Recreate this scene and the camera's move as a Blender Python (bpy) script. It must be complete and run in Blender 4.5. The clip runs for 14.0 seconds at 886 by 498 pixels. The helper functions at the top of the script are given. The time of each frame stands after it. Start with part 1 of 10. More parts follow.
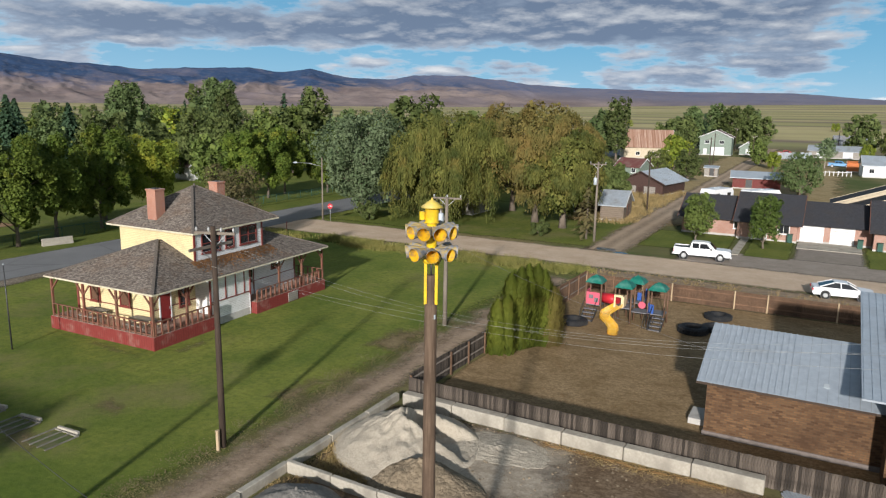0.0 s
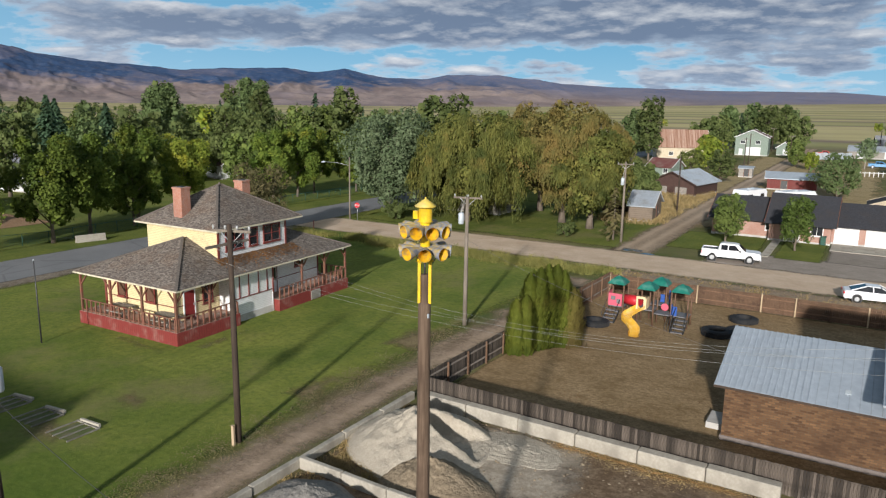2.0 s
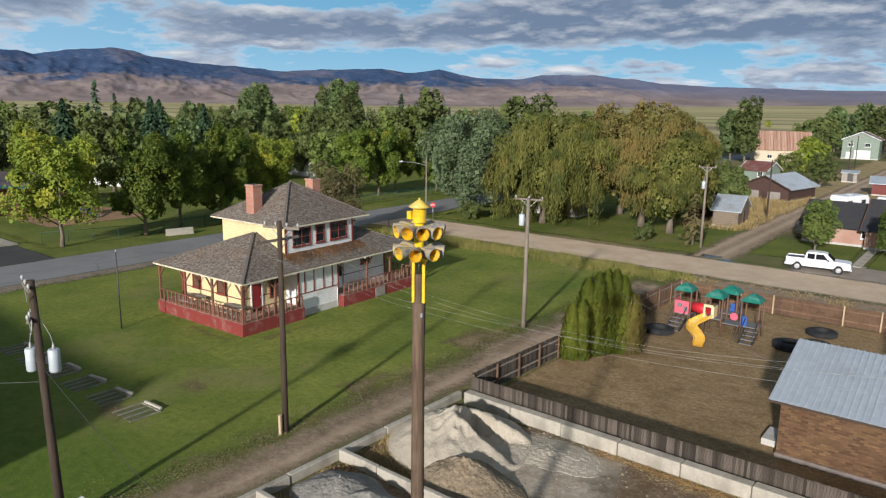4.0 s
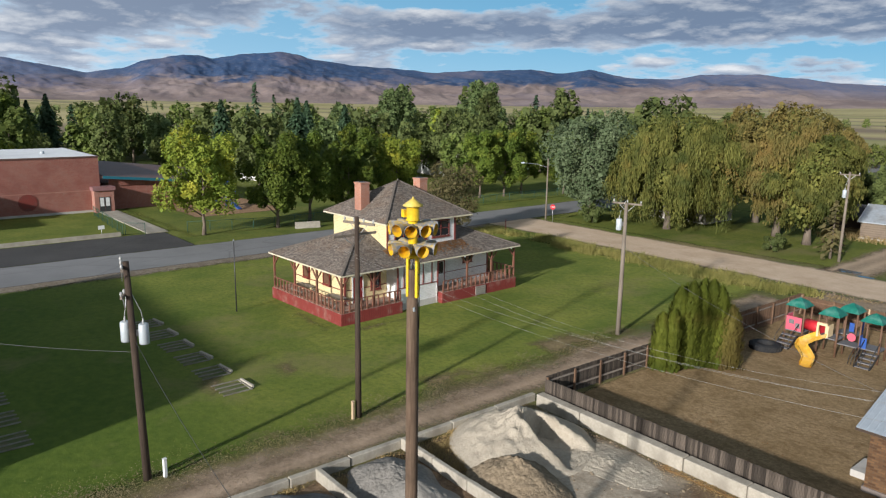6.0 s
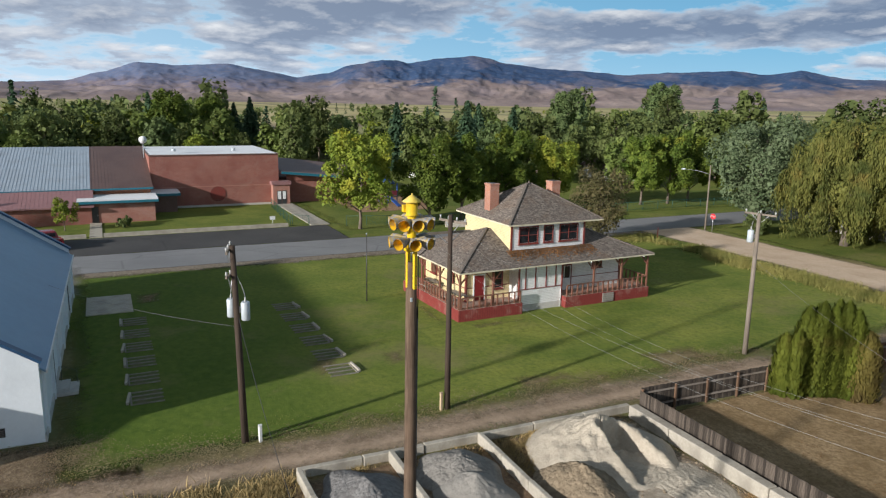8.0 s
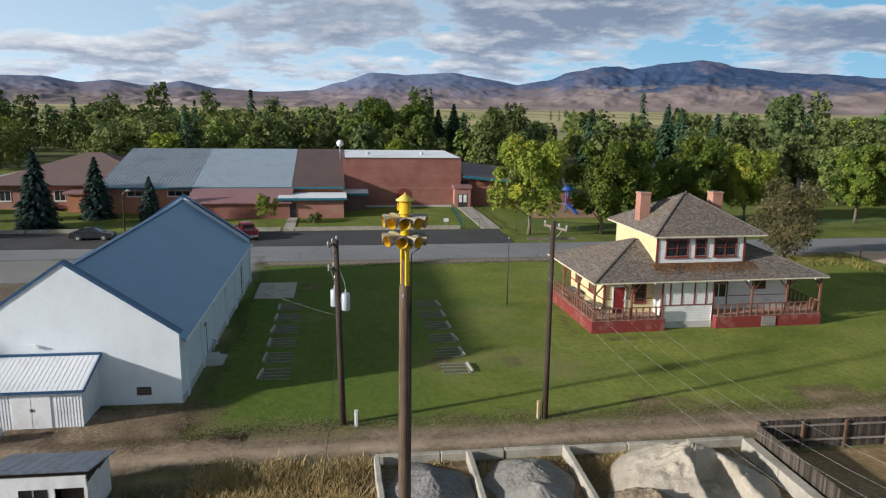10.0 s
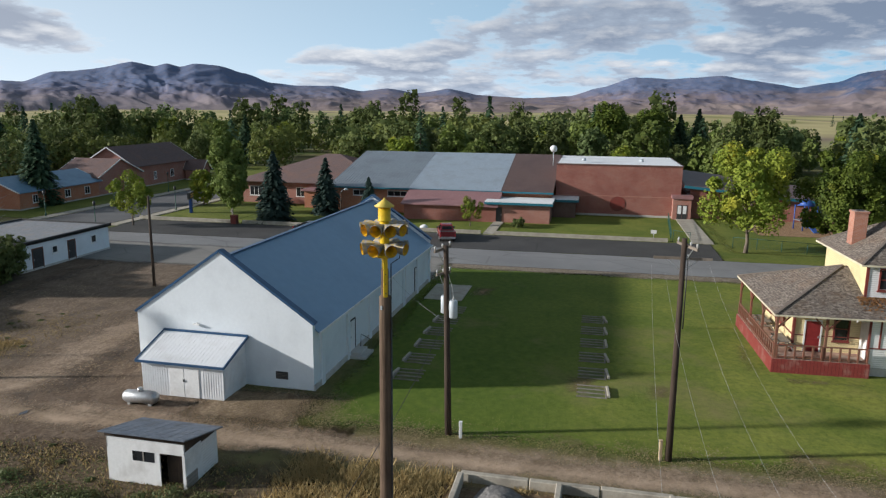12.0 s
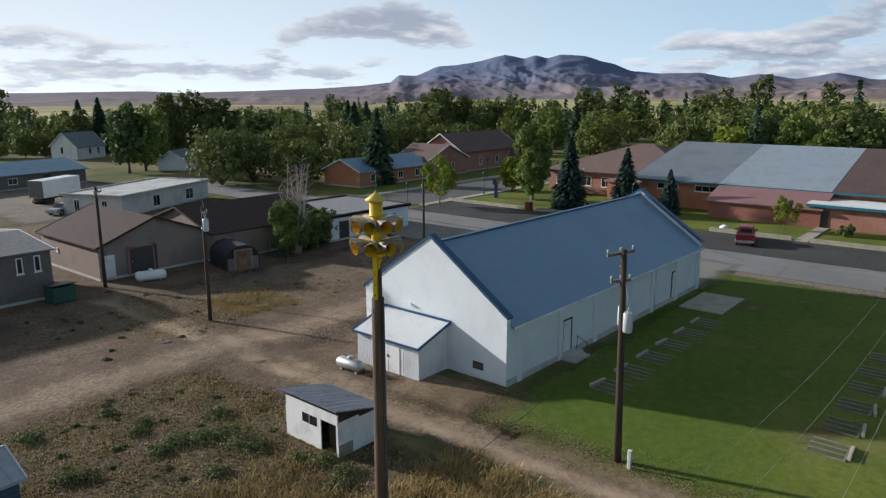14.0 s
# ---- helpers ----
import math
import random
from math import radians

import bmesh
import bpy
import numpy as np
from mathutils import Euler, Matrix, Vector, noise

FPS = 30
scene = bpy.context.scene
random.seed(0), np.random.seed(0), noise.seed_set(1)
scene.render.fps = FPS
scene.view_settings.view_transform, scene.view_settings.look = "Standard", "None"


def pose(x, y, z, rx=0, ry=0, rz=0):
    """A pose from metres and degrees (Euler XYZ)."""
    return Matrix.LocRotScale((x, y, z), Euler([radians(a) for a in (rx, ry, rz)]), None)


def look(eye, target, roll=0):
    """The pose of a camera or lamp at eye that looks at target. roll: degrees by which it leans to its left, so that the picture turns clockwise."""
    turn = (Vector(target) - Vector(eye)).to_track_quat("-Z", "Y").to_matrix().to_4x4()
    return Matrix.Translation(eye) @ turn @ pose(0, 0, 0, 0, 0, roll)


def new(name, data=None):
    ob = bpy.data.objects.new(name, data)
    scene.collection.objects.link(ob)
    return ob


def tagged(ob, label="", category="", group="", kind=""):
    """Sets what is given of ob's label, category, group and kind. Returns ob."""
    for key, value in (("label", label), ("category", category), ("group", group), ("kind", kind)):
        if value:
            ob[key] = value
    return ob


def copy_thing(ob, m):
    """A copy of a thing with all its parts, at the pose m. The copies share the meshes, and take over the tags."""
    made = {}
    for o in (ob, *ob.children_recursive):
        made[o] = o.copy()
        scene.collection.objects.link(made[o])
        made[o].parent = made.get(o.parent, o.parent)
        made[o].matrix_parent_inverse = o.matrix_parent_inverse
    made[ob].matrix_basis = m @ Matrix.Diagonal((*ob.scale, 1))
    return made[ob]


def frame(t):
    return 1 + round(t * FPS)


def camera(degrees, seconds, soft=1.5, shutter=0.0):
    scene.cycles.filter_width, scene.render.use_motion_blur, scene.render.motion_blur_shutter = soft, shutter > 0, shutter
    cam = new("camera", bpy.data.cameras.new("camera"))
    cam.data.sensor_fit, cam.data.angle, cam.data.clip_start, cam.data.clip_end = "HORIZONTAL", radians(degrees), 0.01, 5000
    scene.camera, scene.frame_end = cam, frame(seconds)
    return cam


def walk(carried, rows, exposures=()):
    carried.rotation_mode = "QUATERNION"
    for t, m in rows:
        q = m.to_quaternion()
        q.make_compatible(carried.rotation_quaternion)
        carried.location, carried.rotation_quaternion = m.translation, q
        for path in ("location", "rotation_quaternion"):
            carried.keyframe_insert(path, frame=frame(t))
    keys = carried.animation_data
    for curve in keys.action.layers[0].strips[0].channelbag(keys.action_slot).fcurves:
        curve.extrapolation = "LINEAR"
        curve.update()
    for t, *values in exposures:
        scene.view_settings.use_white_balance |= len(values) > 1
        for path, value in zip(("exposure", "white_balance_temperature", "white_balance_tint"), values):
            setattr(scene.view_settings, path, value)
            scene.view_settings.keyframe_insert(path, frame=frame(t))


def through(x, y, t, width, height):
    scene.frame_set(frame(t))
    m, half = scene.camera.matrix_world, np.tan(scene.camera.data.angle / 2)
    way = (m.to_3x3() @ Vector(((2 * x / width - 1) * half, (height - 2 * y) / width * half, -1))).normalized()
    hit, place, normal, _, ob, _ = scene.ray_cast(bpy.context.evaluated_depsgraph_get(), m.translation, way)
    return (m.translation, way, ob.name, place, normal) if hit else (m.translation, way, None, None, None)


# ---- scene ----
cam = camera(63.46, 14.0, 1.25)
PATH = [
    (0.0, 0.040, -0.033, 15.972, 78.588, -0.937, 28.337),
    (0.5, 0.154, 0.018, 15.973, 78.577, -0.937, 28.629),
    (1.0, 0.294, 0.093, 15.984, 78.569, -0.928, 29.095),
    (1.5, 0.515, 0.212, 15.983, 78.551, -0.903, 29.883),
    (2.0, 0.808, 0.376, 15.981, 78.519, -0.882, 30.969),
    (4.5, 3.315, 1.898, 16.074, 78.424, -0.861, 40.819),
    (5.0, 4.029, 2.347, 16.101, 78.412, -0.867, 43.576),
    (5.5, 4.776, 2.869, 16.121, 78.410, -0.848, 46.597),
    (6.0, 5.601, 3.472, 16.158, 78.332, -0.876, 49.944),
    (6.5, 6.368, 4.119, 16.181, 78.293, -0.889, 53.207),
    (7.0, 7.200, 4.968, 16.200, 78.270, -0.915, 57.140),
    (9.5, 10.282, 10.431, 16.207, 78.561, -0.881, 76.883),
    (10.0, 10.572, 12.008, 16.155, 78.621, -0.785, 81.731),
    (10.5, 10.635, 13.461, 16.143, 78.655, -0.726, 86.159),
    (11.0, 10.403, 15.231, 16.086, 78.843, -0.662, 91.421),
    (11.5, 9.875, 16.811, 16.081, 78.945, -0.615, 96.233),
    (12.0, 8.811, 18.565, 16.073, 78.847, -0.510, 101.871),
    (12.5, 7.515, 19.987, 16.018, 78.667, -0.407, 107.230),
    (13.0, 6.094, 21.630, 15.952, 78.411, -0.228, 114.506),
    (13.5, 4.932, 23.150, 15.970, 78.115, -0.043, 121.650),
    (14.0, 3.450, 24.775, 15.985, 77.897, 0.114, 129.641),
]
walk(cam, [(t, pose(*p)) for t, *p in PATH], [(0.0, -0.05), (4.0, 0.0), (7.0, 0.08), (10.0, 0.06), (14.0, 0.02)])

# ---- world, sun, exposure ----
SUN_FROM = Vector((0.262, -0.921, 0.293))      # towards the low evening sun

world = bpy.data.worlds.new("world")
scene.world = world
world.use_nodes = True
wn = world.node_tree.nodes
wl = world.node_tree.links
wn.clear()


def wnode(kind):
    return wn.new(kind)


def wmath(op, a, b=None, c=None, clamp=False):
    n = wnode("ShaderNodeMath")
    n.operation, n.use_clamp = op, clamp
    for i, v in enumerate((a, b, c)):
        if v is None:
            continue
        if isinstance(v, (int, float)):
            n.inputs[i].default_value = v
        else:
            wl.new(v, n.inputs[i])
    return n.outputs[0]


sky = wnode("ShaderNodeTexSky")
sky.sky_type, sky.sun_disc = "NISHITA", False
sky.sun_elevation = math.asin(SUN_FROM.normalized().z)
sky.sun_rotation = math.atan2(SUN_FROM.x, SUN_FROM.y)
sky.altitude, sky.air_density, sky.dust_density = 1500, 1.0, 0.6
coord = wnode("ShaderNodeTexCoord")
sep = wnode("ShaderNodeSeparateXYZ")
wl.new(coord.outputs["Generated"], sep.inputs[0])


def cloud_plane(rise):
    """The view direction carried up to a flat cloud deck; a rise looks a little farther up."""
    lift = wmath("DIVIDE", 1.0, wmath("ADD", wmath("MAXIMUM", wmath("ADD", sep.outputs[2], rise), 0.0), 0.20))
    c = wnode("ShaderNodeCombineXYZ")
    wl.new(wmath("MULTIPLY", sep.outputs[0], lift), c.inputs[0])
    wl.new(wmath("MULTIPLY", sep.outputs[1], lift), c.inputs[1])
    return c.outputs[0]


def wnoise(scale, detail, rough, offset, at):
    mp = wnode("ShaderNodeMapping")
    mp.inputs["Location"].default_value = offset
    wl.new(at, mp.inputs[0])
    n = wnode("ShaderNodeTexNoise")
    n.inputs["Scale"].default_value, n.inputs["Detail"].default_value, n.inputs["Roughness"].default_value = scale, detail, rough
    wl.new(mp.outputs[0], n.inputs["Vector"])
    return n.outputs["Fac"]


def wramp(fac, stops):
    r = wnode("ShaderNodeValToRGB")
    el = r.color_ramp.elements
    while len(el) < len(stops):
        el.new(0.5)
    for e, (p, c) in zip(el, stops):
        e.position, e.color = p, (*c, 1)
    wl.new(fac, r.inputs[0])
    return r.outputs[0]


def wmix(fac, a, b):
    m = wnode("ShaderNodeMix")
    m.data_type = "RGBA"
    for i, v in ((0, fac), (6, a), (7, b)):
        if isinstance(v, tuple):
            m.inputs[i].default_value = (*v, 1)
        elif isinstance(v, (int, float)):
            m.inputs[i].default_value = v
        else:
            wl.new(v, m.inputs[i])
    return m.outputs[2]


bearing = wmath("ARCTAN2", wmath("MULTIPLY", sep.outputs[0], -1.0), sep.outputs[1])


def bank(deg, rise, wide, tall, amount):
    """A thicker or thinner stretch of the cloud cover."""
    u = wmath("DIVIDE", wmath("SUBTRACT", bearing, radians(deg)), radians(wide))
    v = wmath("DIVIDE", wmath("SUBTRACT", sep.outputs[2], math.sin(radians(rise))), math.sin(radians(tall)))
    return wmath("MULTIPLY", wmath("EXPONENT", wmath("MULTIPLY", wmath("ADD", wmath("MULTIPLY", u, u), wmath("MULTIPLY", v, v)), -1.0)), amount)


banks = wmath("ADD", bank(41, 5.3, 18, 1.3, 0.15), bank(9, 6.9, 17, 1.2, 0.13))
for row in ((82, 5.8, 15, 2.2, 0.13), (133.5, 5.2, 5.0, 1.0, 0.29), (104, 4.6, 6, 1.0, 0.04), (48, 7.6, 7, 0.8, -0.14), (65, 4.4, 4, 1.6, -0.12), (23, 4.0, 9, 0.7, -0.10), (122, 5.5, 6, 3.0, -0.16), (146, 6, 7, 3, -0.14), (10, 2.6, 22, 0.7, 0.03), (153, 2.2, 7, 0.6, 0.05), (150, 1.9, 9, 0.45, 0.10), (141, 1.5, 6, 0.4, 0.08), (70, 6.2, 8, 2.2, 0.09), (28, 7.5, 14, 1.6, 0.06)):
    banks = wmath("ADD", banks, bank(*row))


def density(rise):
    at = cloud_plane(rise)
    big = wnoise(0.85, 3, 0.5, (0.4, 5.2, 2), at)
    puff = wnoise(2.9, 10, 0.58, (3.1, 7.7, 0), at)
    return wmath("ADD", wmath("ADD", wmath("MULTIPLY", big, 0.50), wmath("MULTIPLY", puff, 0.50)), banks)


dens, above = density(0.0), density(0.009)
cover_ = wramp(dens, [(0.475, (0, 0, 0)), (0.535, (1, 1, 1))])
rim = wmath("MULTIPLY_ADD", wmath("SUBTRACT", dens, above), 4.2, 0.36, clamp=True)
shade = wramp(dens, [(0.48, (0.74, 0.79, 0.87)), (0.53, (0.33, 0.405, 0.53)), (0.60, (0.175, 0.235, 0.355))])
cloud = wmix(wramp(rim, [(0.34, (0, 0, 0)), (0.95, (0.9, 0.9, 0.9))]), shade, (0.84, 0.86, 0.89))
blue = wmix(0.80, sky.outputs[0], (1.3, 6.0, 10.4))
scaled = wnode("ShaderNodeVectorMath")
scaled.operation = "SCALE"
scaled.inputs["Scale"].default_value = 0.072
wl.new(blue, scaled.inputs[0])
# pale veil low over the horizon, and brightness towards the sun
veil = wmath("POWER", wmath("SUBTRACT", 1.0, wmath("MAXIMUM", sep.outputs[2], 0.0), clamp=True), 22.0)
clear = wmix(wmath("MULTIPLY", veil, 0.30), scaled.outputs[0], (0.60, 0.68, 0.76))
toward = wnode("ShaderNodeVectorMath")
toward.operation = "DOT_PRODUCT"
wl.new(coord.outputs["Generated"], toward.inputs[0])
toward.inputs[1].default_value = SUN_FROM.normalized()
glow = wmath("POWER", wmath("MULTIPLY_ADD", toward.outputs["Value"], 0.5, 0.5, clamp=True), 1.2)
clear = wmix(wmath("MULTIPLY", glow, 0.84), clear, (1.02, 1.06, 1.12))
cloud = wmix(wmath("MULTIPLY", glow, 0.36), cloud, (1.0, 1.03, 1.08))
full = wmix(wmath("MULTIPLY", cover_, 0.95), clear, cloud)
# the sky is dimmed towards the unseen zenith to lower the fill light
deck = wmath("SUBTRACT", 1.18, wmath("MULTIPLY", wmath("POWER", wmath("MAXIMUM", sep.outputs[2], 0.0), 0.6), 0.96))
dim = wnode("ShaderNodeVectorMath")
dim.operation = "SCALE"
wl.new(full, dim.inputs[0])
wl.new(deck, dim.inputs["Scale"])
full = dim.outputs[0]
bg = wnode("ShaderNodeBackground")
bg.inputs["Strength"].default_value = 1.0
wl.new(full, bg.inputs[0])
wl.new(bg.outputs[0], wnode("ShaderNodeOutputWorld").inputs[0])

sun = new("sun", bpy.data.lights.new("sun", "SUN"))
sun.data.energy, sun.data.angle, sun.data.color = 5.8, radians(2.0), (1.0, 0.965, 0.93)
sun.matrix_world = look(SUN_FROM * 50, (0, 0, 0))
scene.view_settings.exposure = 0.02

# ---- materials ----
class Nodes:
    """A small wrapper to write node trees in a few lines."""

    def __init__(self, name):
        self.mat = bpy.data.materials.new(name)
        self.mat.use_nodes = True
        self.t = self.mat.node_tree
        self.t.nodes.clear()
        self.out = self.t.nodes.new("ShaderNodeOutputMaterial")
        self.co = self.t.nodes.new("ShaderNodeTexCoord").outputs["Object"]

    def put(self, socket, v):
        if isinstance(v, tuple):
            socket.default_value = (*v, 1) if len(v) == 3 and len(socket.default_value) == 4 else v
        elif isinstance(v, (int, float)):
            socket.default_value = v
        else:
            self.t.links.new(v, socket)

    def math(self, op, a, b=0.0, clamp=False):
        n = self.t.nodes.new("ShaderNodeMath")
        n.operation, n.use_clamp = op, clamp
        self.put(n.inputs[0], a)
        self.put(n.inputs[1], b)
        return n.outputs[0]

    def map(self, scale=(1, 1, 1), rot=(0, 0, 0), loc=(0, 0, 0)):
        n = self.t.nodes.new("ShaderNodeMapping")
        n.inputs["Scale"].default_value, n.inputs["Rotation"].default_value, n.inputs["Location"].default_value = scale, rot, loc
        self.t.links.new(self.co, n.inputs[0])
        return n.outputs[0]

    def noise(self, scale, detail=4.0, rough=0.55, at=None):
        n = self.t.nodes.new("ShaderNodeTexNoise")
        n.inputs["Scale"].default_value, n.inputs["Detail"].default_value, n.inputs["Roughness"].default_value = scale, detail, rough
        self.t.links.new(at if at is not None else self.co, n.inputs["Vector"])
        return n.outputs["Fac"]

    def wave(self, scale, axis="X", profile="SIN", at=None, distortion=0.0):
        n = self.t.nodes.new("ShaderNodeTexWave")
        n.bands_direction, n.wave_profile = axis, profile
        n.inputs["Scale"].default_value, n.inputs["Distortion"].default_value = scale, distortion
        self.t.links.new(at if at is not None else self.co, n.inputs["Vector"])
        return n.outputs["Fac"]

    def ramp(self, fac, *stops):
        r = self.t.nodes.new("ShaderNodeValToRGB")
        el = r.color_ramp.elements
        while len(el) < len(stops):
            el.new(0.5)
        for e, (p, c) in zip(el, stops):
            e.position = p
            e.color = (*c, 1) if isinstance(c, tuple) else (c, c, c, 1)
        self.put(r.inputs[0], fac)
        return r.outputs[0]

    def mix(self, fac, a, b, blend="MIX"):
        m = self.t.nodes.new("ShaderNodeMix")
        m.data_type, m.blend_type = "RGBA", blend
        for i, v in ((0, fac), (6, a), (7, b)):
            self.put(m.inputs[i], v)
        return m.outputs[2]

    def xyz(self):
        n = self.t.nodes.new("ShaderNodeSeparateXYZ")
        self.t.links.new(self.co, n.inputs[0])
        return n.outputs

    def random(self):
        return self.t.nodes.new("ShaderNodeObjectInfo").outputs["Random"]

    def island(self):
        return self.t.nodes.new("ShaderNodeNewGeometry").outputs["Random Per Island"]

    def bump(self, height, strength=0.3, distance=0.02):
        n = self.t.nodes.new("ShaderNodeBump")
        n.inputs["Strength"].default_value, n.inputs["Distance"].default_value = strength, distance
        self.put(n.inputs["Height"], height)
        return n.outputs[0]

    def finish(self, color, rough=0.8, metal=0.0, normal=None, alpha=None, spec=0.3, through=0.0):
        p = self.t.nodes.new("ShaderNodeBsdfPrincipled")
        self.put(p.inputs["Base Color"], color)
        self.put(p.inputs["Roughness"], rough)
        self.put(p.inputs["Metallic"], metal)
        self.put(p.inputs["Specular IOR Level"], spec)
        if normal is not None:
            self.put(p.inputs["Normal"], normal)
        shader = p.outputs[0]
        if through:
            tr = self.t.nodes.new("ShaderNodeBsdfTranslucent")
            self.put(tr.inputs[0], color)
            m = self.t.nodes.new("ShaderNodeMixShader")
            m.inputs[0].default_value = through
            self.t.links.new(shader, m.inputs[1])
            self.t.links.new(tr.outputs[0], m.inputs[2])
            shader = m.outputs[0]
        if alpha is not None:
            cl = self.t.nodes.new("ShaderNodeBsdfTransparent")
            m = self.t.nodes.new("ShaderNodeMixShader")
            self.put(m.inputs[0], alpha)
            self.t.links.new(cl.outputs[0], m.inputs[1])
            self.t.links.new(shader, m.inputs[2])
            shader = m.outputs[0]
        self.t.links.new(shader, self.out.inputs[0])
        return self.mat


def worn(name, a, b, stain=None, coarse=0.6, fine=12.0, rough=0.75, metal=0.0, relief=0.25, stretch=(1, 1, 1), vary=0.0, spec=0.3):
    """Plain surface with grain between two tones, broad stains and fine relief."""
    n = Nodes(name)
    g = n.noise(fine, 5, 0.6, n.map(stretch))
    c = n.mix(n.ramp(g, (0.35, 0.0), (0.68, 1.0)), a, b)
    if stain is not None:
        c = n.mix(n.ramp(n.noise(coarse, 6, 0.62), (0.48, 0.0), (0.70, 0.85)), c, stain)
    if vary:
        c = n.mix(1.0, c, n.ramp(n.random(), (0.0, 1.0 - vary), (1.0, 1.0)), "MULTIPLY")
    return n.finish(c, rough, metal, n.bump(g, relief), spec=spec)


def grit(name, a, b, dark, grain, coarse):
    """Loose sand or gravel: single grains, damp patches and runnels."""
    n = Nodes(name)
    v = n.t.nodes.new("ShaderNodeTexVoronoi")
    v.inputs["Scale"].default_value = grain
    n.t.links.new(n.co, v.inputs["Vector"])
    c = n.mix(n.noise(grain * 2.2, 4, 0.7), a, b)
    c = n.mix(n.ramp(v.outputs["Color"], (0.25, 0.55 * coarse), (0.65, 0.0)), c, dark)
    c = n.mix(n.ramp(n.noise(0.55, 7, 0.68), (0.52, 0.0), (0.70, 0.55)), c, dark)
    h = n.math("ADD", n.noise(grain * 1.3, 6, 0.75), n.math("MULTIPLY", v.outputs["Distance"], -0.8 * coarse))
    return n.finish(c, 0.97, 0, n.bump(h, 0.8, 0.05 * coarse + 0.02), spec=0.08)


def siding(name, a, b, stain, pitch, axis="Z", rough=0.6, relief=0.6):
    """Painted boards: shadow lines coloured in at a pitch, chalky wear."""
    n = Nodes(name)
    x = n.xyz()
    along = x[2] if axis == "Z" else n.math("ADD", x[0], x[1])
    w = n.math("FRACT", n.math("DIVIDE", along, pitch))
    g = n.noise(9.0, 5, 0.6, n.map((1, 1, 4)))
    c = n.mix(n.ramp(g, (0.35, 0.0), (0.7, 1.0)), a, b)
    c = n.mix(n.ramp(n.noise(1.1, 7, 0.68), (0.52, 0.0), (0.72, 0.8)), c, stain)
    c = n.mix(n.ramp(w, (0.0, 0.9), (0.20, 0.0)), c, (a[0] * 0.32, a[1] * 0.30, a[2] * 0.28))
    return n.finish(c, rough, 0, n.bump(w, relief, 0.012))


def brickwork(name, a, b, mortar, dark, size=0.21, rough=0.85):
    n = Nodes(name)
    t = n.t.nodes.new("ShaderNodeTexBrick")
    x = n.xyz()
    cb = n.t.nodes.new("ShaderNodeCombineXYZ")
    n.put(cb.inputs[0], n.math("ADD", x[0], x[1]))
    n.put(cb.inputs[1], x[2])
    n.t.links.new(cb.outputs[0], t.inputs["Vector"])
    for k, v in (("Color1", a), ("Color2", b), ("Mortar", mortar)):
        n.put(t.inputs[k], v)
    t.inputs["Scale"].default_value = 1.0
    t.inputs["Brick Width"].default_value, t.inputs["Row Height"].default_value = size, size * 0.36
    t.inputs["Mortar Size"].default_value, t.inputs["Bias"].default_value = size * 0.045, 0.0
    c = n.mix(n.ramp(n.noise(0.35, 6, 0.65), (0.42, 0.0), (0.7, 0.8)), t.outputs[0], dark)
    c = n.mix(n.ramp(n.noise(4.0, 4, 0.6), (0.5, 0.0), (0.75, 0.35)), c, mortar)
    return n.finish(c, rough, 0, n.bump(t.outputs["Fac"], -0.4, 0.01))


def shingles(name, a, b, c3, pitch=0.16, rough=0.9):
    n = Nodes(name)
    x = n.xyz()
    row = n.math("FRACT", n.math("DIVIDE", x[2], pitch * 0.42))
    g = n.noise(5.5, 3, 0.7, n.map((1, 1, 2.4)))
    v = n.t.nodes.new("ShaderNodeTexVoronoi")
    v.inputs["Scale"].default_value = 5.0
    n.t.links.new(n.map((1, 1, 3)), v.inputs["Vector"])
    c = n.mix(v.outputs["Color"], a, b)
    c = n.mix(n.ramp(g, (0.45, 0.0), (0.65, 0.9)), c, c3)
    c = n.mix(n.ramp(n.noise(0.55, 6, 0.65), (0.5, 0.0), (0.72, 0.55)), c, (a[0] * 1.5, a[1] * 1.15, a[2] * 0.85))
    c = n.mix(n.ramp(row, (0.0, 0.7), (0.25, 0.0)), c, (a[0] * 0.3, a[1] * 0.3, a[2] * 0.3))
    return n.finish(c, rough, 0, n.bump(n.math("ADD", row, g), 0.8, 0.03))


def sheet_mat(name, hx, hy, feather, ragged, color_of, rough=0.95, relief=0.5, fine=3.0, grain=None):
    """Ground cover whose edge frays out into what lies beneath."""
    n = Nodes(name)
    x = n.xyz()
    dx = n.math("SUBTRACT", hx, n.math("ABSOLUTE", x[0]))
    dy = n.math("SUBTRACT", hy, n.math("ABSOLUTE", x[1]))
    d = n.math("MINIMUM", dx, dy)
    w = n.math("MULTIPLY", n.math("SUBTRACT", n.noise(0.28, 6, 0.62), 0.5), ragged * 2.4)
    w2 = n.math("MULTIPLY", n.math("SUBTRACT", n.noise(2.6, 5, 0.7), 0.5), ragged * 1.4)
    a = n.math("DIVIDE", n.math("ADD", d, n.math("ADD", w, w2)), feather, clamp=True)
    c = color_of(n, x)
    return n.finish(c, rough, 0, n.bump(n.noise(fine, 6, 0.7), relief, 0.06), alpha=a, spec=0.15)


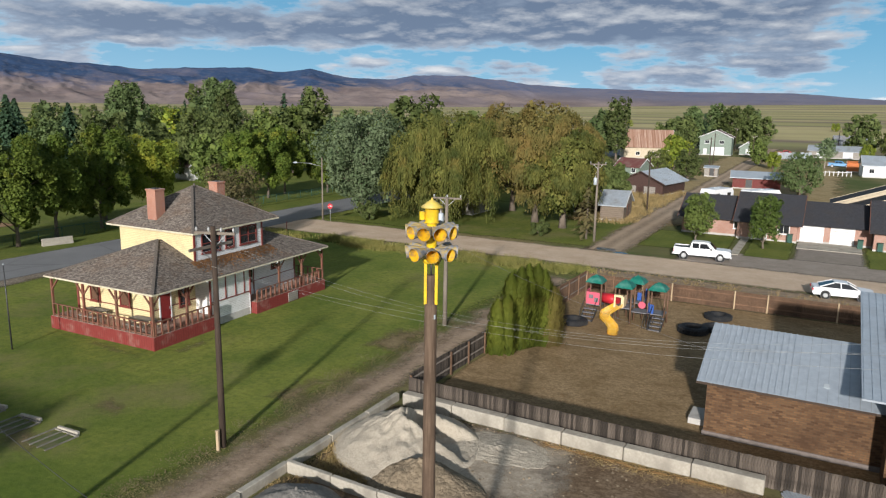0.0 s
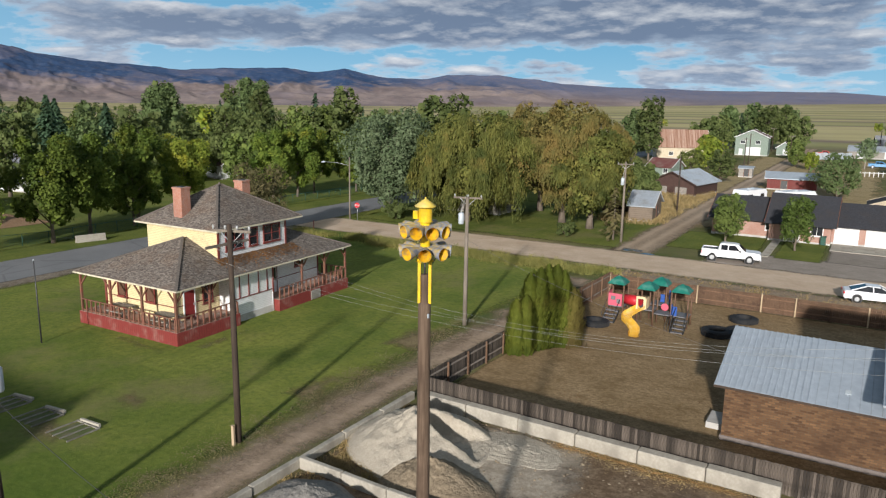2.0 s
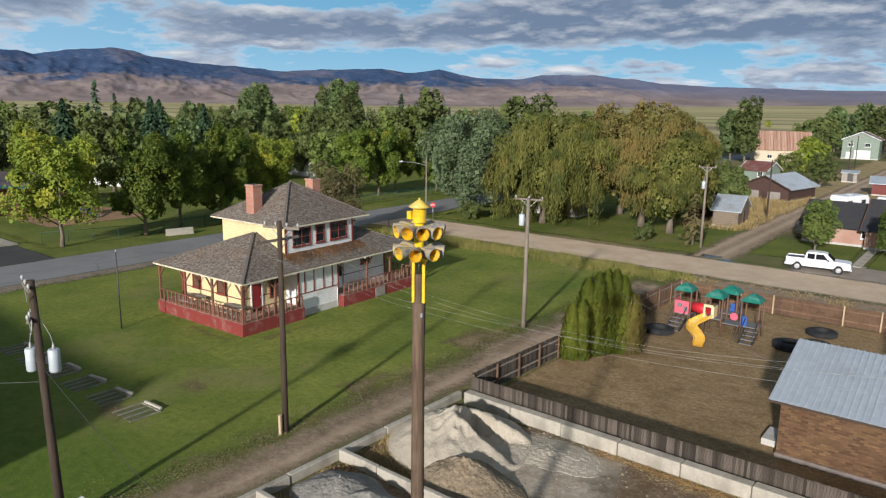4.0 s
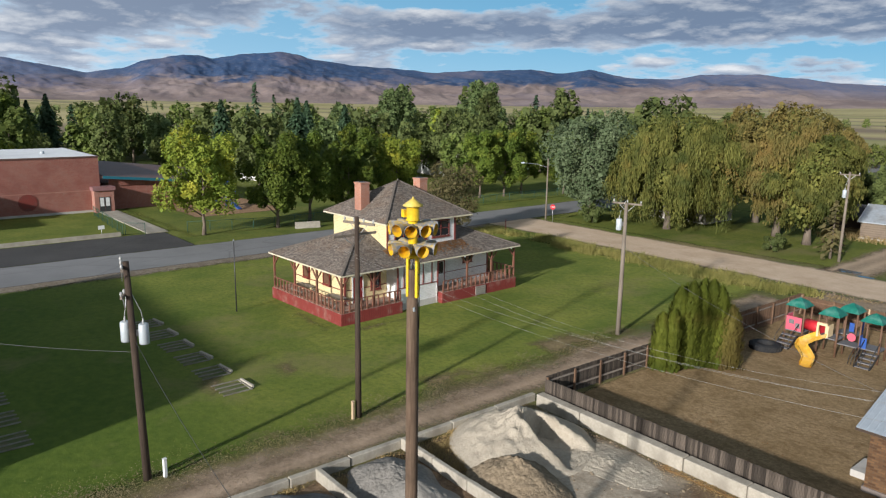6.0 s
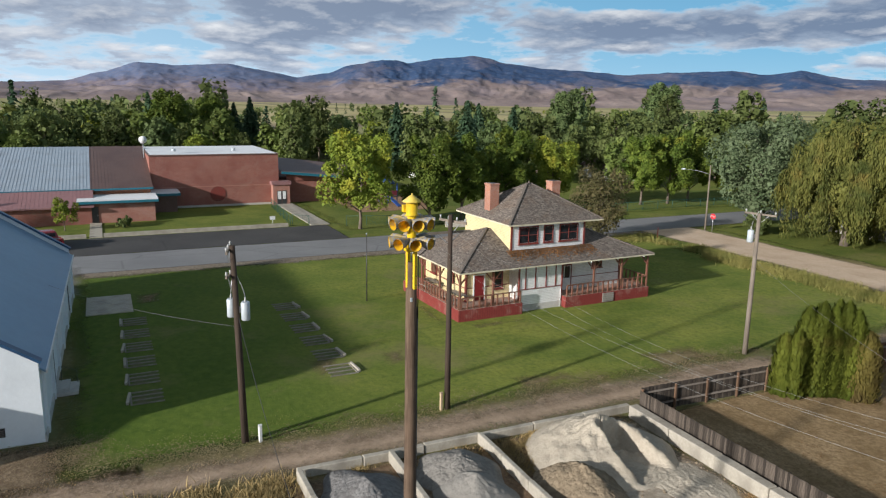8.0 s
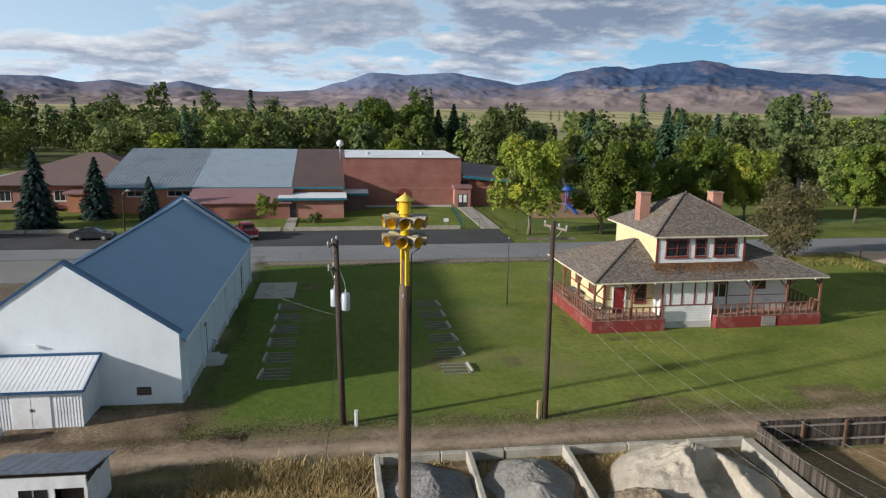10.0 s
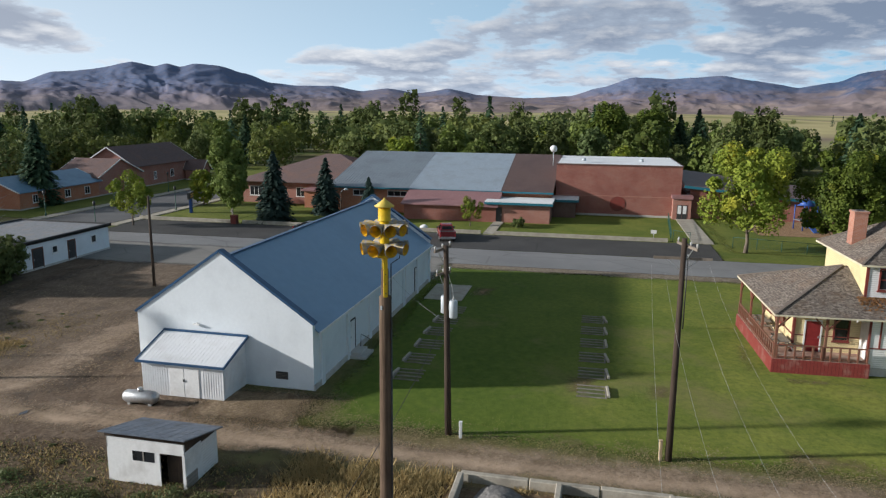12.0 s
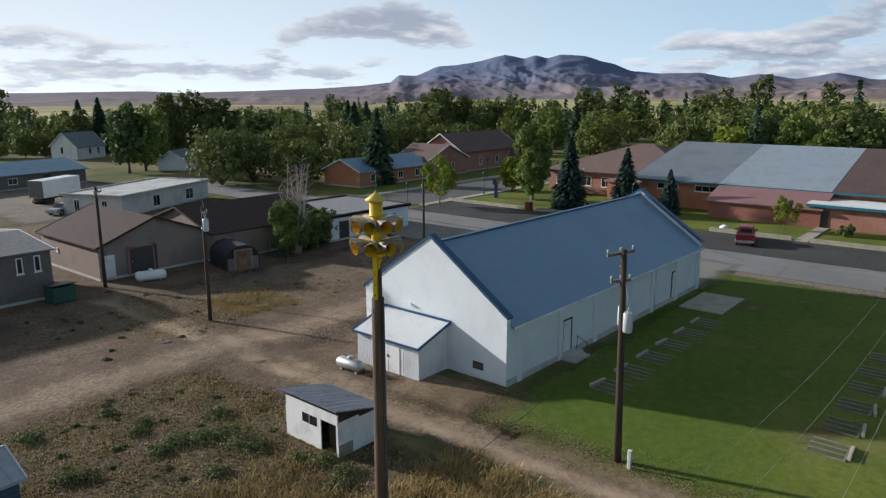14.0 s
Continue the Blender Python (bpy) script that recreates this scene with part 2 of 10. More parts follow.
def leafy(name, a, b, c3, turned=None, share=0.15):
    """Leaves: tone by leaf, by tree and by a broad drift, some turned yellow."""
    n = Nodes(name)
    a, b, c3 = (tuple(v * 1.15 for v in q) for q in (a, b, c3))
    c = n.mix(n.ramp(n.island(), (0.0, 0.22), (1.0, 0.78)), a, b)
    c = n.mix(n.ramp(n.noise(0.45, 3, 0.6), (0.40, 0.0), (0.66, 0.85)), c, c3)
    if turned is not None:
        c = n.mix(n.ramp(n.noise(0.33, 4, 0.6, n.map(loc=(5, 3, 8))), (0.62 - share, 0.0), (0.80 - share, 0.9)), c, turned)
    c = n.mix(1.0, c, n.ramp(n.random(), (0.0, 0.72), (1.0, 1.12)), "MULTIPLY")
    return n.finish(c, 0.65, 0, None, spec=0.15, through=0.24)


M = {}
M["yellow_paint"] = worn("yellow_paint", (0.74, 0.50, 0.02), (0.66, 0.42, 0.015), (0.40, 0.25, 0.03), 2.4, 14, 0.45, 0, 0.1)
M["horn_metal"] = worn("horn_metal", (0.17, 0.18, 0.205), (0.33, 0.345, 0.38), (0.55, 0.36, 0.03), 6.0, 11, 0.65, 0.1, 0.25)
M["yellow_faded"] = worn("yellow_faded", (0.66, 0.50, 0.10), (0.58, 0.42, 0.07), (0.45, 0.36, 0.16), 3.0, 12, 0.55, 0, 0.1)
M["horn_inner"] = worn("horn_inner", (0.74, 0.46, 0.02), (0.60, 0.33, 0.01), (0.13, 0.12, 0.12), 5.5, 10, 0.6, 0, 0.2)
M["pole_wood"] = worn("pole_wood", (0.085, 0.055, 0.036), (0.16, 0.11, 0.075), (0.045, 0.028, 0.019), 0.5, 9, 0.9, 0, 0.5, (2.5, 2.5, 0.12))
M["pole_dark"] = worn("pole_dark", (0.045, 0.031, 0.023), (0.075, 0.053, 0.038), (0.03, 0.021, 0.017), 0.5, 9, 0.9, 0, 0.5, (2.5, 2.5, 0.12))
M["pole_grey"] = worn("pole_grey", (0.17, 0.14, 0.11), (0.25, 0.21, 0.17), (0.11, 0.09, 0.07), 0.5, 9, 0.9, 0, 0.5, (2.5, 2.5, 0.12))
M["can_metal"] = worn("can_metal", (0.42, 0.465, 0.49), (0.49, 0.535, 0.56), (0.31, 0.33, 0.35), 1.5, 6, 0.45, 0.1, 0.05)
M["porcelain"] = worn("porcelain", (0.36, 0.36, 0.345), (0.44, 0.44, 0.42), None, 1, 5, 0.3)
M["steel"] = worn("steel", (0.42, 0.43, 0.44), (0.55, 0.56, 0.57), (0.3, 0.27, 0.24), 1.2, 9, 0.42, 0.7, 0.1)
M["dark_steel"] = worn("dark_steel", (0.05, 0.05, 0.05), (0.09, 0.09, 0.09), None, 1.2, 9, 0.5, 0.5, 0.1)
M["wire"] = worn("wire", (0.17, 0.17, 0.17), (0.22, 0.22, 0.22), None, 1, 3, 0.5, 0.3)
M["wire_pale"] = worn("wire_pale", (0.36, 0.36, 0.34), (0.42, 0.42, 0.40), None, 1, 3, 0.5, 0.2)
M["wire_dark"] = worn("wire_dark", (0.03, 0.03, 0.03), (0.05, 0.05, 0.05), None, 1, 3, 0.6)
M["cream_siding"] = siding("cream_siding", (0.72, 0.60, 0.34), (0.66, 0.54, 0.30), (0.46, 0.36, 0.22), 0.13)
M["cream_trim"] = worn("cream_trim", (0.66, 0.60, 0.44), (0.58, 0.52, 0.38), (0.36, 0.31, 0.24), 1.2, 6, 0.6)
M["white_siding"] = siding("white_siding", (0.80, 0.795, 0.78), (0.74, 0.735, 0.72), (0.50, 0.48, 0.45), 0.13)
M["white_paint"] = worn("white_paint", (0.76, 0.76, 0.75), (0.70, 0.70, 0.69), (0.55, 0.54, 0.52), 1.0, 6, 0.6)
M["red_trim"] = worn("red_trim", (0.22, 0.045, 0.035), (0.16, 0.035, 0.028), (0.12, 0.06, 0.05), 1.6, 10, 0.65)
M["red_skirt"] = siding("red_skirt", (0.25, 0.045, 0.038), (0.155, 0.028, 0.025), (0.30, 0.17, 0.14), 0.21, "XY")
M["brown_post"] = worn("brown_post", (0.14, 0.07, 0.045), (0.20, 0.10, 0.065), (0.24, 0.06, 0.045), 1.8, 12, 0.8)
M["deck_wood"] = worn("deck_wood", (0.30, 0.17, 0.13), (0.38, 0.25, 0.2), (0.42, 0.36, 0.31), 1.2, 9, 0.85, 0, 0.4, (1, 6, 1))
M["red_door"] = worn("red_door", (0.26, 0.03, 0.03), (0.21, 0.025, 0.025), None, 1, 8, 0.5)
M["shingle"] = shingles("shingle", (0.105, 0.084, 0.068), (0.285, 0.245, 0.21), (0.055, 0.043, 0.036))
M["ridge_cap"] = worn("ridge_cap", (0.10, 0.082, 0.068), (0.17, 0.145, 0.125), None, 1, 10, 0.85)
M["chimney_brick"] = brickwork("chimney_brick", (0.36, 0.135, 0.08), (0.42, 0.18, 0.11), (0.42, 0.30, 0.25), (0.27, 0.12, 0.085), 0.22)
M["concrete"] = worn("concrete", (0.46, 0.44, 0.41), (0.54, 0.52, 0.48), (0.34, 0.32, 0.29), 0.9, 7, 0.9, 0, 0.3, (1, 1, 1), 0.12)
M["concrete_pale"] = worn("concrete_pale", (0.37, 0.335, 0.275), (0.46, 0.42, 0.35), (0.25, 0.225, 0.185), 0.8, 7, 0.9, 0, 0.3, (1, 1, 1), 0.12)
M["glass_dark"] = worn("glass_dark", (0.015, 0.017, 0.02), (0.03, 0.032, 0.036), None, 1, 2, 0.08, 0, 0.02, spec=0.6)
M["stucco_white"] = worn("stucco_white", (0.71, 0.75, 0.775), (0.68, 0.72, 0.745), (0.61, 0.645, 0.67), 0.5, 5, 0.85, 0, 0.35)
M["rib_white"] = worn("rib_white", (0.74, 0.75, 0.76), (0.70, 0.71, 0.72), (0.6, 0.6, 0.6), 0.7, 4, 0.4, 0.0, 0.05)
M["blue_trim"] = worn("blue_trim", (0.03, 0.082, 0.165), (0.038, 0.095, 0.19), (0.026, 0.065, 0.125), 0.9, 5, 0.4, 0.1, 0.05)
M["blue_roof"] = worn("blue_roof", (0.175, 0.28, 0.395), (0.19, 0.30, 0.42), (0.16, 0.255, 0.36), 0.16, 1.6, 0.42, 0.1, 0.03)
M["fence_wood"] = worn("fence_wood", (0.060, 0.046, 0.036), (0.185, 0.150, 0.120), (0.034, 0.026, 0.021), 1.6, 7, 0.92, 0, 0.5, (6, 6, 0.35), 0.75)
M["fence_rail"] = worn("fence_rail", (0.21, 0.175, 0.145), (0.30, 0.26, 0.22), (0.13, 0.10, 0.08), 1.1, 7, 0.92, 0, 0.4, (0.5, 3, 3))
M["fence_brown"] = worn("fence_brown", (0.15, 0.085, 0.05), (0.27, 0.165, 0.105), (0.085, 0.052, 0.035), 1.1, 7, 0.92, 0, 0.5, (5, 5, 0.4), 0.45)
M["pale_post"] = worn("pale_post", (0.42, 0.31, 0.19), (0.50, 0.38, 0.25), (0.33, 0.25, 0.16), 1.1, 7, 0.85, 0, 0.3, (3, 3, 0.4))
M["tan_brick"] = brickwork("tan_brick", (0.072, 0.034, 0.015), (0.195, 0.104, 0.048), (0.10, 0.068, 0.042), (0.055, 0.028, 0.014), 0.3)
M["galvanised"] = worn("galvanised", (0.44, 0.49, 0.54), (0.52, 0.57, 0.62), (0.40, 0.43, 0.46), 0.45, 3, 0.38, 0.45, 0.05)
M["old_galvanised"] = worn("old_galvanised", (0.36, 0.40, 0.44), (0.46, 0.50, 0.54), (0.30, 0.29, 0.28), 0.5, 3, 0.5, 0.35, 0.1)
M["rusty_roof"] = worn("rusty_roof", (0.19, 0.075, 0.04), (0.50, 0.36, 0.28), (0.34, 0.20, 0.14), 0.35, 1.4, 0.75, 0.1, 0.15, (2.4, 0.05, 0.05))
M["tyre"] = worn("tyre", (0.012, 0.013, 0.015), (0.025, 0.026, 0.029), (0.035, 0.033, 0.031), 1.5, 9, 0.85)
M["rubber"] = worn("rubber", (0.02, 0.02, 0.02), (0.03, 0.03, 0.03), None, 1.5, 9, 0.8)
M["sand"] = grit("sand", (0.40, 0.35, 0.275), (0.49, 0.43, 0.345), (0.29, 0.245, 0.19), 9.0, 0.5)
M["gravel_grey"] = grit("gravel_grey", (0.20, 0.185, 0.165), (0.31, 0.29, 0.26), (0.14, 0.13, 0.115), 7.0, 0.8)
M["gravel_fine"] = grit("gravel_fine", (0.24, 0.225, 0.20), (0.30, 0.28, 0.25), (0.19, 0.175, 0.155), 12.0, 0.4)
M["gravel_dark"] = grit("gravel_dark", (0.15, 0.145, 0.14), (0.27, 0.26, 0.25), (0.10, 0.095, 0.09), 6.0, 0.9)
M["gravel_tan"] = grit("gravel_tan", (0.21, 0.16, 0.105), (0.33, 0.265, 0.185), (0.13, 0.10, 0.068), 7.0, 0.9)
M["school_brick"] = brickwork("school_brick", (0.26, 0.085, 0.06), (0.32, 0.115, 0.085), (0.30, 0.19, 0.16), (0.21, 0.07, 0.055), 0.4)
M["orange_brick"] = brickwork("orange_brick", (0.42, 0.15, 0.075), (0.47, 0.19, 0.10), (0.42, 0.26, 0.19), (0.36, 0.13, 0.07), 0.4)
M["brown_metal"] = worn("brown_metal", (0.145, 0.085, 0.07), (0.17, 0.105, 0.088), (0.12, 0.07, 0.06), 0.3, 2.5, 0.5, 0.15, 0.05)
M["maroon_metal"] = worn("maroon_metal", (0.29, 0.15, 0.15), (0.33, 0.18, 0.18), (0.26, 0.135, 0.135), 0.3, 2.5, 0.5, 0.15, 0.05)
M["teal_trim"] = worn("teal_trim", (0.02, 0.13, 0.18), (0.03, 0.16, 0.21), None, 1, 4, 0.45)
M["white_roof"] = worn("white_roof", (0.78, 0.79, 0.80), (0.72, 0.73, 0.74), (0.6, 0.61, 0.62), 0.2, 2, 0.6)
M["dark_roof"] = shingles("dark_roof", (0.035, 0.036, 0.042), (0.055, 0.056, 0.064), (0.028, 0.029, 0.034))
M["brown_roof"] = shingles("brown_roof", (0.058, 0.037, 0.034), (0.082, 0.054, 0.049), (0.043, 0.028, 0.026))
M["blue_siding"] = siding("blue_siding", (0.06, 0.10, 0.16), (0.075, 0.12, 0.19), (0.05, 0.08, 0.12), 0.2)
M["store_white"] = worn("store_white", (0.52, 0.50, 0.46), (0.60, 0.58, 0.54), (0.36, 0.34, 0.31), 0.5, 5, 0.85, 0, 0.3)
M["store_roof"] = worn("store_roof", (0.46, 0.46, 0.45), (0.56, 0.56, 0.55), (0.28, 0.27, 0.26), 0.3, 3, 0.8, 0, 0.2)
M["mauve_roof"] = shingles("mauve_roof", (0.16, 0.11, 0.105), (0.20, 0.14, 0.13), (0.12, 0.085, 0.08))
M["grey_roof"] = shingles("grey_roof", (0.20, 0.21, 0.23), (0.26, 0.27, 0.29), (0.16, 0.17, 0.18))
M["light_blue_roof"] = worn("light_blue_roof", (0.16, 0.27, 0.38), (0.19, 0.31, 0.42), (0.13, 0.22, 0.31), 0.4, 2, 0.5, 0.1, 0.1)
M["ranch_brick"] = brickwork("ranch_brick", (0.36, 0.19, 0.14), (0.42, 0.24, 0.18), (0.40, 0.30, 0.26), (0.30, 0.15, 0.11), 0.22)
M["tan_block"] = worn("tan_block", (0.255, 0.195, 0.165), (0.29, 0.225, 0.19), (0.20, 0.155, 0.13), 0.5, 4, 0.9, 0, 0.3)
M["grey_block"] = worn("grey_block", (0.155, 0.130, 0.115), (0.195, 0.165, 0.148), (0.12, 0.10, 0.09), 0.6, 4, 0.9, 0, 0.3)
M["green_siding"] = siding("green_siding", (0.22, 0.27, 0.22), (0.19, 0.24, 0.2), (0.2, 0.23, 0.19), 0.2)
M["red_tin"] = worn("red_tin", (0.13, 0.045, 0.04), (0.18, 0.07, 0.06), (0.20, 0.14, 0.12), 0.6, 3, 0.55, 0.1, 0.1)
M["orange_board"] = siding("orange_board", (0.56, 0.17, 0.05), (0.48, 0.14, 0.04), (0.36, 0.14, 0.07), 0.2)
M["car_blue"] = worn("car_blue", (0.03, 0.20, 0.40), (0.025, 0.17, 0.35), None, 1, 3, 0.3, 0, 0.0, spec=0.5)
M["car_bright_red"] = worn("car_bright_red", (0.50, 0.03, 0.025), (0.44, 0.025, 0.02), None, 1, 3, 0.3, 0, 0.0, spec=0.5)
M["barn_brown"] = siding("barn_brown", (0.062, 0.034, 0.028), (0.095, 0.054, 0.044), (0.045, 0.028, 0.024), 0.2)
M["log_boards"] = siding("log_boards", (0.17, 0.13, 0.095), (0.23, 0.18, 0.135), (0.09, 0.07, 0.055), 0.28)
M["barn_red"] = siding("barn_red", (0.17, 0.035, 0.03), (0.13, 0.028, 0.025), (0.13, 0.06, 0.05), 0.2)
M["grey_boards"] = siding("grey_boards", (0.27, 0.245, 0.215), (0.33, 0.30, 0.265), (0.17, 0.15, 0.13), 0.18)
M["timber"] = worn("timber", (0.19, 0.175, 0.145), (0.26, 0.24, 0.205), (0.12, 0.11, 0.08), 1.6, 9, 0.92)
M["tan_siding"] = siding("tan_siding", (0.56, 0.47, 0.34), (0.52, 0.44, 0.31), (0.45, 0.38, 0.28), 0.2)
M["car_white"] = worn("car_white", (0.78, 0.78, 0.79), (0.74, 0.74, 0.75), None, 1, 3, 0.25, 0, 0.0, spec=0.5)
M["car_red"] = worn("car_red", (0.22, 0.02, 0.025), (0.18, 0.015, 0.02), None, 1, 3, 0.25, 0, 0.0, spec=0.5)
M["car_grey"] = worn("car_grey", (0.33, 0.36, 0.40), (0.30, 0.33, 0.37), None, 1, 3, 0.3, 0.2, 0.0, spec=0.5)
M["car_black"] = worn("car_black", (0.02, 0.02, 0.022), (0.03, 0.03, 0.032), None, 1, 3, 0.25, 0, 0.0, spec=0.5)
M["plastic_green"] = worn("plastic_green", (0.008, 0.125, 0.092), (0.012, 0.165, 0.122), (0.10, 0.24, 0.20), 1.6, 6, 0.5)
M["plastic_yellow"] = worn("plastic_yellow", (0.74, 0.42, 0.05), (0.68, 0.38, 0.045), (0.76, 0.55, 0.24), 1.4, 5, 0.45)
M["plastic_cream"] = worn("plastic_cream", (0.74, 0.57, 0.34), (0.70, 0.53, 0.31), None, 1.4, 5, 0.5)
M["plastic_red"] = worn("plastic_red", (0.52, 0.025, 0.035), (0.46, 0.02, 0.03), None, 1.4, 5, 0.45)
M["plastic_pink"] = worn("plastic_pink", (0.62, 0.12, 0.17), (0.56, 0.10, 0.15), None, 1.4, 5, 0.5)
M["plastic_blue"] = worn("plastic_blue", (0.03, 0.08, 0.30), (0.035, 0.10, 0.34), None, 1.4, 5, 0.45)
M["play_brown"] = worn("play_brown", (0.12, 0.065, 0.04), (0.16, 0.09, 0.055), None, 1.4, 5, 0.6)
M["play_grey"] = worn("play_grey", (0.13, 0.125, 0.13), (0.18, 0.175, 0.18), None, 1.4, 5, 0.6)
M["green_metal"] = worn("green_metal", (0.025, 0.075, 0.055), (0.03, 0.09, 0.065), None, 1, 4, 0.5)
M["bark"] = worn("bark", (0.13, 0.10, 0.075), (0.20, 0.165, 0.13), (0.09, 0.07, 0.055), 1.2, 6, 0.95, 0, 0.8, (3, 3, 0.5))
M["bare_bark"] = worn("bare_bark", (0.33, 0.28, 0.24), (0.42, 0.37, 0.33), None, 1.2, 6, 0.95, 0, 0.6, (3, 3, 0.5))
M["leaf_green"] = leafy("leaf_green", (0.112, 0.152, 0.038), (0.186, 0.228, 0.060), (0.076, 0.116, 0.028), (0.29, 0.29, 0.06), 0.03)
M["leaf_street"] = leafy("leaf_street", (0.097, 0.141, 0.023), (0.172, 0.216, 0.035), (0.051, 0.092, 0.016), (0.317, 0.317, 0.044), 0.04)
M["leaf_yellow"] = leafy("leaf_yellow", (0.174, 0.218, 0.031), (0.286, 0.319, 0.047), (0.095, 0.151, 0.022), (0.515, 0.448, 0.056), 0.08)
M["leaf_dark"] = leafy("leaf_dark", (0.092, 0.118, 0.038), (0.150, 0.176, 0.058), (0.060, 0.086, 0.026), (0.190, 0.200, 0.055), 0.0)
M["leaf_silver"] = leafy("leaf_silver", (0.150, 0.200, 0.100), (0.230, 0.285, 0.155), (0.080, 0.125, 0.055))
M["leaf_willow"] = leafy("leaf_willow", (0.116, 0.130, 0.031), (0.209, 0.198, 0.051), (0.044, 0.062, 0.015), (0.275, 0.209, 0.055), 0.06)
M["leaf_orange"] = leafy("leaf_orange", (0.150, 0.120, 0.036), (0.220, 0.165, 0.052), (0.092, 0.098, 0.030), (0.25, 0.145, 0.045), 0.05)
M["leaf_spruce"] = leafy("leaf_spruce", (0.051, 0.094, 0.051), (0.090, 0.145, 0.076), (0.034, 0.067, 0.037))
M["leaf_blue_spruce"] = leafy("leaf_blue_spruce", (0.040, 0.070, 0.058), (0.068, 0.108, 0.092), (0.026, 0.048, 0.038))
M["leaf_garden"] = leafy("leaf_garden", (0.080, 0.122, 0.026), (0.135, 0.182, 0.040), (0.050, 0.084, 0.018))
M["leaf_cotton"] = leafy("leaf_cotton", (0.109, 0.155, 0.057), (0.178, 0.230, 0.090), (0.069, 0.106, 0.037))
M["leaf_dome"] = leafy("leaf_dome", (0.118, 0.142, 0.036), (0.190, 0.210, 0.056), (0.072, 0.098, 0.026))
M["leaf_juniper"] = leafy("leaf_juniper", (0.125, 0.108, 0.048), (0.190, 0.155, 0.072), (0.070, 0.072, 0.030))
M["puddle_water"] = worn("puddle_water", (0.045, 0.05, 0.055), (0.05, 0.055, 0.06), None, 0.5, 1, 0.04, 0, 0.02, spec=0.6)
M["leaf_litter"] = leafy("leaf_litter", (0.16, 0.075, 0.03), (0.24, 0.12, 0.05), (0.10, 0.055, 0.028))
M["leaf_rust_cedar"] = leafy("leaf_rust_cedar", (0.120, 0.105, 0.026), (0.180, 0.150, 0.040), (0.085, 0.060, 0.026))
M["leaf_hedge"] = leafy("leaf_hedge", (0.092, 0.112, 0.016), (0.160, 0.176, 0.028), (0.045, 0.066, 0.010), (0.21, 0.16, 0.045), 0.06)
M["dry_grass"] = leafy("dry_grass", (0.30, 0.215, 0.095), (0.42, 0.31, 0.145), (0.20, 0.155, 0.07), (0.14, 0.145, 0.055), -0.05)
M["weed_green"] = leafy("weed_green", (0.085, 0.115, 0.042), (0.125, 0.155, 0.062), (0.14, 0.135, 0.06))
M["reed_grass"] = leafy("reed_grass", (0.21, 0.195, 0.06), (0.31, 0.27, 0.09), (0.12, 0.135, 0.035))
M["chaff"] = leafy("chaff", (0.30, 0.225, 0.135), (0.42, 0.33, 0.205), (0.20, 0.15, 0.095))


def hills_mat():
    n = Nodes("mountain_slopes")
    x = n.xyz()
    rag = n.math("SUBTRACT", n.noise(0.0055, 9, 0.68), 0.5)
    fine = n.noise(0.034, 7, 0.74)
    tan = n.mix(n.ramp(n.noise(0.004, 9, 0.62, n.map(loc=(40, 9, 3))), (0.38, 0.0), (0.60, 1.0)), (0.200, 0.155, 0.148), (0.325, 0.256, 0.230))
    tan = n.mix(n.ramp(fine, (0.50, 0.0), (0.62, 0.55)), tan, (0.19, 0.165, 0.175))
    # higher up: forest north, bare rock west, haze's blue-grey mixed into their colours
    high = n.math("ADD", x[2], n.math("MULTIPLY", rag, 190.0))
    hazy_rock = n.mix(n.ramp(fine, (0.40, 0.0), (0.62, 1.0)), (0.115, 0.160, 0.270), (0.165, 0.178, 0.250))
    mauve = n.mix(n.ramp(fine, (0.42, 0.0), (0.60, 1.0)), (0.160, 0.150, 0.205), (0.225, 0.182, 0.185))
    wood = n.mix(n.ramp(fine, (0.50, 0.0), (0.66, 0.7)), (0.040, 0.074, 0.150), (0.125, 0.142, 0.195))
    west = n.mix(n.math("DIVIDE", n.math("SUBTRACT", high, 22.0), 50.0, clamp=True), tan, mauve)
    west = n.mix(n.math("DIVIDE", n.math("SUBTRACT", high, 66.0), 70.0, clamp=True), west, hazy_rock)
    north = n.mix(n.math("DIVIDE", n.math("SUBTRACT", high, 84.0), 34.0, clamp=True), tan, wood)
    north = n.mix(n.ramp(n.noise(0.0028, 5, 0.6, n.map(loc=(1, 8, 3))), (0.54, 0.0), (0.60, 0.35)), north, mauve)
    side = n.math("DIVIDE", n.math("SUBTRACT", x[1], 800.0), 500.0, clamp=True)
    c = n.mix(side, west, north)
    # the farthest ranges get more of the painted haze tint
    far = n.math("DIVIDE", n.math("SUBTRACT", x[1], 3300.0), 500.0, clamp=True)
    c = n.mix(n.math("MULTIPLY", far, 0.8), c, n.mix(0.55, mauve, hazy_rock))
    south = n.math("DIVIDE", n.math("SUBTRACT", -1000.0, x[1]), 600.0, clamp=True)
    c = n.mix(n.math("MULTIPLY", south, 0.30), c, hazy_rock)
    return n.finish(c, 0.95, 0, n.bump(n.noise(0.022, 8, 0.7), 0.35, 10.0), spec=0.05)


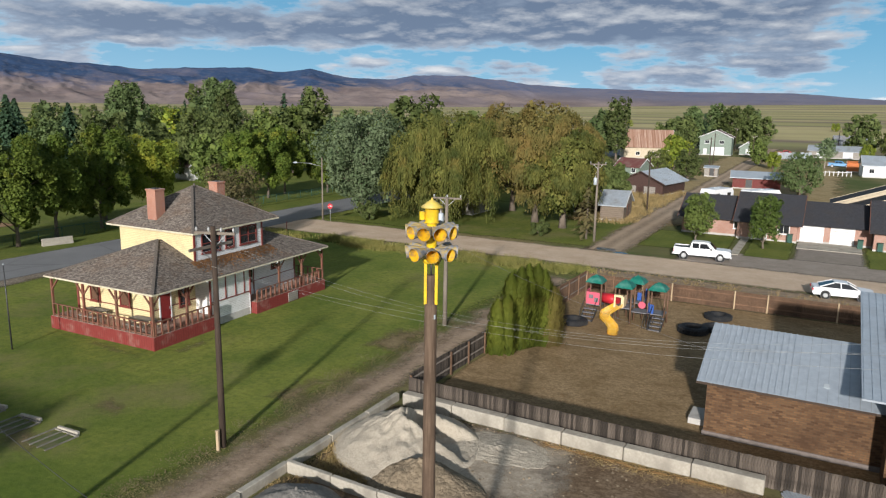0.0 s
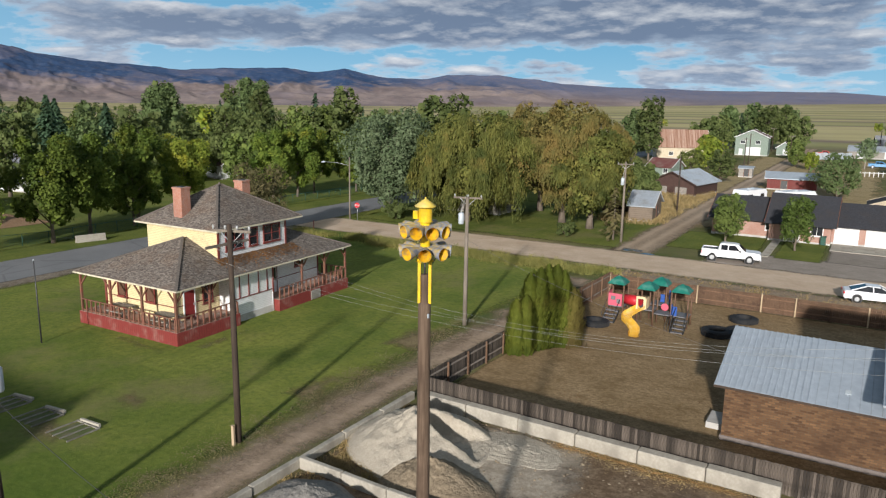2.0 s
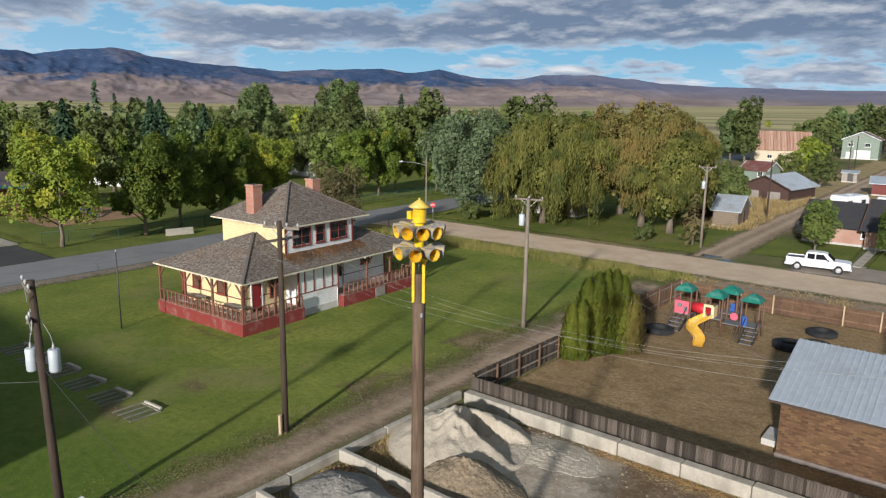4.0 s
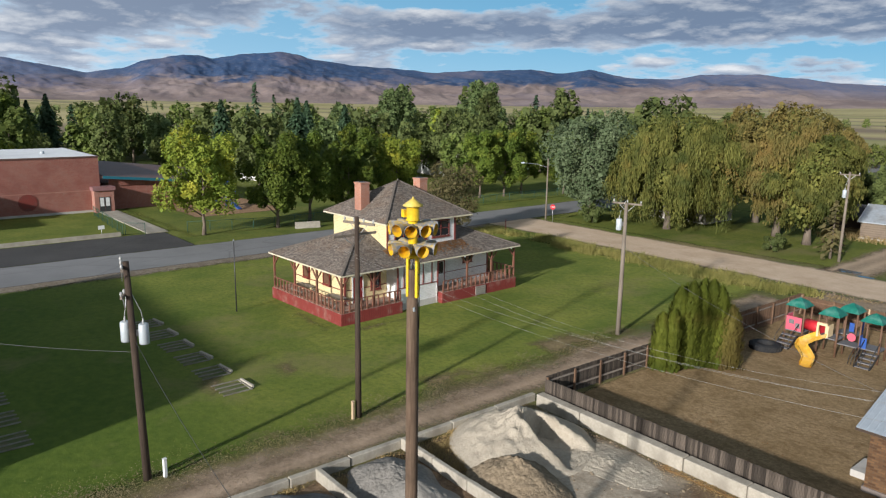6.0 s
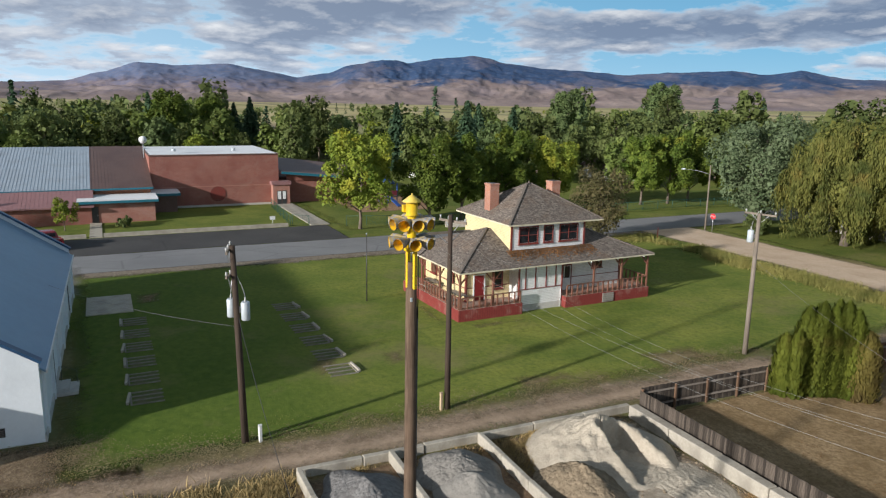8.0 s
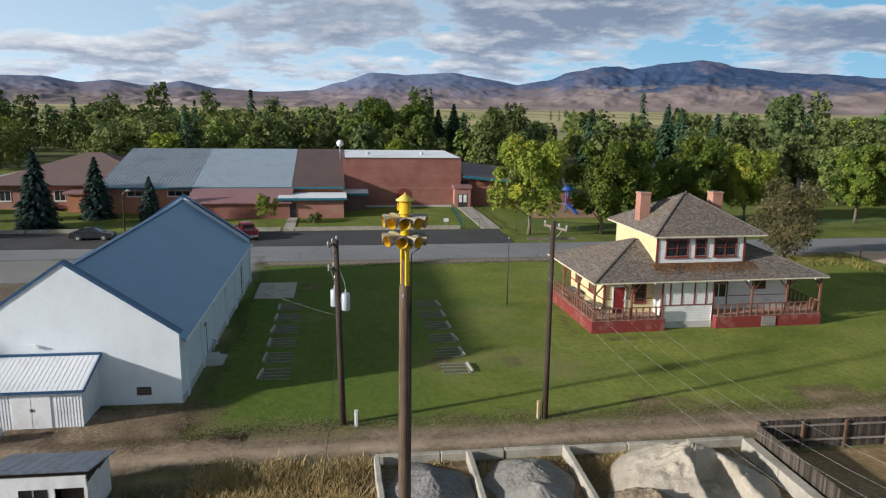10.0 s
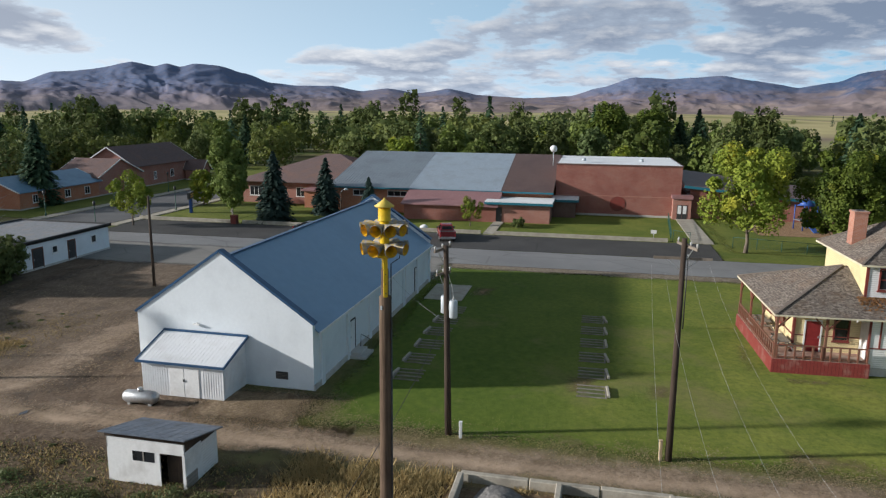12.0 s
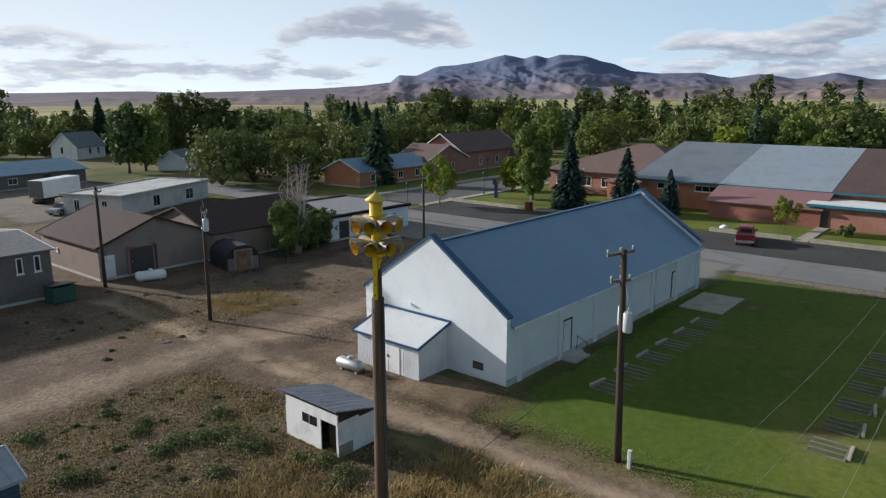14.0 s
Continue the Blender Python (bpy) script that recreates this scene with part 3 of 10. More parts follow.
def ground_mat():
    n = Nodes("valley_ground")
    x = n.xyz()
    town = n.mix(n.ramp(n.noise(0.03, 7, 0.6), (0.42, 0.0), (0.60, 1.0)), (0.075, 0.105, 0.028), (0.21, 0.175, 0.085))
    town = n.mix(n.ramp(n.noise(0.9, 5, 0.65), (0.42, 0.0), (0.70, 0.5)), town, (0.12, 0.10, 0.055))
    f1 = n.noise(0.0015, 1.5, 0.4, n.map((0.4, 2.0, 1), (0, 0, 0.12)))
    field = n.ramp(f1, (0.34, (0.48, 0.41, 0.21)), (0.43, (0.28, 0.28, 0.12)), (0.47, (0.20, 0.15, 0.12)), (0.50, (0.46, 0.40, 0.20)), (0.56, (0.47, 0.40, 0.21)), (0.60, (0.24, 0.24, 0.09)), (0.68, (0.42, 0.35, 0.18)))
    field = n.mix(n.ramp(n.noise(0.02, 6, 0.6), (0.4, 0.0), (0.7, 0.5)), field, (0.30, 0.25, 0.13))
    r = n.math("SQRT", n.math("ADD", n.math("POWER", x[0], 2.0), n.math("POWER", x[1], 2.0)))
    far = n.math("DIVIDE", n.math("SUBTRACT", n.math("ADD", r, n.math("MULTIPLY", n.noise(0.006, 4), 160.0)), 380.0), 60.0, clamp=True)
    return n.finish(n.mix(far, town, field), 0.95, 0, n.bump(n.noise(1.5, 6, 0.7), 0.4, 0.1), spec=0.1)


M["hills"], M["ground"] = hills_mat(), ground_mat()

# ---- builders ----
def part(name, bm, material, parent=None, label=""):
    """Link a bmesh as one mesh object, under a thing or a part."""
    me = bpy.data.meshes.new(name)
    bm.to_mesh(me)
    bm.free()
    me.materials.append(material)
    ob = new(name, me)
    if parent is not None:
        ob.parent = parent
    if label:
        tagged(ob, label)
    return ob


def shared(name, me, parent, loc=(0, 0, 0), rz=0.0):
    """One more object on a mesh that alike pieces share."""
    ob = new(name, me)
    ob.parent = parent
    ob.location, ob.rotation_euler = loc, (0, 0, radians(rz))
    return ob


def thing(name, label, category, x=0, y=0, z=0, rz=0, group="", kind=""):
    ob = new(name)
    ob.empty_display_size = 0.2
    ob.location, ob.rotation_euler = (x, y, z), (0, 0, radians(rz))
    return tagged(ob, label, category, group, kind)


def box(bm, x0, y0, z0, x1, y1, z1):
    v = [bm.verts.new(p) for p in ((x0, y0, z0), (x1, y0, z0), (x1, y1, z0), (x0, y1, z0), (x0, y0, z1), (x1, y0, z1), (x1, y1, z1), (x0, y1, z1))]
    for f in ((3, 2, 1, 0), (4, 5, 6, 7), (0, 1, 5, 4), (1, 2, 6, 5), (2, 3, 7, 6), (3, 0, 4, 7)):
        bm.faces.new([v[i] for i in f])
    return bm


def boxes(*rows):
    bm = bmesh.new()
    for r in rows:
        box(bm, *[min(r[i], r[i + 3]) for i in range(3)], *[max(r[i], r[i + 3]) for i in range(3)])
    return bm


def tube(bm, pts, radii, seg=8, caps=True):
    """A tapered tube along points."""
    rings = []
    pts = [Vector(p) for p in pts]
    for i, p in enumerate(pts):
        d = (pts[min(i + 1, len(pts) - 1)] - pts[max(i - 1, 0)]).normalized()
        u = d.cross(Vector((0, 0, 1)) if abs(d.z) < 0.95 else Vector((1, 0, 0))).normalized()
        w = d.cross(u)
        rings.append([bm.verts.new(p + (u * math.cos(a) + w * math.sin(a)) * radii[i]) for a in [2 * math.pi * k / seg for k in range(seg)]])
    for a, b in zip(rings, rings[1:]):
        for k in range(seg):
            f = bm.faces.new((a[k], a[(k + 1) % seg], b[(k + 1) % seg], b[k]))
            f.smooth = True
    if caps:
        bm.faces.new(rings[0][::-1])
        bm.faces.new(rings[-1])
    return bm


def rod(p0, p1, r0, r1=None, seg=8):
    return tube(bmesh.new(), [p0, p1], [r0, r0 if r1 is None else r1], seg)


def beam(bm, p0, p1, w, h):
    """A squared timber from p0 to p1."""
    p0, p1 = Vector(p0), Vector(p1)
    d = (p1 - p0).normalized()
    u = d.cross(Vector((0, 0, 1)) if abs(d.z) < 0.95 else Vector((1, 0, 0))).normalized()
    v = u.cross(d)
    q = [[bm.verts.new(p + u * a * w / 2 + v * b * h / 2) for a, b in ((-1, -1), (1, -1), (1, 1), (-1, 1))] for p in (p0, p1)]
    for k in range(4):
        bm.faces.new((q[0][k], q[0][(k + 1) % 4], q[1][(k + 1) % 4], q[1][k]))
    bm.faces.new(q[0][::-1])
    bm.faces.new(q[1])
    return bm


def poly(bm, pts):
    return bm.faces.new([bm.verts.new(p) for p in pts])


def slab(bm, pts, thick):
    """A roof plane with thickness, from its upper face."""
    n = (Vector(pts[1]) - Vector(pts[0])).cross(Vector(pts[2]) - Vector(pts[0])).normalized()
    if n.z < 0:
        pts = pts[::-1]
    up = [bm.verts.new(p) for p in pts]
    dn = [bm.verts.new((p[0], p[1], p[2] - thick)) for p in pts]
    bm.faces.new(up)
    bm.faces.new(dn[::-1])
    for k in range(len(pts)):
        j = (k + 1) % len(pts)
        bm.faces.new((up[j], up[k], dn[k], dn[j]))
    return bm


def quads(name, verts, material, parent=None, label=""):
    """A mesh of loose quads from an array (n, 4, 3)."""
    n = len(verts)
    me = bpy.data.meshes.new(name)
    me.vertices.add(n * 4)
    me.vertices.foreach_set("co", np.asarray(verts, dtype=np.float32).ravel())
    me.loops.add(n * 4)
    me.loops.foreach_set("vertex_index", np.arange(n * 4, dtype=np.int32))
    me.polygons.add(n)
    me.polygons.foreach_set("loop_start", np.arange(0, n * 4, 4, dtype=np.int32))
    me.update(calc_edges=True)
    me.materials.append(material)
    ob = new(name, me)
    if parent is not None:
        ob.parent = parent
    if label:
        tagged(ob, label)
    return ob


# ---- ground, valley and mountains ----
import itertools


def polar(name, radii, angles, height, material, label):
    nr, na = len(radii), len(angles)
    v = [(r * -math.sin(a), r * math.cos(a), height(r, a)) for r in radii for a in angles]
    f = [(i * na + j, i * na + (j + 1) % na, (i + 1) * na + (j + 1) % na, (i + 1) * na + j) for i in range(nr - 1) for j in range(na)]
    me = bpy.data.meshes.new(name)
    me.from_pydata(v, [], f)
    for p in me.polygons:
        p.use_smooth = True
    me.materials.append(material)
    return tagged(new(name, me), label, name, "", "structure")


def plain_rise(a):
    """The valley floor rises gently towards the north."""
    d = math.degrees(a)
    d = d - 360 if d > 200 else d
    return 58.0 * math.exp(-((d + 8) / 26.0) ** 2)


def ground_height(r, a):
    return plain_rise(a) * max(0.0, (r - 500) / 4000.0)


CIRCLE = [2 * math.pi * k / 240 for k in range(240)]
polar("ground", [0.01, 60, 140, 260, 420, 700, 1100, 1700, 2500, 3500, 4700], CIRCLE, ground_height, M["ground"], "flat valley floor of dry grass and far farm fields")

# crest of the range: bearing in degrees to the left of north, rise in degrees
CREST = [(-60, 0.5), (-3, 0.75), (3, 1.17), (10, 1.2), (17, 1.38), (21, 1.55), (24, 1.92), (27, 2.2), (30.4, 2.15), (32.7, 1.82), (36, 1.93), (38.6, 2.5), (40.8, 2.2), (43.2, 2.47), (46.5, 2.38),
         (50.3, 2.15), (54.4, 2.42), (57, 2.6), (59.6, 2.93), (62.2, 3.47), (65, 3.22), (67.1, 2.83), (69.2, 3.06), (71.6, 2.62), (73.4, 1.98), (75.8, 1.6), (78.6, 2.1), (81, 2.45), (84.6, 2.24), (87, 2.4),
         (89.5, 1.62), (91.9, 0.95), (95.2, 0.8), (98.6, 0.97), (101.2, 1.46), (103.7, 1.1), (106, 1.45), (108, 1.22), (110.3, 1.6)]
CREST_SOUTH = [(110.3, 1.6), (113, 1.57), (114.8, 1.75), (116.7, 2.38), (118.6, 2.92), (120.3, 3.04), (121.4, 2.8), (122.3, 2.99), (123.1, 2.77), (124.6, 3.05), (127.2, 2.45), (129.7, 2.2), (131.6, 1.5), (132.8, 1.55), (133.6, 0.98),
               (136, 0.72), (139.5, 0.52), (145, 0.33), (149, 0.22), (152, 0.33), (160, 0.2), (220, 0.5), (300, 0.5)]


def crest(a):
    d = math.degrees(a) % 360
    d = d - 360 if d > 300 else d
    for (a0, e0), (a1, e1) in itertools.chain(zip(CREST, CREST[1:]), zip(CREST_SOUTH, CREST_SOUTH[1:])):
        if a0 <= d <= a1:
            s = (d - a0) / (a1 - a0)
            s = 0.5 * s + 0.5 * s * s * (3 - 2 * s)
            return e0 + (e1 - e0) * s
    return 0.5


RIDGE_R = 4300.0


def hill_height(r, a):
    d = math.degrees(a) % 360
    d = d - 360 if d > 300 else d
    start = 2900 + 800 * math.exp(-((d + 5) / 26.0) ** 2)
    low = min(1.0, max(0.0, (d - 126) / 10.0)) * min(1.0, max(0.0, (230 - d) / 20.0))
    start -= 1700 * low * low * (3 - 2 * low)
    ground = ground_height(r, a)
    top = 16 + RIDGE_R * math.tan(radians(crest(a))) - ground
    s = min(1.0, max(0.0, (r - start) / (RIDGE_R - start)))
    # spurs run down from the crest towards the valley, bent and branching
    p = Vector((a * 4000.0, r, 0))
    bend = Vector((noise.noise(p * 0.0016), noise.noise(p * 0.0016 + Vector((7, 3, 1))), 0)) * 220.0
    q = Vector((p.x, p.y * 0.55, 0)) + bend
    spur = noise.ridged_multi_fractal(q * 0.0034 + Vector((3, 1, 0)), 0.85, 2.15, 6, 1.0, 2.0) * 0.42
    knoll = noise.ridged_multi_fractal(q * 0.0042 + Vector((9, 4, 2)), 1.1, 2.0, 3, 0.9, 1.6) * 0.40
    fine = noise.fractal(p * 0.010, 0.9, 2.1, 4)
    mid = 4 * s * (1 - s)
    hard = min(1.0, max(0.0, (d - 85) / 25.0))
    h = top * (s ** 1.2) * (1 - (0.20 + 0.07 * hard) * (1 - min(1.0, spur)) * mid)
    h += top * 0.10 * (spur - 0.55) * mid
    gully = noise.ridged_multi_fractal(Vector((q.x, q.y * 0.6, 5)) * 0.0105, 0.9, 2.1, 4, 1.0, 2.0) * 0.42
    h += top * 0.085 * hard * (gully - 0.5) * mid
    # rounded dry foothills in front
    west = math.exp(-((d - 112) / 26.0) ** 2)
    f = max(0.0, 1 - abs(s - 0.24) / 0.24)
    f = f * f * (3 - 2 * f)
    h += (12 + 34 * west * (1 - low)) * f * max(0.0, knoll * 1.5 - 0.25)
    h += top * (0.034 - 0.018 * hard) * fine * min(1.0, s * 3)
    if r > RIDGE_R + 10:
        h = top * (1 - (r - RIDGE_R - 10) / 700.0)
    return ground + h + (-3 if s <= 0 else 0)


FINE = [radians(-60 + 0.7 * k) for k in range(78)] + [radians(-5.4 + 0.125 * k) for k in range(1332)] + [radians(161.2 + 2.2 * k) for k in range(63)]
polar("mountains", [1150 + 170 * k for k in range(10)] + [2850 + 28 * k for k in range(52)] + [4300, 4316, 4370, 4500, 4800], FINE, hill_height, M["hills"], "dry tan foothills below dark forested mountain ridges tinted haze-blue")


def cover(name, label, x0, y0, x1, y1, z, feather, ragged, color_of, rz=0.0, rough=0.95, relief=0.5, fine=3.0):
    hx, hy = abs(x1 - x0) / 2, abs(y1 - y0) / 2
    e = feather + ragged * 1.6
    m = sheet_mat(name, hx, hy, feather, ragged, color_of, rough, relief, fine)
    bm = bmesh.new()
    poly(bm, [(-hx - e, -hy - e, 0), (hx + e, -hy - e, 0), (hx + e, hy + e, 0), (-hx - e, hy + e, 0)])
    ob = part(name, bm, m)
    ob.location, ob.rotation_euler = ((x0 + x1) / 2, (y0 + y1) / 2, z), (0, 0, radians(rz))
    return tagged(ob, label, name.split("_")[-1], "", "structure")


def lawn_color(dry, green=1.0, south_deep=0.0):
    def f(n, x):
        a, b = (0.092 * green, 0.126 * green, 0.020 * green), (0.186 * green, 0.198 * green, 0.040 * green)
        c = n.mix(n.ramp(n.noise(0.16, 6, 0.6), (0.36, 0.0), (0.64, 1.0)), a, b)
        c = n.mix(n.ramp(n.noise(2.4, 8, 0.78), (0.42, 0.0), (0.62, 0.55)), c, (0.040, 0.068, 0.012))
        c = n.mix(n.ramp(n.noise(9.0, 5, 0.8, n.map(loc=(3, 3, 3))), (0.50, 0.0), (0.66, 0.45)), c, (0.215, 0.235, 0.055))
        mow = n.wave(0.20, "X", "SIN", n.map((1, 0.05, 1), (0, 0, 0.1)), 2.0)
        c = n.mix(n.ramp(mow, (0.45, 0.0), (0.85, 0.10)), c, (0.17, 0.19, 0.06))
        patch = n.math("ADD", n.noise(0.11, 7, 0.68, n.map(loc=(2, 8, 1))), dry - 0.1)
        # towards the south the grass turns a deeper, darker green
        if south_deep:
            wet_dark = n.math("DIVIDE", n.math("SUBTRACT", n.math("MULTIPLY", n.noise(0.05, 3), 14.0), n.math("ADD", x[1], 16.0)), 14.0, clamp=True)
            c = n.mix(n.math("MULTIPLY", wet_dark, south_deep), c, n.mix(n.ramp(n.noise(1.7, 6, 0.7), (0.36, 0.0), (0.66, 1.0)), (0.052, 0.095, 0.012), (0.098, 0.145, 0.020)))
        return n.mix(n.ramp(patch, (0.50, 0.0), (0.72, 0.8)), c, (0.22, 0.18, 0.085))
    return f


def dirt_color(a, b, grassy=0.0, ruts=0.0, pitch=1.9, wet_dark=0.0, dark=0.8):
    def f(n, x):
        c = n.mix(n.ramp(n.noise(0.35, 7, 0.66), (0.36, 0.0), (0.66, 1.0)), a, b)
        c = n.mix(n.ramp(n.noise(4.5, 8, 0.80), (0.42, 0.0), (0.58, dark)), c, (a[0] * 0.46, a[1] * 0.43, a[2] * 0.41))
        c = n.mix(n.ramp(n.noise(11.0, 6, 0.85, n.map(loc=(9, 2, 4))), (0.54, 0.0), (0.66, dark * 0.8)), c, (b[0] * 1.28, b[1] * 1.25, b[2] * 1.22))
        c = n.mix(n.ramp(n.noise(1.1, 8, 0.75, n.map((1, 1.6, 1), (0, 0, 0.5), (3, 3, 3))), (0.50, 0.0), (0.59, min(0.7, dark))), c, (a[0] * 0.64, a[1] * 0.61, a[2] * 0.58))
        if ruts:
            s = n.math("ABSOLUTE", n.math("SUBTRACT", n.math("ABSOLUTE", n.math("ADD", x[0], n.math("MULTIPLY", n.noise(0.09, 3), 0.8))), pitch / 2))
            c = n.mix(n.math("MULTIPLY", n.ramp(s, (0.12, 1.0), (0.75, 0.0)), ruts), c, (b[0] * 1.12, b[1] * 1.08, b[2] * 1.06))
        if grassy:
            c = n.mix(n.ramp(n.math("ADD", n.noise(0.42, 8, 0.72, n.map(loc=(4, 1, 6))), grassy - 0.3), (0.50, 0.0), (0.66, 0.85)), c, (0.15, 0.135, 0.05))
            c = n.mix(n.ramp(n.math("ADD", n.noise(0.6, 8, 0.75, n.map(loc=(1, 9, 3))), grassy - 0.34), (0.54, 0.0), (0.68, 0.7)), c, (0.34, 0.25, 0.11))
        if wet_dark:
            c = n.mix(n.ramp(n.noise(0.10, 6, 0.6, n.map(loc=(7, 7, 0))), (0.56, 0.0), (0.66, wet_dark)), c, (0.065, 0.055, 0.05))
        return c
    return f


def asphalt_color(a, b, crack=0.4):
    def f(n, x):
        c = n.mix(n.ramp(n.noise(0.12, 6, 0.6), (0.36, 0.0), (0.66, 1.0)), a, b)
        c = n.mix(n.ramp(n.noise(9.0, 4, 0.7), (0.4, 0.0), (0.75, 0.4)), c, (a[0] * 0.7, a[1] * 0.7, a[2] * 0.7))
        v = n.t.nodes.new("ShaderNodeTexVoronoi")
        v.feature = "DISTANCE_TO_EDGE"
        v.inputs["Scale"].default_value = 0.16
        n.t.links.new(n.map((1, 0.6, 1)), v.inputs["Vector"])
        return n.mix(n.ramp(v.outputs["Distance"], (0.0, crack), (0.012, 0.0)), c, (a[0] * 0.45, a[1] * 0.45, a[2] * 0.45))
    return f


TAN, PALE = (0.24, 0.17, 0.115), (0.36, 0.27, 0.19)
cover("town_lawn", "patchy green grass round the town lots", -190, -30, -40, 160, 0.004, 8, 6, lawn_color(0.03))
cover("north_lawn", "mown grass under the big trees", -62, 79.5, -20, 112, 0.012, 1.2, 1.2, lawn_color(0.06, 0.95))
cover("park_lawn", "mown park grass behind a mesh fence", -140, 34, -76.5, 140, 0.016, 1.5, 1.0, lawn_color(0.02))
cover("school_lawn", "green lawn before the school", -102, -32, -82.3, 34, 0.02, 0.4, 0.2, lawn_color(0.0, 1.1))
cover("dirt_lot", "rutted dry dirt lot with straw and weeds", -62, -75, 4, 0.5, 0.022, 3, 2.5, dirt_color((0.15, 0.108, 0.078), (0.275, 0.205, 0.145), 0.09, wet_dark=0.8))
cover("weedy_yard", "dry weedy dirt beside the alley", -19.5, -14, 16, 13.2, 0.03, 2.5, 1.8, dirt_color((0.115, 0.086, 0.055), (0.215, 0.16, 0.10), 0.15))
cover("depot_lawn", "mown green lawn round the depot", -62.5, 3.8, -23.0, 67, 0.03, 1.6, 1.2, lawn_color(0.055, 1.26, 0.85))
cover("verge", "gravelly verge along the road edge", -64.5, 4, -61.0, 70, 0.034, 1.0, 0.9, dirt_color((0.23, 0.19, 0.14), (0.34, 0.29, 0.23), 0.02))
cover("storage_yard", "pale sandy dirt floor of the storage yard", -19.6, 12.5, 22, 31.0, 0.036, 0.8, 0.6, dirt_color((0.18, 0.122, 0.075), (0.30, 0.22, 0.145), 0.06, wet_dark=0.4))
cover("playground_ground", "trodden brown dirt of the fenced playground", -18.6, 32.6, 24, 60.8, 0.036, 0.3, 0.2, dirt_color((0.26, 0.178, 0.090), (0.385, 0.275, 0.155), 0.06, dark=0.6))
cover("sand_spread", "pale sand spread over the yard floor", -18.8, 24.5, -8.5, 31.0, 0.04, 1.2, 1.3, dirt_color((0.37, 0.31, 0.235), (0.49, 0.42, 0.33), 0.0, wet_dark=0.5, dark=0.5))
for px, py, rx, ry in ((-32.0, 23.1, 1.1, 0.7), (-24.9, 40.2, 1.5, 2.4), (-32.2, 18.6, 1.4, 0.9), (-25.0, 30.0, 0.9, 2.0), (-39.5, 29.0, 2.6, 0.4), (-35.8, 33.0, 0.4, 2.4), (-52.5, 9.6, 1.6, 1.0)):
    cover("bare_patch", "worn tan patch in the lawn", px - rx, py - ry, px + rx, py + ry, 0.038, 1.3, 0.9, dirt_color((0.20, 0.155, 0.08), (0.29, 0.225, 0.125), 0.15, dark=0.5))
cover("straw_strip", "orange straw spilled along the block wall", -10.8, 30.1, -2.2, 30.8, 0.043, 0.5, 0.5, dirt_color((0.46, 0.27, 0.11), (0.56, 0.35, 0.16), 0.0, dark=0.4))
cover("puddle", "small rain puddle at the lane mouth", -22.8, 78.9, -20.2, 80.6, 0.058, 0.4, 0.4, dirt_color((0.10, 0.08, 0.065), (0.16, 0.13, 0.10), 0.0), rough=0.06)
cover("hall_yard", "trodden tan dirt and straw before the hall's gable", -27.6, -2.5, -22.5, 4.4, 0.049, 1.3, 1.0, dirt_color((0.235, 0.172, 0.115), (0.37, 0.285, 0.19), 0.10))
cover("roadside_strip", "bare dirt strip between fence and dirt road", -20, 60.5, 40, 70, 0.038, 1.2, 1.0, dirt_color((0.27, 0.205, 0.145), (0.39, 0.31, 0.225), 0.04, dark=0.6))
cover("alley_track", "two-rut dirt alley with dry edges", -23.4, -32, -19.9, 64, 0.042, 1.5, 1.4, dirt_color((0.285, 0.21, 0.145), (0.41, 0.315, 0.23), 0.05, 0.7, dark=0.6))
cover("gravel_apron", "pale dirt turning place beside the hall", -60, -32, -24, -9.5, 0.046, 3, 2.2, dirt_color((0.15, 0.115, 0.085), (0.30, 0.225, 0.165), 0.07, wet_dark=0.7))
cover("lot_track", "worn dirt track across the lot", -48, -17.4, 2, -11.4, 0.05, 2.2, 2.0, dirt_color((0.29, 0.215, 0.155), (0.42, 0.325, 0.24), 0.0, 0.35, 2.2, wet_dark=0.4), -1.5)
cover("dirt_road", "pale packed dirt road with faint wheel tracks", -70, 69.6, 70, 78.6, 0.046, 0.9, 0.7, dirt_color((0.50, 0.375, 0.265), (0.62, 0.49, 0.365), 0.0, dark=0.15))
cover("dry_lot", "straw-coloured dry grass beside the lane", -33, 100, 4, 265, 0.03, 3, 3, dirt_color((0.31, 0.235, 0.115), (0.46, 0.365, 0.20), 0.08, dark=0.5))
cover("side_alley", "rutted dirt lane between back yards", -24.2, 78, -18.6, 330, 0.05, 1.2, 1.0, dirt_color((0.31, 0.235, 0.165), (0.44, 0.345, 0.25), 0.03, 0.6, dark=0.6))
cover("paved_road", "worn grey asphalt street", -71.8, -100, -63.2, 330, 0.054, 0.35, 0.3, asphalt_color((0.195, 0.195, 0.20), (0.255, 0.255, 0.255)), rough=0.85, fine=8)
cover("paved_apron", "worn grey asphalt at the street mouth", -66.5, -60, -55.5, 4.5, 0.058, 1.2, 0.8, asphalt_color((0.20, 0.19, 0.18), (0.27, 0.26, 0.24)), rough=0.85, fine=8)
cover("parking_strip", "dark fresh asphalt parking strip at the school", -81.6, -44, -71.6, 33.0, 0.062, 0.25, 0.2, asphalt_color((0.060, 0.058, 0.058), (0.088, 0.085, 0.082)), rough=0.85, fine=8)
cover("cross_street", "grey asphalt side street", -300, -57.5, -58, -46.0, 0.066, 0.35, 0.2, asphalt_color((0.115, 0.115, 0.118), (0.15, 0.15, 0.152)), rough=0.85, fine=8)
cover("ranch_lawn", "watered green front lawn", -19.2, 84.2, -9.2, 97, 0.054, 0.4, 0.3, lawn_color(-0.05, 0.9))
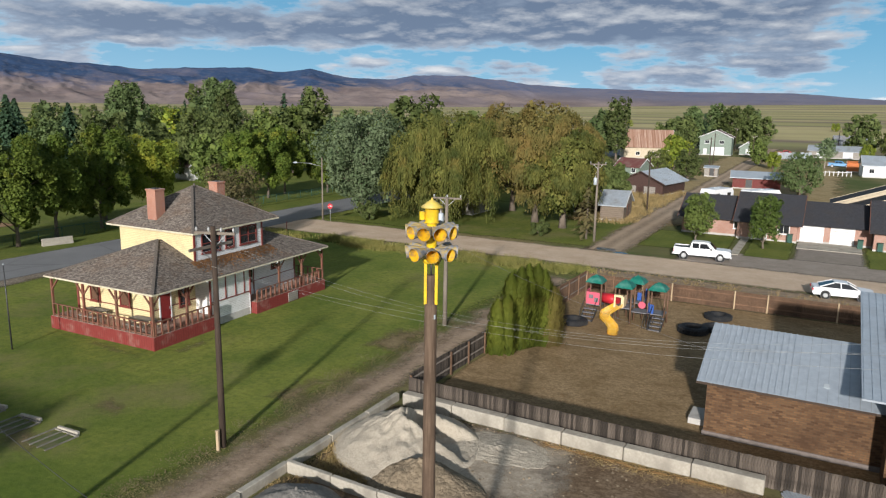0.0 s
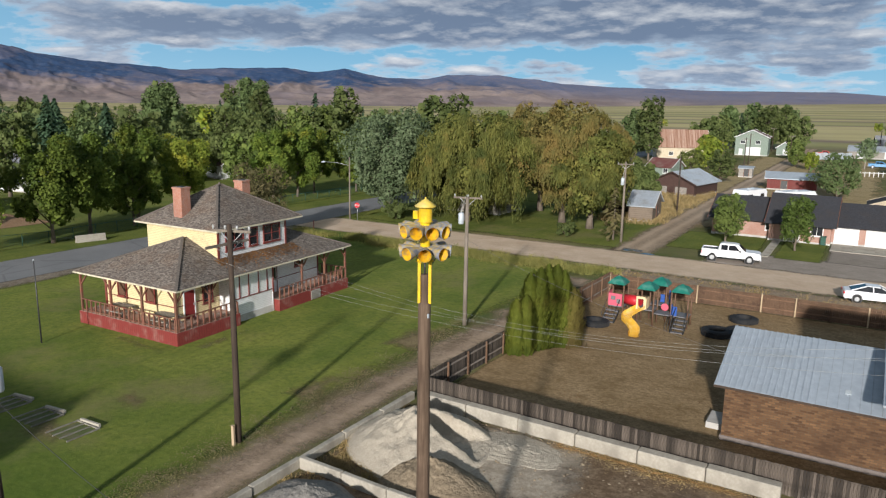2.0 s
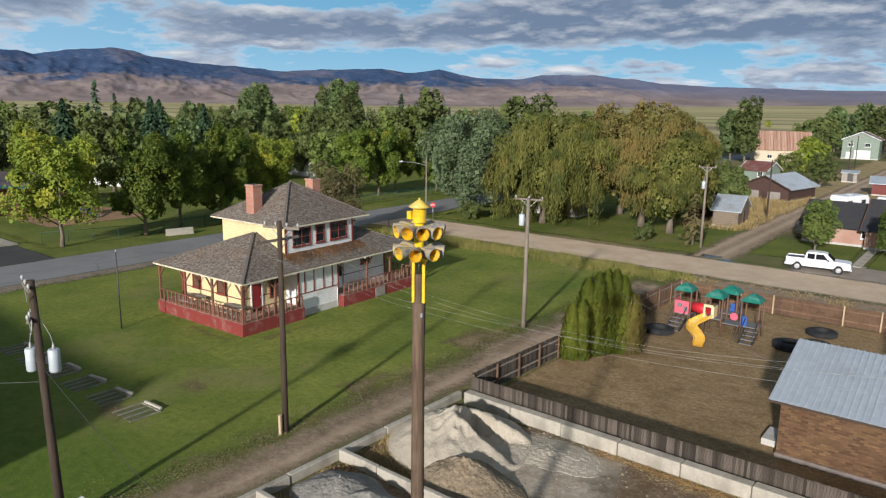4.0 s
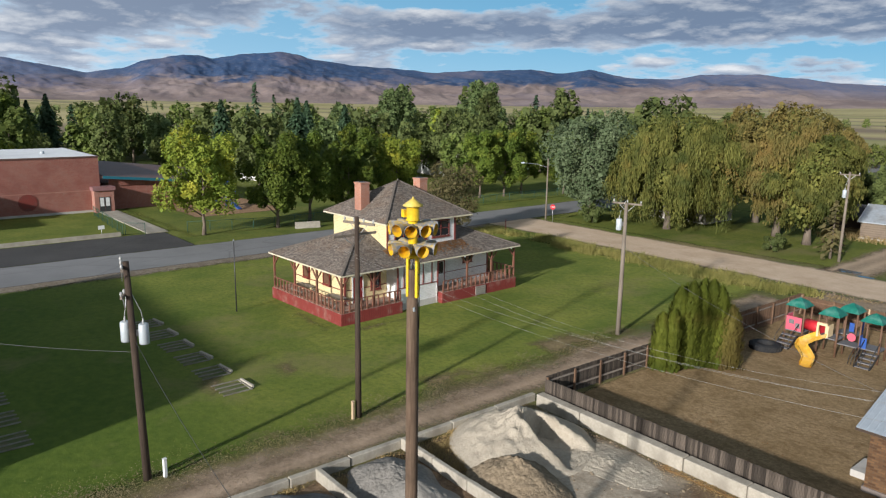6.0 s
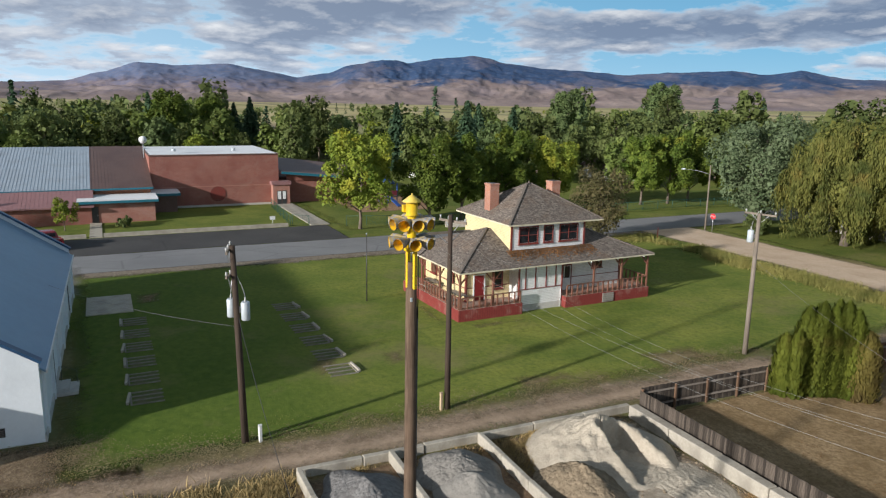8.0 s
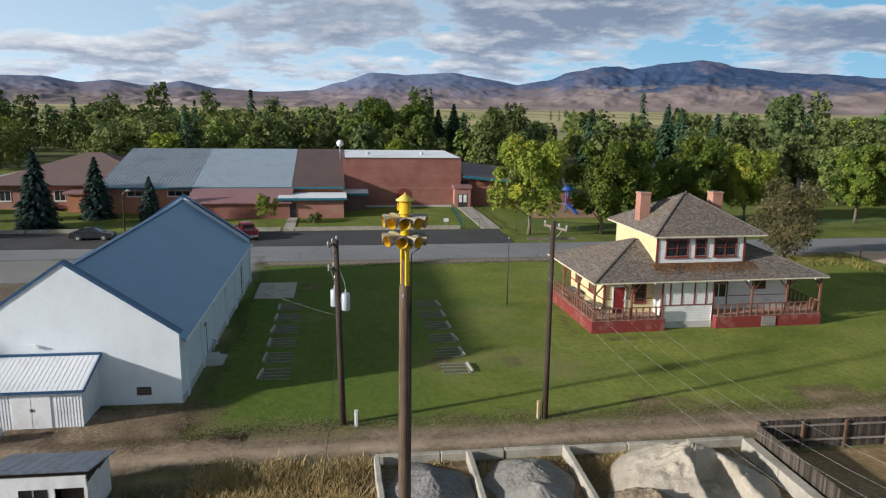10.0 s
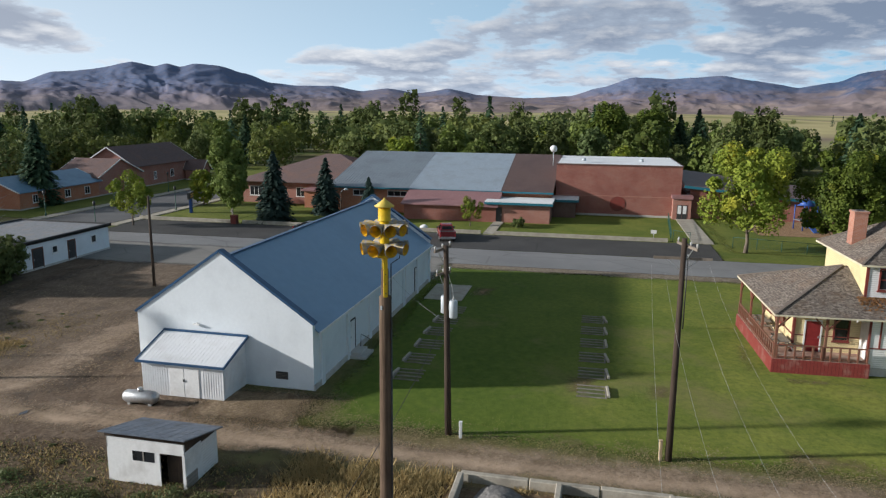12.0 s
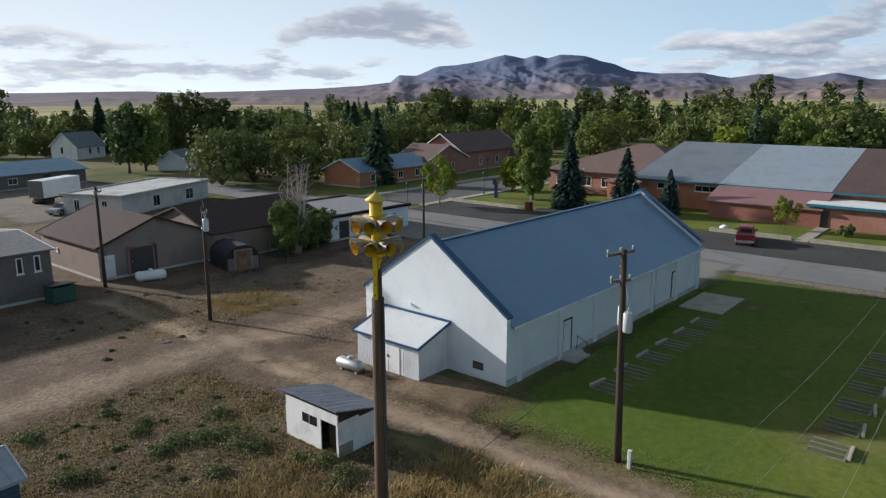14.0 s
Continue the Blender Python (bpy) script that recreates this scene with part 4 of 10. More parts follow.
cover("ranch_lawn", "watered green front lawn", -7.6, 84.2, -2.6, 97, 0.054, 0.4, 0.3, lawn_color(-0.05, 0.9))
cover("ranch_lawn", "watered green front lawn", 4.6, 84.2, 14, 97, 0.054, 0.4, 0.3, lawn_color(-0.05, 0.9))
cover("driveway", "grey gravel drive up to the garage doors", -2.5, 85.0, 4.6, 98, 0.056, 0.5, 0.4, dirt_color((0.25, 0.215, 0.18), (0.33, 0.29, 0.25), 0.0, dark=0.3))
cover("gravel_frontage", "grey gravel parking before the houses", -14, 77.6, 40, 86.0, 0.05, 1.0, 0.8, dirt_color((0.28, 0.24, 0.20), (0.37, 0.32, 0.275), 0.0, dark=0.3))
cover("church_lawn", "green lawn of the church", -175, -72, -78, -59.8, 0.03, 0.6, 0.3, lawn_color(0.0))
cover("corner_lawn", "green lawn at the street corner", -110, -44.2, -82, -31, 0.026, 0.5, 0.3, lawn_color(0.0))
cover("far_lot", "pale gravel lot by the far houses", -60, -135, -30, -72, 0.026, 3, 2, dirt_color((0.22, 0.19, 0.16), (0.30, 0.265, 0.23), 0.0))


def paving(name, label, x0, y0, x1, y1, z, nx, ny, height=0.12):
    """A walk of cast slabs, each a piece of its own."""
    t = thing(name, label, "pavement", (x0 + x1) / 2, (y0 + y1) / 2, z, 0, "", "structure")
    w, d = (x1 - x0) / nx, (y1 - y0) / ny
    me = None
    for i in range(nx):
        for j in range(ny):
            lx, ly = x0 + (i + 0.5) * w - t.location.x, y0 + (j + 0.5) * d - t.location.y
            if me is None:
                ob = part("slab", boxes((-w / 2 + 0.012, -d / 2 + 0.012, 0, w / 2 - 0.012, d / 2 - 0.012, height)), M["concrete_pale"], t)
                me = ob.data
                ob.location = (lx, ly, 0)
            else:
                shared("slab", me, t, (lx, ly, 0))
    return t


paving("school_path", "pale concrete path to the school door", -102.3, 30.9, -81.8, 33.4, 0.0, 11, 1)
paving("school_walk", "pale concrete walk to the annex door", -92.3, 4.9, -82.0, 6.3, 0.0, 6, 1)
paving("street_sidewalk", "concrete sidewalk along the side street", -170, -59.6, -75, -57.7, 0.0, 40, 1)
paving("street_sidewalk", "concrete sidewalk along the school corner", -125, -45.8, -76, -44.2, 0.0, 22, 1)
paving("loading_pad", "pale concrete pad beside the hall", -54.2, 4.9, -48.9, 8.2, 0.0, 2, 1, 0.1)
paving("house_walk", "narrow concrete walk to a front door", -8.8, 84.4, -7.9, 96.8, 0.0, 1, 6)
paving("driveway", "concrete drive before two garage doors", -2.4, 92.5, 4.4, 97.2, 0.0, 3, 2)


def low_wall(name, label, x, y0, y1, n, height=0.45):
    t = thing(name, label, "low wall", x, y0, 0, 0, "", "structure")
    d = (y1 - y0) / n
    ob = part("block", boxes((-0.18, 0.01, 0, 0.18, d - 0.01, height)), M["concrete_pale"], t)
    for k in range(1, n):
        shared("block", ob.data, t, (0, k * d, 0))
    return t


for span in ((-45, -30.4, 6), (-29, -19, 4), (-4.6, 4.6, 4), (6.4, 28, 9)):
    low_wall("kerb_wall", "low pale concrete retaining kerb along the school lawn", -82.2, *span)

# ---- the depot ----
def hip(bm, x0, y0, x1, y1, z, rise_x, thick=0.14):
    """Hipped roof over a rectangle that is longer in y; the ridge lies half-way in x."""
    h = (x1 - x0) / 2
    xm, zr = (x0 + x1) / 2, z + h * rise_x
    ya, yb = y0 + h, y1 - h
    if yb < ya:
        ya = yb = (y0 + y1) / 2
    a, b = (xm, ya, zr), (xm, yb, zr)
    c = [(x0, y0, z), (x1, y0, z), (x1, y1, z), (x0, y1, z)]
    if ya == yb:
        faces = [(c[0], c[1], a), (c[1], c[2], a), (c[2], c[3], a), (c[3], c[0], a)]
    else:
        faces = [(c[0], c[1], a), (c[1], c[2], b, a), (c[2], c[3], b), (c[3], c[0], a, b)]
    for f in faces:
        slab(bm, list(f), thick)
    return c, a, b


def window(parent, face, u, v, w, h, frame_mat, panes=(1, 2), depth=0.10, sill=True, glass="glass_dark"):
    """A framed window on a wall. face: axis letter, sign and coordinate of the wall's outer face."""
    axis, sign, at = face

    def b(u0, v0, u1, v1, d0, d1):
        if axis == "x":
            return (at + sign * d0, u0, v0, at + sign * d1, u1, v1)
        return (u0, at + sign * d0, v0, u1, at + sign * d1, v1)
    t = 0.09
    fr = part("window_frame", boxes(b(u, v, u + t, v + h, -0.02, 0.06), b(u + w - t, v, u + w, v + h, -0.02, 0.06), b(u + t, v, u + w - t, v + t, -0.02, 0.06), b(u + t, v + h - t, u + w - t, v + h, -0.02, 0.06)), frame_mat, parent)
    nx, nz = panes
    cw, ch = (w - 2 * t) / nx, (h - 2 * t) / nz
    for i in range(nx):
        for j in range(nz):
            part("pane", boxes(b(u + t + i * cw + 0.02, v + t + j * ch + 0.02, u + t + (i + 1) * cw - 0.02, v + t + (j + 1) * ch - 0.02, 0.0, 0.012)), M[glass], fr)
    bars = [b(u + t + i * cw - 0.025, v + t, u + t + i * cw + 0.025, v + h - t, 0.002, 0.045) for i in range(1, nx)]
    bars += [b(u + t, v + t + j * ch - 0.025, u + w - t, v + t + j * ch + 0.025, 0.003, 0.04) for j in range(1, nz)]
    if bars:
        part("glazing_bar", boxes(*bars), frame_mat, fr)
    if sill:
        part("sill", boxes(b(u - 0.06, v - 0.07, u + w + 0.06, v, -0.02, 0.10)), frame_mat, fr)
    return fr


def door(parent, face, u, v, w, h, mat, frame_mat, handle=True):
    axis, sign, at = face

    def b(u0, v0, u1, v1, d0, d1):
        if axis == "x":
            return (at + sign * d0, u0, v0, at + sign * d1, u1, v1)
        return (u0, at + sign * d0, v0, u1, at + sign * d1, v1)
    leaf = part("door", boxes(b(u, v, u + w, v + h, 0.0, 0.03), b(u + 0.12, v + 0.15, u + w - 0.12, v + h * 0.42, 0.03, 0.042), b(u + 0.12, v + h * 0.5, u + w - 0.12, v + h - 0.15, 0.03, 0.042)), mat, parent)
    t = 0.09
    part("door_frame", boxes(b(u - t, v, u, v + h + t, -0.01, 0.06), b(u + w, v, u + w + t, v + h + t, -0.01, 0.06), b(u, v + h, u + w, v + h + t, -0.01, 0.06)), frame_mat, leaf)
    if handle:
        part("handle", boxes(b(u + w - 0.13, v + h * 0.45, u + w - 0.07, v + h * 0.52, 0.042, 0.09)), M["steel"], leaf)
    return leaf


def depot():
    t = thing("depot_house", "two-storey cream and red wooden depot with brown shingle roofs and porch", "house", -36.75, 29.9, 0, 1.5)
    ez, rise = 3.86, 0.41
    # lower roof
    bm = bmesh.new()
    c, a, b = hip(bm, -10.6, 0, 0, 18.7, ez, rise, 0.10)
    roof = part("roof", bm, M["shingle"], t, "weathered brown wood-shingle hip roof")
    for p, q in ((c[0], a), (c[1], a), (c[2], b), (c[3], b)):
        part("ridge_cap", beam(bmesh.new(), (p[0], p[1], p[2] + 0.03), (q[0], q[1], q[2] + 0.03), 0.20, 0.07), M["ridge_cap"], roof)
    e = 0.0
    part("fascia", boxes((0, -0.03, ez - 0.12, 0.03, 18.73, ez - 0.02), (-10.6, -0.03, ez - 0.12, 0, 0, ez - 0.02), (-10.6, 18.7, ez - 0.12, 0, 18.73, ez - 0.02), (-10.63, -0.03, ez - 0.12, -10.6, 18.73, ez - 0.02)), M["cream_trim"], roof)
    part("soffit", boxes((-10.55, 0.05, ez - 0.115, -0.05, 18.65, ez - 0.10)), M["white_paint"], roof)
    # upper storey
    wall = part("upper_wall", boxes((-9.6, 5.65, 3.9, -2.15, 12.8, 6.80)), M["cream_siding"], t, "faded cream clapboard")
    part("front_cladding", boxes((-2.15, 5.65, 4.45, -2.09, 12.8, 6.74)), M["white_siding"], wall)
    part("corner_board", boxes((-2.12, 5.60, 4.4, -2.04, 5.76, 6.74)), M["red_trim"], wall)
    part("corner_board", boxes((-2.12, 12.69, 4.4, -2.04, 12.85, 6.74)), M["red_trim"], wall)
    for u, w, n in ((6.35, 1.85, 2), (8.72, 0.95, 1), (10.25, 1.9, 2)):
        window(wall, ("x", 1, -2.09), u, 5.15, w, 1.42, M["red_trim"], (n, 2))
    bm = bmesh.new()
    c, a, b = hip(bm, -10.35, 5.15, -1.6, 14.3, 6.86, 0.60, 0.10)
    top = part("upper_roof", bm, M["shingle"], t, "weathered brown wood-shingle hip roof")
    for p, q in ((c[0], a), (c[1], a), (c[2], b), (c[3], b)):
        part("ridge_cap", beam(bmesh.new(), (p[0], p[1], p[2] + 0.03), (q[0], q[1], q[2] + 0.03), 0.18, 0.07), M["ridge_cap"], top)
    part("finial", tube(bmesh.new(), [(a[0], (a[1] + b[1]) / 2, a[2] - 0.1), (a[0], (a[1] + b[1]) / 2, a[2] + 0.2)], [0.14, 0.06], 6), M["ridge_cap"], top)
    part("fascia", boxes((-1.6, 5.12, 6.73, -1.57, 14.33, 6.84), (-10.35, 5.12, 6.73, -1.6, 5.15, 6.84), (-10.35, 14.3, 6.73, -1.6, 14.33, 6.84), (-10.38, 5.12, 6.73, -10.35, 14.33, 6.84)), M["cream_trim"], top)
    part("soffit", boxes((-10.3, 5.2, 6.735, -1.65, 14.25, 6.75)), M["cream_trim"], top)
    for y in (6.35, 12.55):
        ch = part("chimney", boxes((-6.85, y - 0.42, 6.9, -5.95, y + 0.42, 9.45)), M["chimney_brick"], t, "square pink brick chimney")
        part("chimney_cap", boxes((-6.9, y - 0.47, 9.45, -5.9, y + 0.47, 9.58)), M["chimney_brick"], ch)
        part("flue", boxes((-6.6, y - 0.2, 9.58, -6.2, y + 0.2, 9.63)), M["dark_steel"], ch)
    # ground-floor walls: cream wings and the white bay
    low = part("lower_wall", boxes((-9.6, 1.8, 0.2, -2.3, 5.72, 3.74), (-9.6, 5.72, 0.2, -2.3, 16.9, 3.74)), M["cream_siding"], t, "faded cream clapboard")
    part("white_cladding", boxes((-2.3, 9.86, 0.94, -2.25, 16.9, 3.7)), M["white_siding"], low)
    part("wainscot", boxes((-2.3, 1.8, 0.94, -2.245, 5.70, 1.95)), M["cream_siding"], low)
    part("wainscot", boxes((-2.25, 9.9, 0.94, -2.215, 16.9, 1.95)), M["white_siding"], low)
    for r in ((-2.3, 1.78, 1.95, -2.22, 5.70, 2.0), (-9.6, 1.72, 1.95, -2.3, 1.8, 2.0), (-2.25, 9.9, 1.95, -2.2, 16.9, 2.0)):
        part("band_board", boxes(r), M["red_trim"], low)
    for y in (1.8, 16.9):
        part("corner_board", boxes((-2.36, y - 0.08, 0.94, -2.2, y + 0.08, 3.72)), M["red_trim"], low)
    part("corner_board", boxes((-9.66, 1.72, 0.94, -9.5, 1.88, 3.72)), M["red_trim"], low)
    door(low, ("x", 1, -2.24), 2.5, 0.94, 0.88, 2.0, M["red_door"], M["white_paint"])
    window(low, ("x", 1, -2.24), 4.15, 1.7, 0.95, 1.65, M["red_trim"], (1, 2))
    window(low, ("y", -1, 1.74), -8.2, 2.0, 1.0, 1.45, M["red_trim"], (1, 1), glass="board_brown")
    window(low, ("y", -1, 1.74), -5.2, 2.0, 1.0, 1.45, M["red_trim"], (1, 1), glass="board_brown")
    d = door(low, ("x", 1, -2.21), 10.35, 0.94, 1.35, 2.05, M["white_paint"], M["red_trim"])
    for k in range(2):
        part("pane", boxes((-2.168, 10.45 + k * 0.62, 1.95, -2.155, 10.98 + k * 0.62, 2.95)), M["glass_dark"], d)
    part("transom", boxes((-2.21, 10.35, 3.10, -2.15, 11.7, 3.5)), M["glass_dark"], low)
    window(low, ("x", 1, -2.21), 13.9, 2.55, 1.05, 0.75, M["red_trim"], (2, 1))
    bay = part("bay_wall", boxes((-2.3, 5.75, 0.5, -0.86, 9.84, 3.72)), M["white_siding"], t, "white clapboard bay with red battens")
    part("foundation", boxes((-2.3, 5.70, -0.05, -0.80, 9.9, 0.52)), M["concrete"], t, "pale concrete foundation")
    for y in (6.36, 7.28, 8.30, 9.22):
        part("batten", boxes((-0.86, y - 0.05, 1.82, -0.82, y + 0.05, 3.6)), M["red_trim"], bay)
    part("band_board", boxes((-0.86, 5.75, 1.76, -0.81, 9.84, 1.82)), M["red_trim"], bay)
    for y in (5.75, 9.84):
        part("corner_board", boxes((-0.9, y - 0.06, 0.52, -0.80, y + 0.06, 3.72)), M["red_trim"], bay)
    part("conduit", rod((-0.78, 9.72, 0.0), (-0.78, 9.72, 1.6), 0.025), M["white_paint"], bay)
    # porch decks with skirts
    decks = ((-2.3, 0.15, -0.3, 5.72), (-10.4, 0.15, -2.3, 1.78), (-2.3, 9.92, -0.3, 18.55), (-10.4, 16.95, -2.3, 18.55))
    for x0, y0, x1, y1 in decks:
        part("deck", boxes((x0, y0, 0.82, x1, y1, 0.94)), M["deck_wood"], t, "worn red-brown deck boards")
    skirts = ((-0.30, 0.15, -0.26, 5.72), (-10.4, 0.11, -0.26, 0.15), (-0.30, 9.92, -0.26, 18.55), (-10.4, 18.55, -0.26, 18.59), (-0.9, 9.88, -0.26, 9.92), (-0.9, 5.72, -0.26, 5.76), (-10.44, 0.11, -10.4, 1.9))
    for s in skirts:
        part("skirt", boxes((s[0], s[1], -0.04, s[2], s[3], 0.92)), M["red_skirt"], t, "faded red board skirting")
    part("hatch", boxes((-0.25, 13.6, 0.1, -0.20, 14.75, 0.85)), M["grey_boards"], t, "grey crawl-space hatch")
    # posts with braces
    posts = [(-0.42, 0.28), (-0.42, 3.15), (-0.42, 9.98 + 2.75), (-0.42, 15.6), (-0.42, 18.4), (-3.75, 0.28), (-7.0, 0.28), (-10.25, 0.28), (-4.0, 18.4), (-7.2, 18.4), (-10.25, 18.4)]
    for x, y in posts:
        p = part("porch_post", boxes((x - 0.07, y - 0.07, 0.94, x + 0.07, y + 0.07, 3.72)), M["brown_post"], t)
        dirs = []
        if x > -1:
            dirs += [(0, 1), (0, -1)]
        if y < 1 or y > 18:
            dirs += [(1, 0), (-1, 0)]
        for dx, dy in dirs:
            ex, ey = x + dx * 0.72, y + dy * 0.72
            if -10.3 < ex < -0.1 and 0.1 < ey < 18.6:
                part("brace", beam(bmesh.new(), (x, y, 2.85), (ex, ey, 3.66), 0.09, 0.09), M["brown_post"], p)

    def rail(x0, y0, x1, y1):
        n = max(2, round(math.hypot(x1 - x0, y1 - y0) / 0.52))
        r = part("railing", beam(bmesh.new(), (x0, y0, 1.84), (x1, y1, 1.84), 0.10, 0.06), M["brown_post"], t, "weathered red-brown rail with square balusters")
        part("bottom_rail", beam(bmesh.new(), (x0, y0, 1.06), (x1, y1, 1.06), 0.06, 0.06), M["brown_post"], r)
        me = None
        for k in range(n + 1):
            x, y = x0 + (x1 - x0) * k / n, y0 + (y1 - y0) * k / n
            if me is None:
                me = part("baluster", boxes((-0.05, -0.05, 0.94, 0.05, 0.05, 1.81)), M["brown_post"], r)
                me.location = (x, y, 0)
            else:
                shared("baluster", me.data, r, (x, y, 0))
    rail(-0.36, 0.4, -0.36, 5.6)
    rail(-0.5, 0.22, -10.2, 0.22)
    rail(-0.36, 10.05, -0.36, 18.4)
    rail(-0.5, 18.5, -10.2, 18.5)
    for y in (4.6, 12.0, 17.5):
        part("gutter_bracket", boxes((0.03, y, ez - 0.2, 0.08, y + 0.06, ez - 0.1)), M["white_paint"], roof)
    return t


M["board_brown"] = worn("board_brown", (0.10, 0.05, 0.03), (0.14, 0.075, 0.045), None, 1, 8, 0.7)
depot()


def picnic_table(x, y, z, rz):
    t = thing("picnic_table", "weathered grey wooden picnic table on the depot porch", "table", x, y, z, rz, "porch tables")
    part("tabletop", boxes(*[(-0.9, -0.36 + k * 0.15, 0.70, 0.9, -0.23 + k * 0.15, 0.74) for k in range(5)]), M["grey_boards"], t)
    for s in (-1, 1):
        part("bench", boxes((-0.9, s * 0.72 - 0.13, 0.42, 0.9, s * 0.72 + 0.13, 0.46)), M["grey_boards"], t)
        bm = bmesh.new()
        beam(bm, (s * 0.65, -0.7, 0.0), (s * 0.65, -0.2, 0.72), 0.05, 0.1)
        beam(bm, (s * 0.65, 0.7, 0.0), (s * 0.65, 0.2, 0.72), 0.05, 0.1)
        beam(bm, (s * 0.65, -0.8, 0.39), (s * 0.65, 0.8, 0.39), 0.05, 0.1)
        part("trestle", bm, M["grey_boards"], t)


picnic_table(-39.2, 30.95, 0.94, 4)
picnic_table(-43.6, 30.75, 0.94, 2)

# ---- the white hall ----
def ribbed(bm, p0, p1, q0, q1, n, w=0.05, h=0.04):
    """Raised ribs that run from the line p0-p1 to the line q0-q1."""
    p0, p1, q0, q1 = (Vector(v) for v in (p0, p1, q0, q1))
    nrm = (p1 - p0).cross(q0 - p0).normalized()
    nrm = -nrm if nrm.z < 0 else nrm
    for k in range(n + 1):
        s = k / n
        a, b = p0.lerp(p1, s), q0.lerp(q1, s)
        beam(bm, a + nrm * h / 2, b + nrm * h / 2, w, h)
    return bm


def hall():
    t = thing("white_hall", "long white stucco hall with a blue metal gable roof", "hall", -27.85, -2.15, 0, -0.9)
    L, hw, ze, zr = 27.9, 5.6, 3.62, 7.5
    bm = bmesh.new()
    prof = [(-hw, 0), (hw, 0), (hw, ze), (0, zr), (-hw, ze)]
    for x0, x1, lift in ((-L, -0.35, -0.05),):
        a = [bm.verts.new((x0, y, z + (lift if z > 1 else 0))) for y, z in prof]
        b = [bm.verts.new((x1, y, z + (lift if z > 1 else 0))) for y, z in prof]
        bm.faces.new(a)
        bm.faces.new(b[::-1])
        for k in range(5):
            j = (k + 1) % 5
            bm.faces.new((a[j], a[k], b[k], b[j]))
    wall = part("wall", bm, M["stucco_white"], t)
    for x0, x1 in ((-0.35, 0.0), (-L - 0.1, -L + 0.15)):
        bm = bmesh.new()
        gp = [(-hw, 0), (hw, 0), (hw, ze + 0.4), (0, zr + 0.42), (-hw, ze + 0.4)]
        a = [bm.verts.new((x0, y, z)) for y, z in gp]
        b = [bm.verts.new((x1, y, z)) for y, z in gp]
        bm.faces.new(a)
        bm.faces.new(b[::-1])
        for k in range(5):
            j = (k + 1) % 5
            bm.faces.new((a[j], a[k], b[k], b[j]))
        part("gable_wall", bm, M["stucco_white"], t, "whitewashed gable wall with parapet")
    bm = bmesh.new()
    for s in (-1, 1):
        slab(bm, [(-L + 0.15, s * (hw + 0.25), ze - 0.17), (-0.36, s * (hw + 0.25), ze - 0.17), (-0.36, 0, zr), (-L + 0.15, 0, zr)], 0.10)
    roof = part("roof", bm, M["blue_roof"], t, "slate-blue metal roof")
    part("ridge_cap", beam(bmesh.new(), (-L + 0.15, 0, zr + 0.02), (-0.36, 0, zr + 0.02), 0.3, 0.06), M["blue_trim"], roof)
    for x in (-0.18, -L):
        for s in (-1, 1):
            part("coping", beam(bmesh.new(), (x, s * (hw + 0.12), ze + 0.36), (x, 0, zr + 0.45), 0.50, 0.14), M["blue_trim"], t, "blue metal coping")
    part("gutter", boxes((-L, hw + 0.2, ze - 0.32, -0.4, hw + 0.32, ze - 0.18)), M["white_paint"], roof)
    for k in range(7):
        x = -1.2 - k * 4.35
        part("pilaster", boxes((x - 0.22, hw, 0, x + 0.22, hw + 0.14, ze - 0.3)), M["stucco_white"], t)
        part("pilaster", boxes((x - 0.22, -hw - 0.14, 0, x + 0.22, -hw, ze - 0.3)), M["stucco_white"], t)
    part("plinth", boxes((-L, hw, 0, 0.04, hw + 0.08, 0.35)), M["concrete"], t)
    door(t, ("y", 1, hw), -6.9, 0.35, 0.95, 2.0, M["white_paint"], M["dark_steel"])
    door(t, ("y", 1, hw), -23.2, 0.35, 0.95, 2.0, M["white_paint"], M["dark_steel"])
    part("downpipe", rod((-5.4, hw + 0.1, 0), (-5.4, hw + 0.1, ze - 0.3), 0.05), M["white_paint"], t)
    part("downpipe", rod((-19.0, hw + 0.1, 0), (-19.0, hw + 0.1, ze - 0.3), 0.05), M["white_paint"], t)
    v = part("vent_window", boxes((0.0, 3.25, 0.55, 0.03, 4.0, 1.0)), M["dark_steel"], t, "dark louvred basement vent")
    part("louvre", boxes(*[(0.03, 3.3, 0.6 + k * 0.09, 0.05, 3.95, 0.63 + k * 0.09) for k in range(4)]), M["grey_block"], v)
    lamp = part("gable_lamp", boxes((0, -1.68, 3.5, 0.12, -1.58, 3.56)), M["white_paint"], t, "small white flood lamp")
    part("lamp_head", boxes((0.08, -1.85, 3.44, 0.2, -1.42, 3.52)), M["white_paint"], lamp)
    # lean-to porch on the gable
    p = part("porch_wall", boxes((0.0, -3.65, 0, 2.62, 1.35, 2.0)), M["rib_white"], t, "white ribbed-metal porch")
    for y in (-3.65, 1.35):
        bm = bmesh.new()
        prism_pts = [(0.0, y, 1.98), (2.62, y, 1.98), (0.0, y, 2.82)]
        a = [bm.verts.new(q) for q in prism_pts]
        b = [bm.verts.new((q[0], q[1] + (0.02 if y < 0 else -0.02), q[2])) for q in prism_pts]
        bm.faces.new(a)
        bm.faces.new(b[::-1])
        part("porch_gable", bm, M["rib_white"], p)
    bm = slab(bmesh.new(), [(-0.0, -3.85, 2.95), (2.85, -3.85, 2.05), (2.85, 1.55, 2.05), (0.0, 1.55, 2.95)], 0.05)
    pr = part("porch_roof", bm, M["rib_white"], p, "white ribbed metal sheet roof")
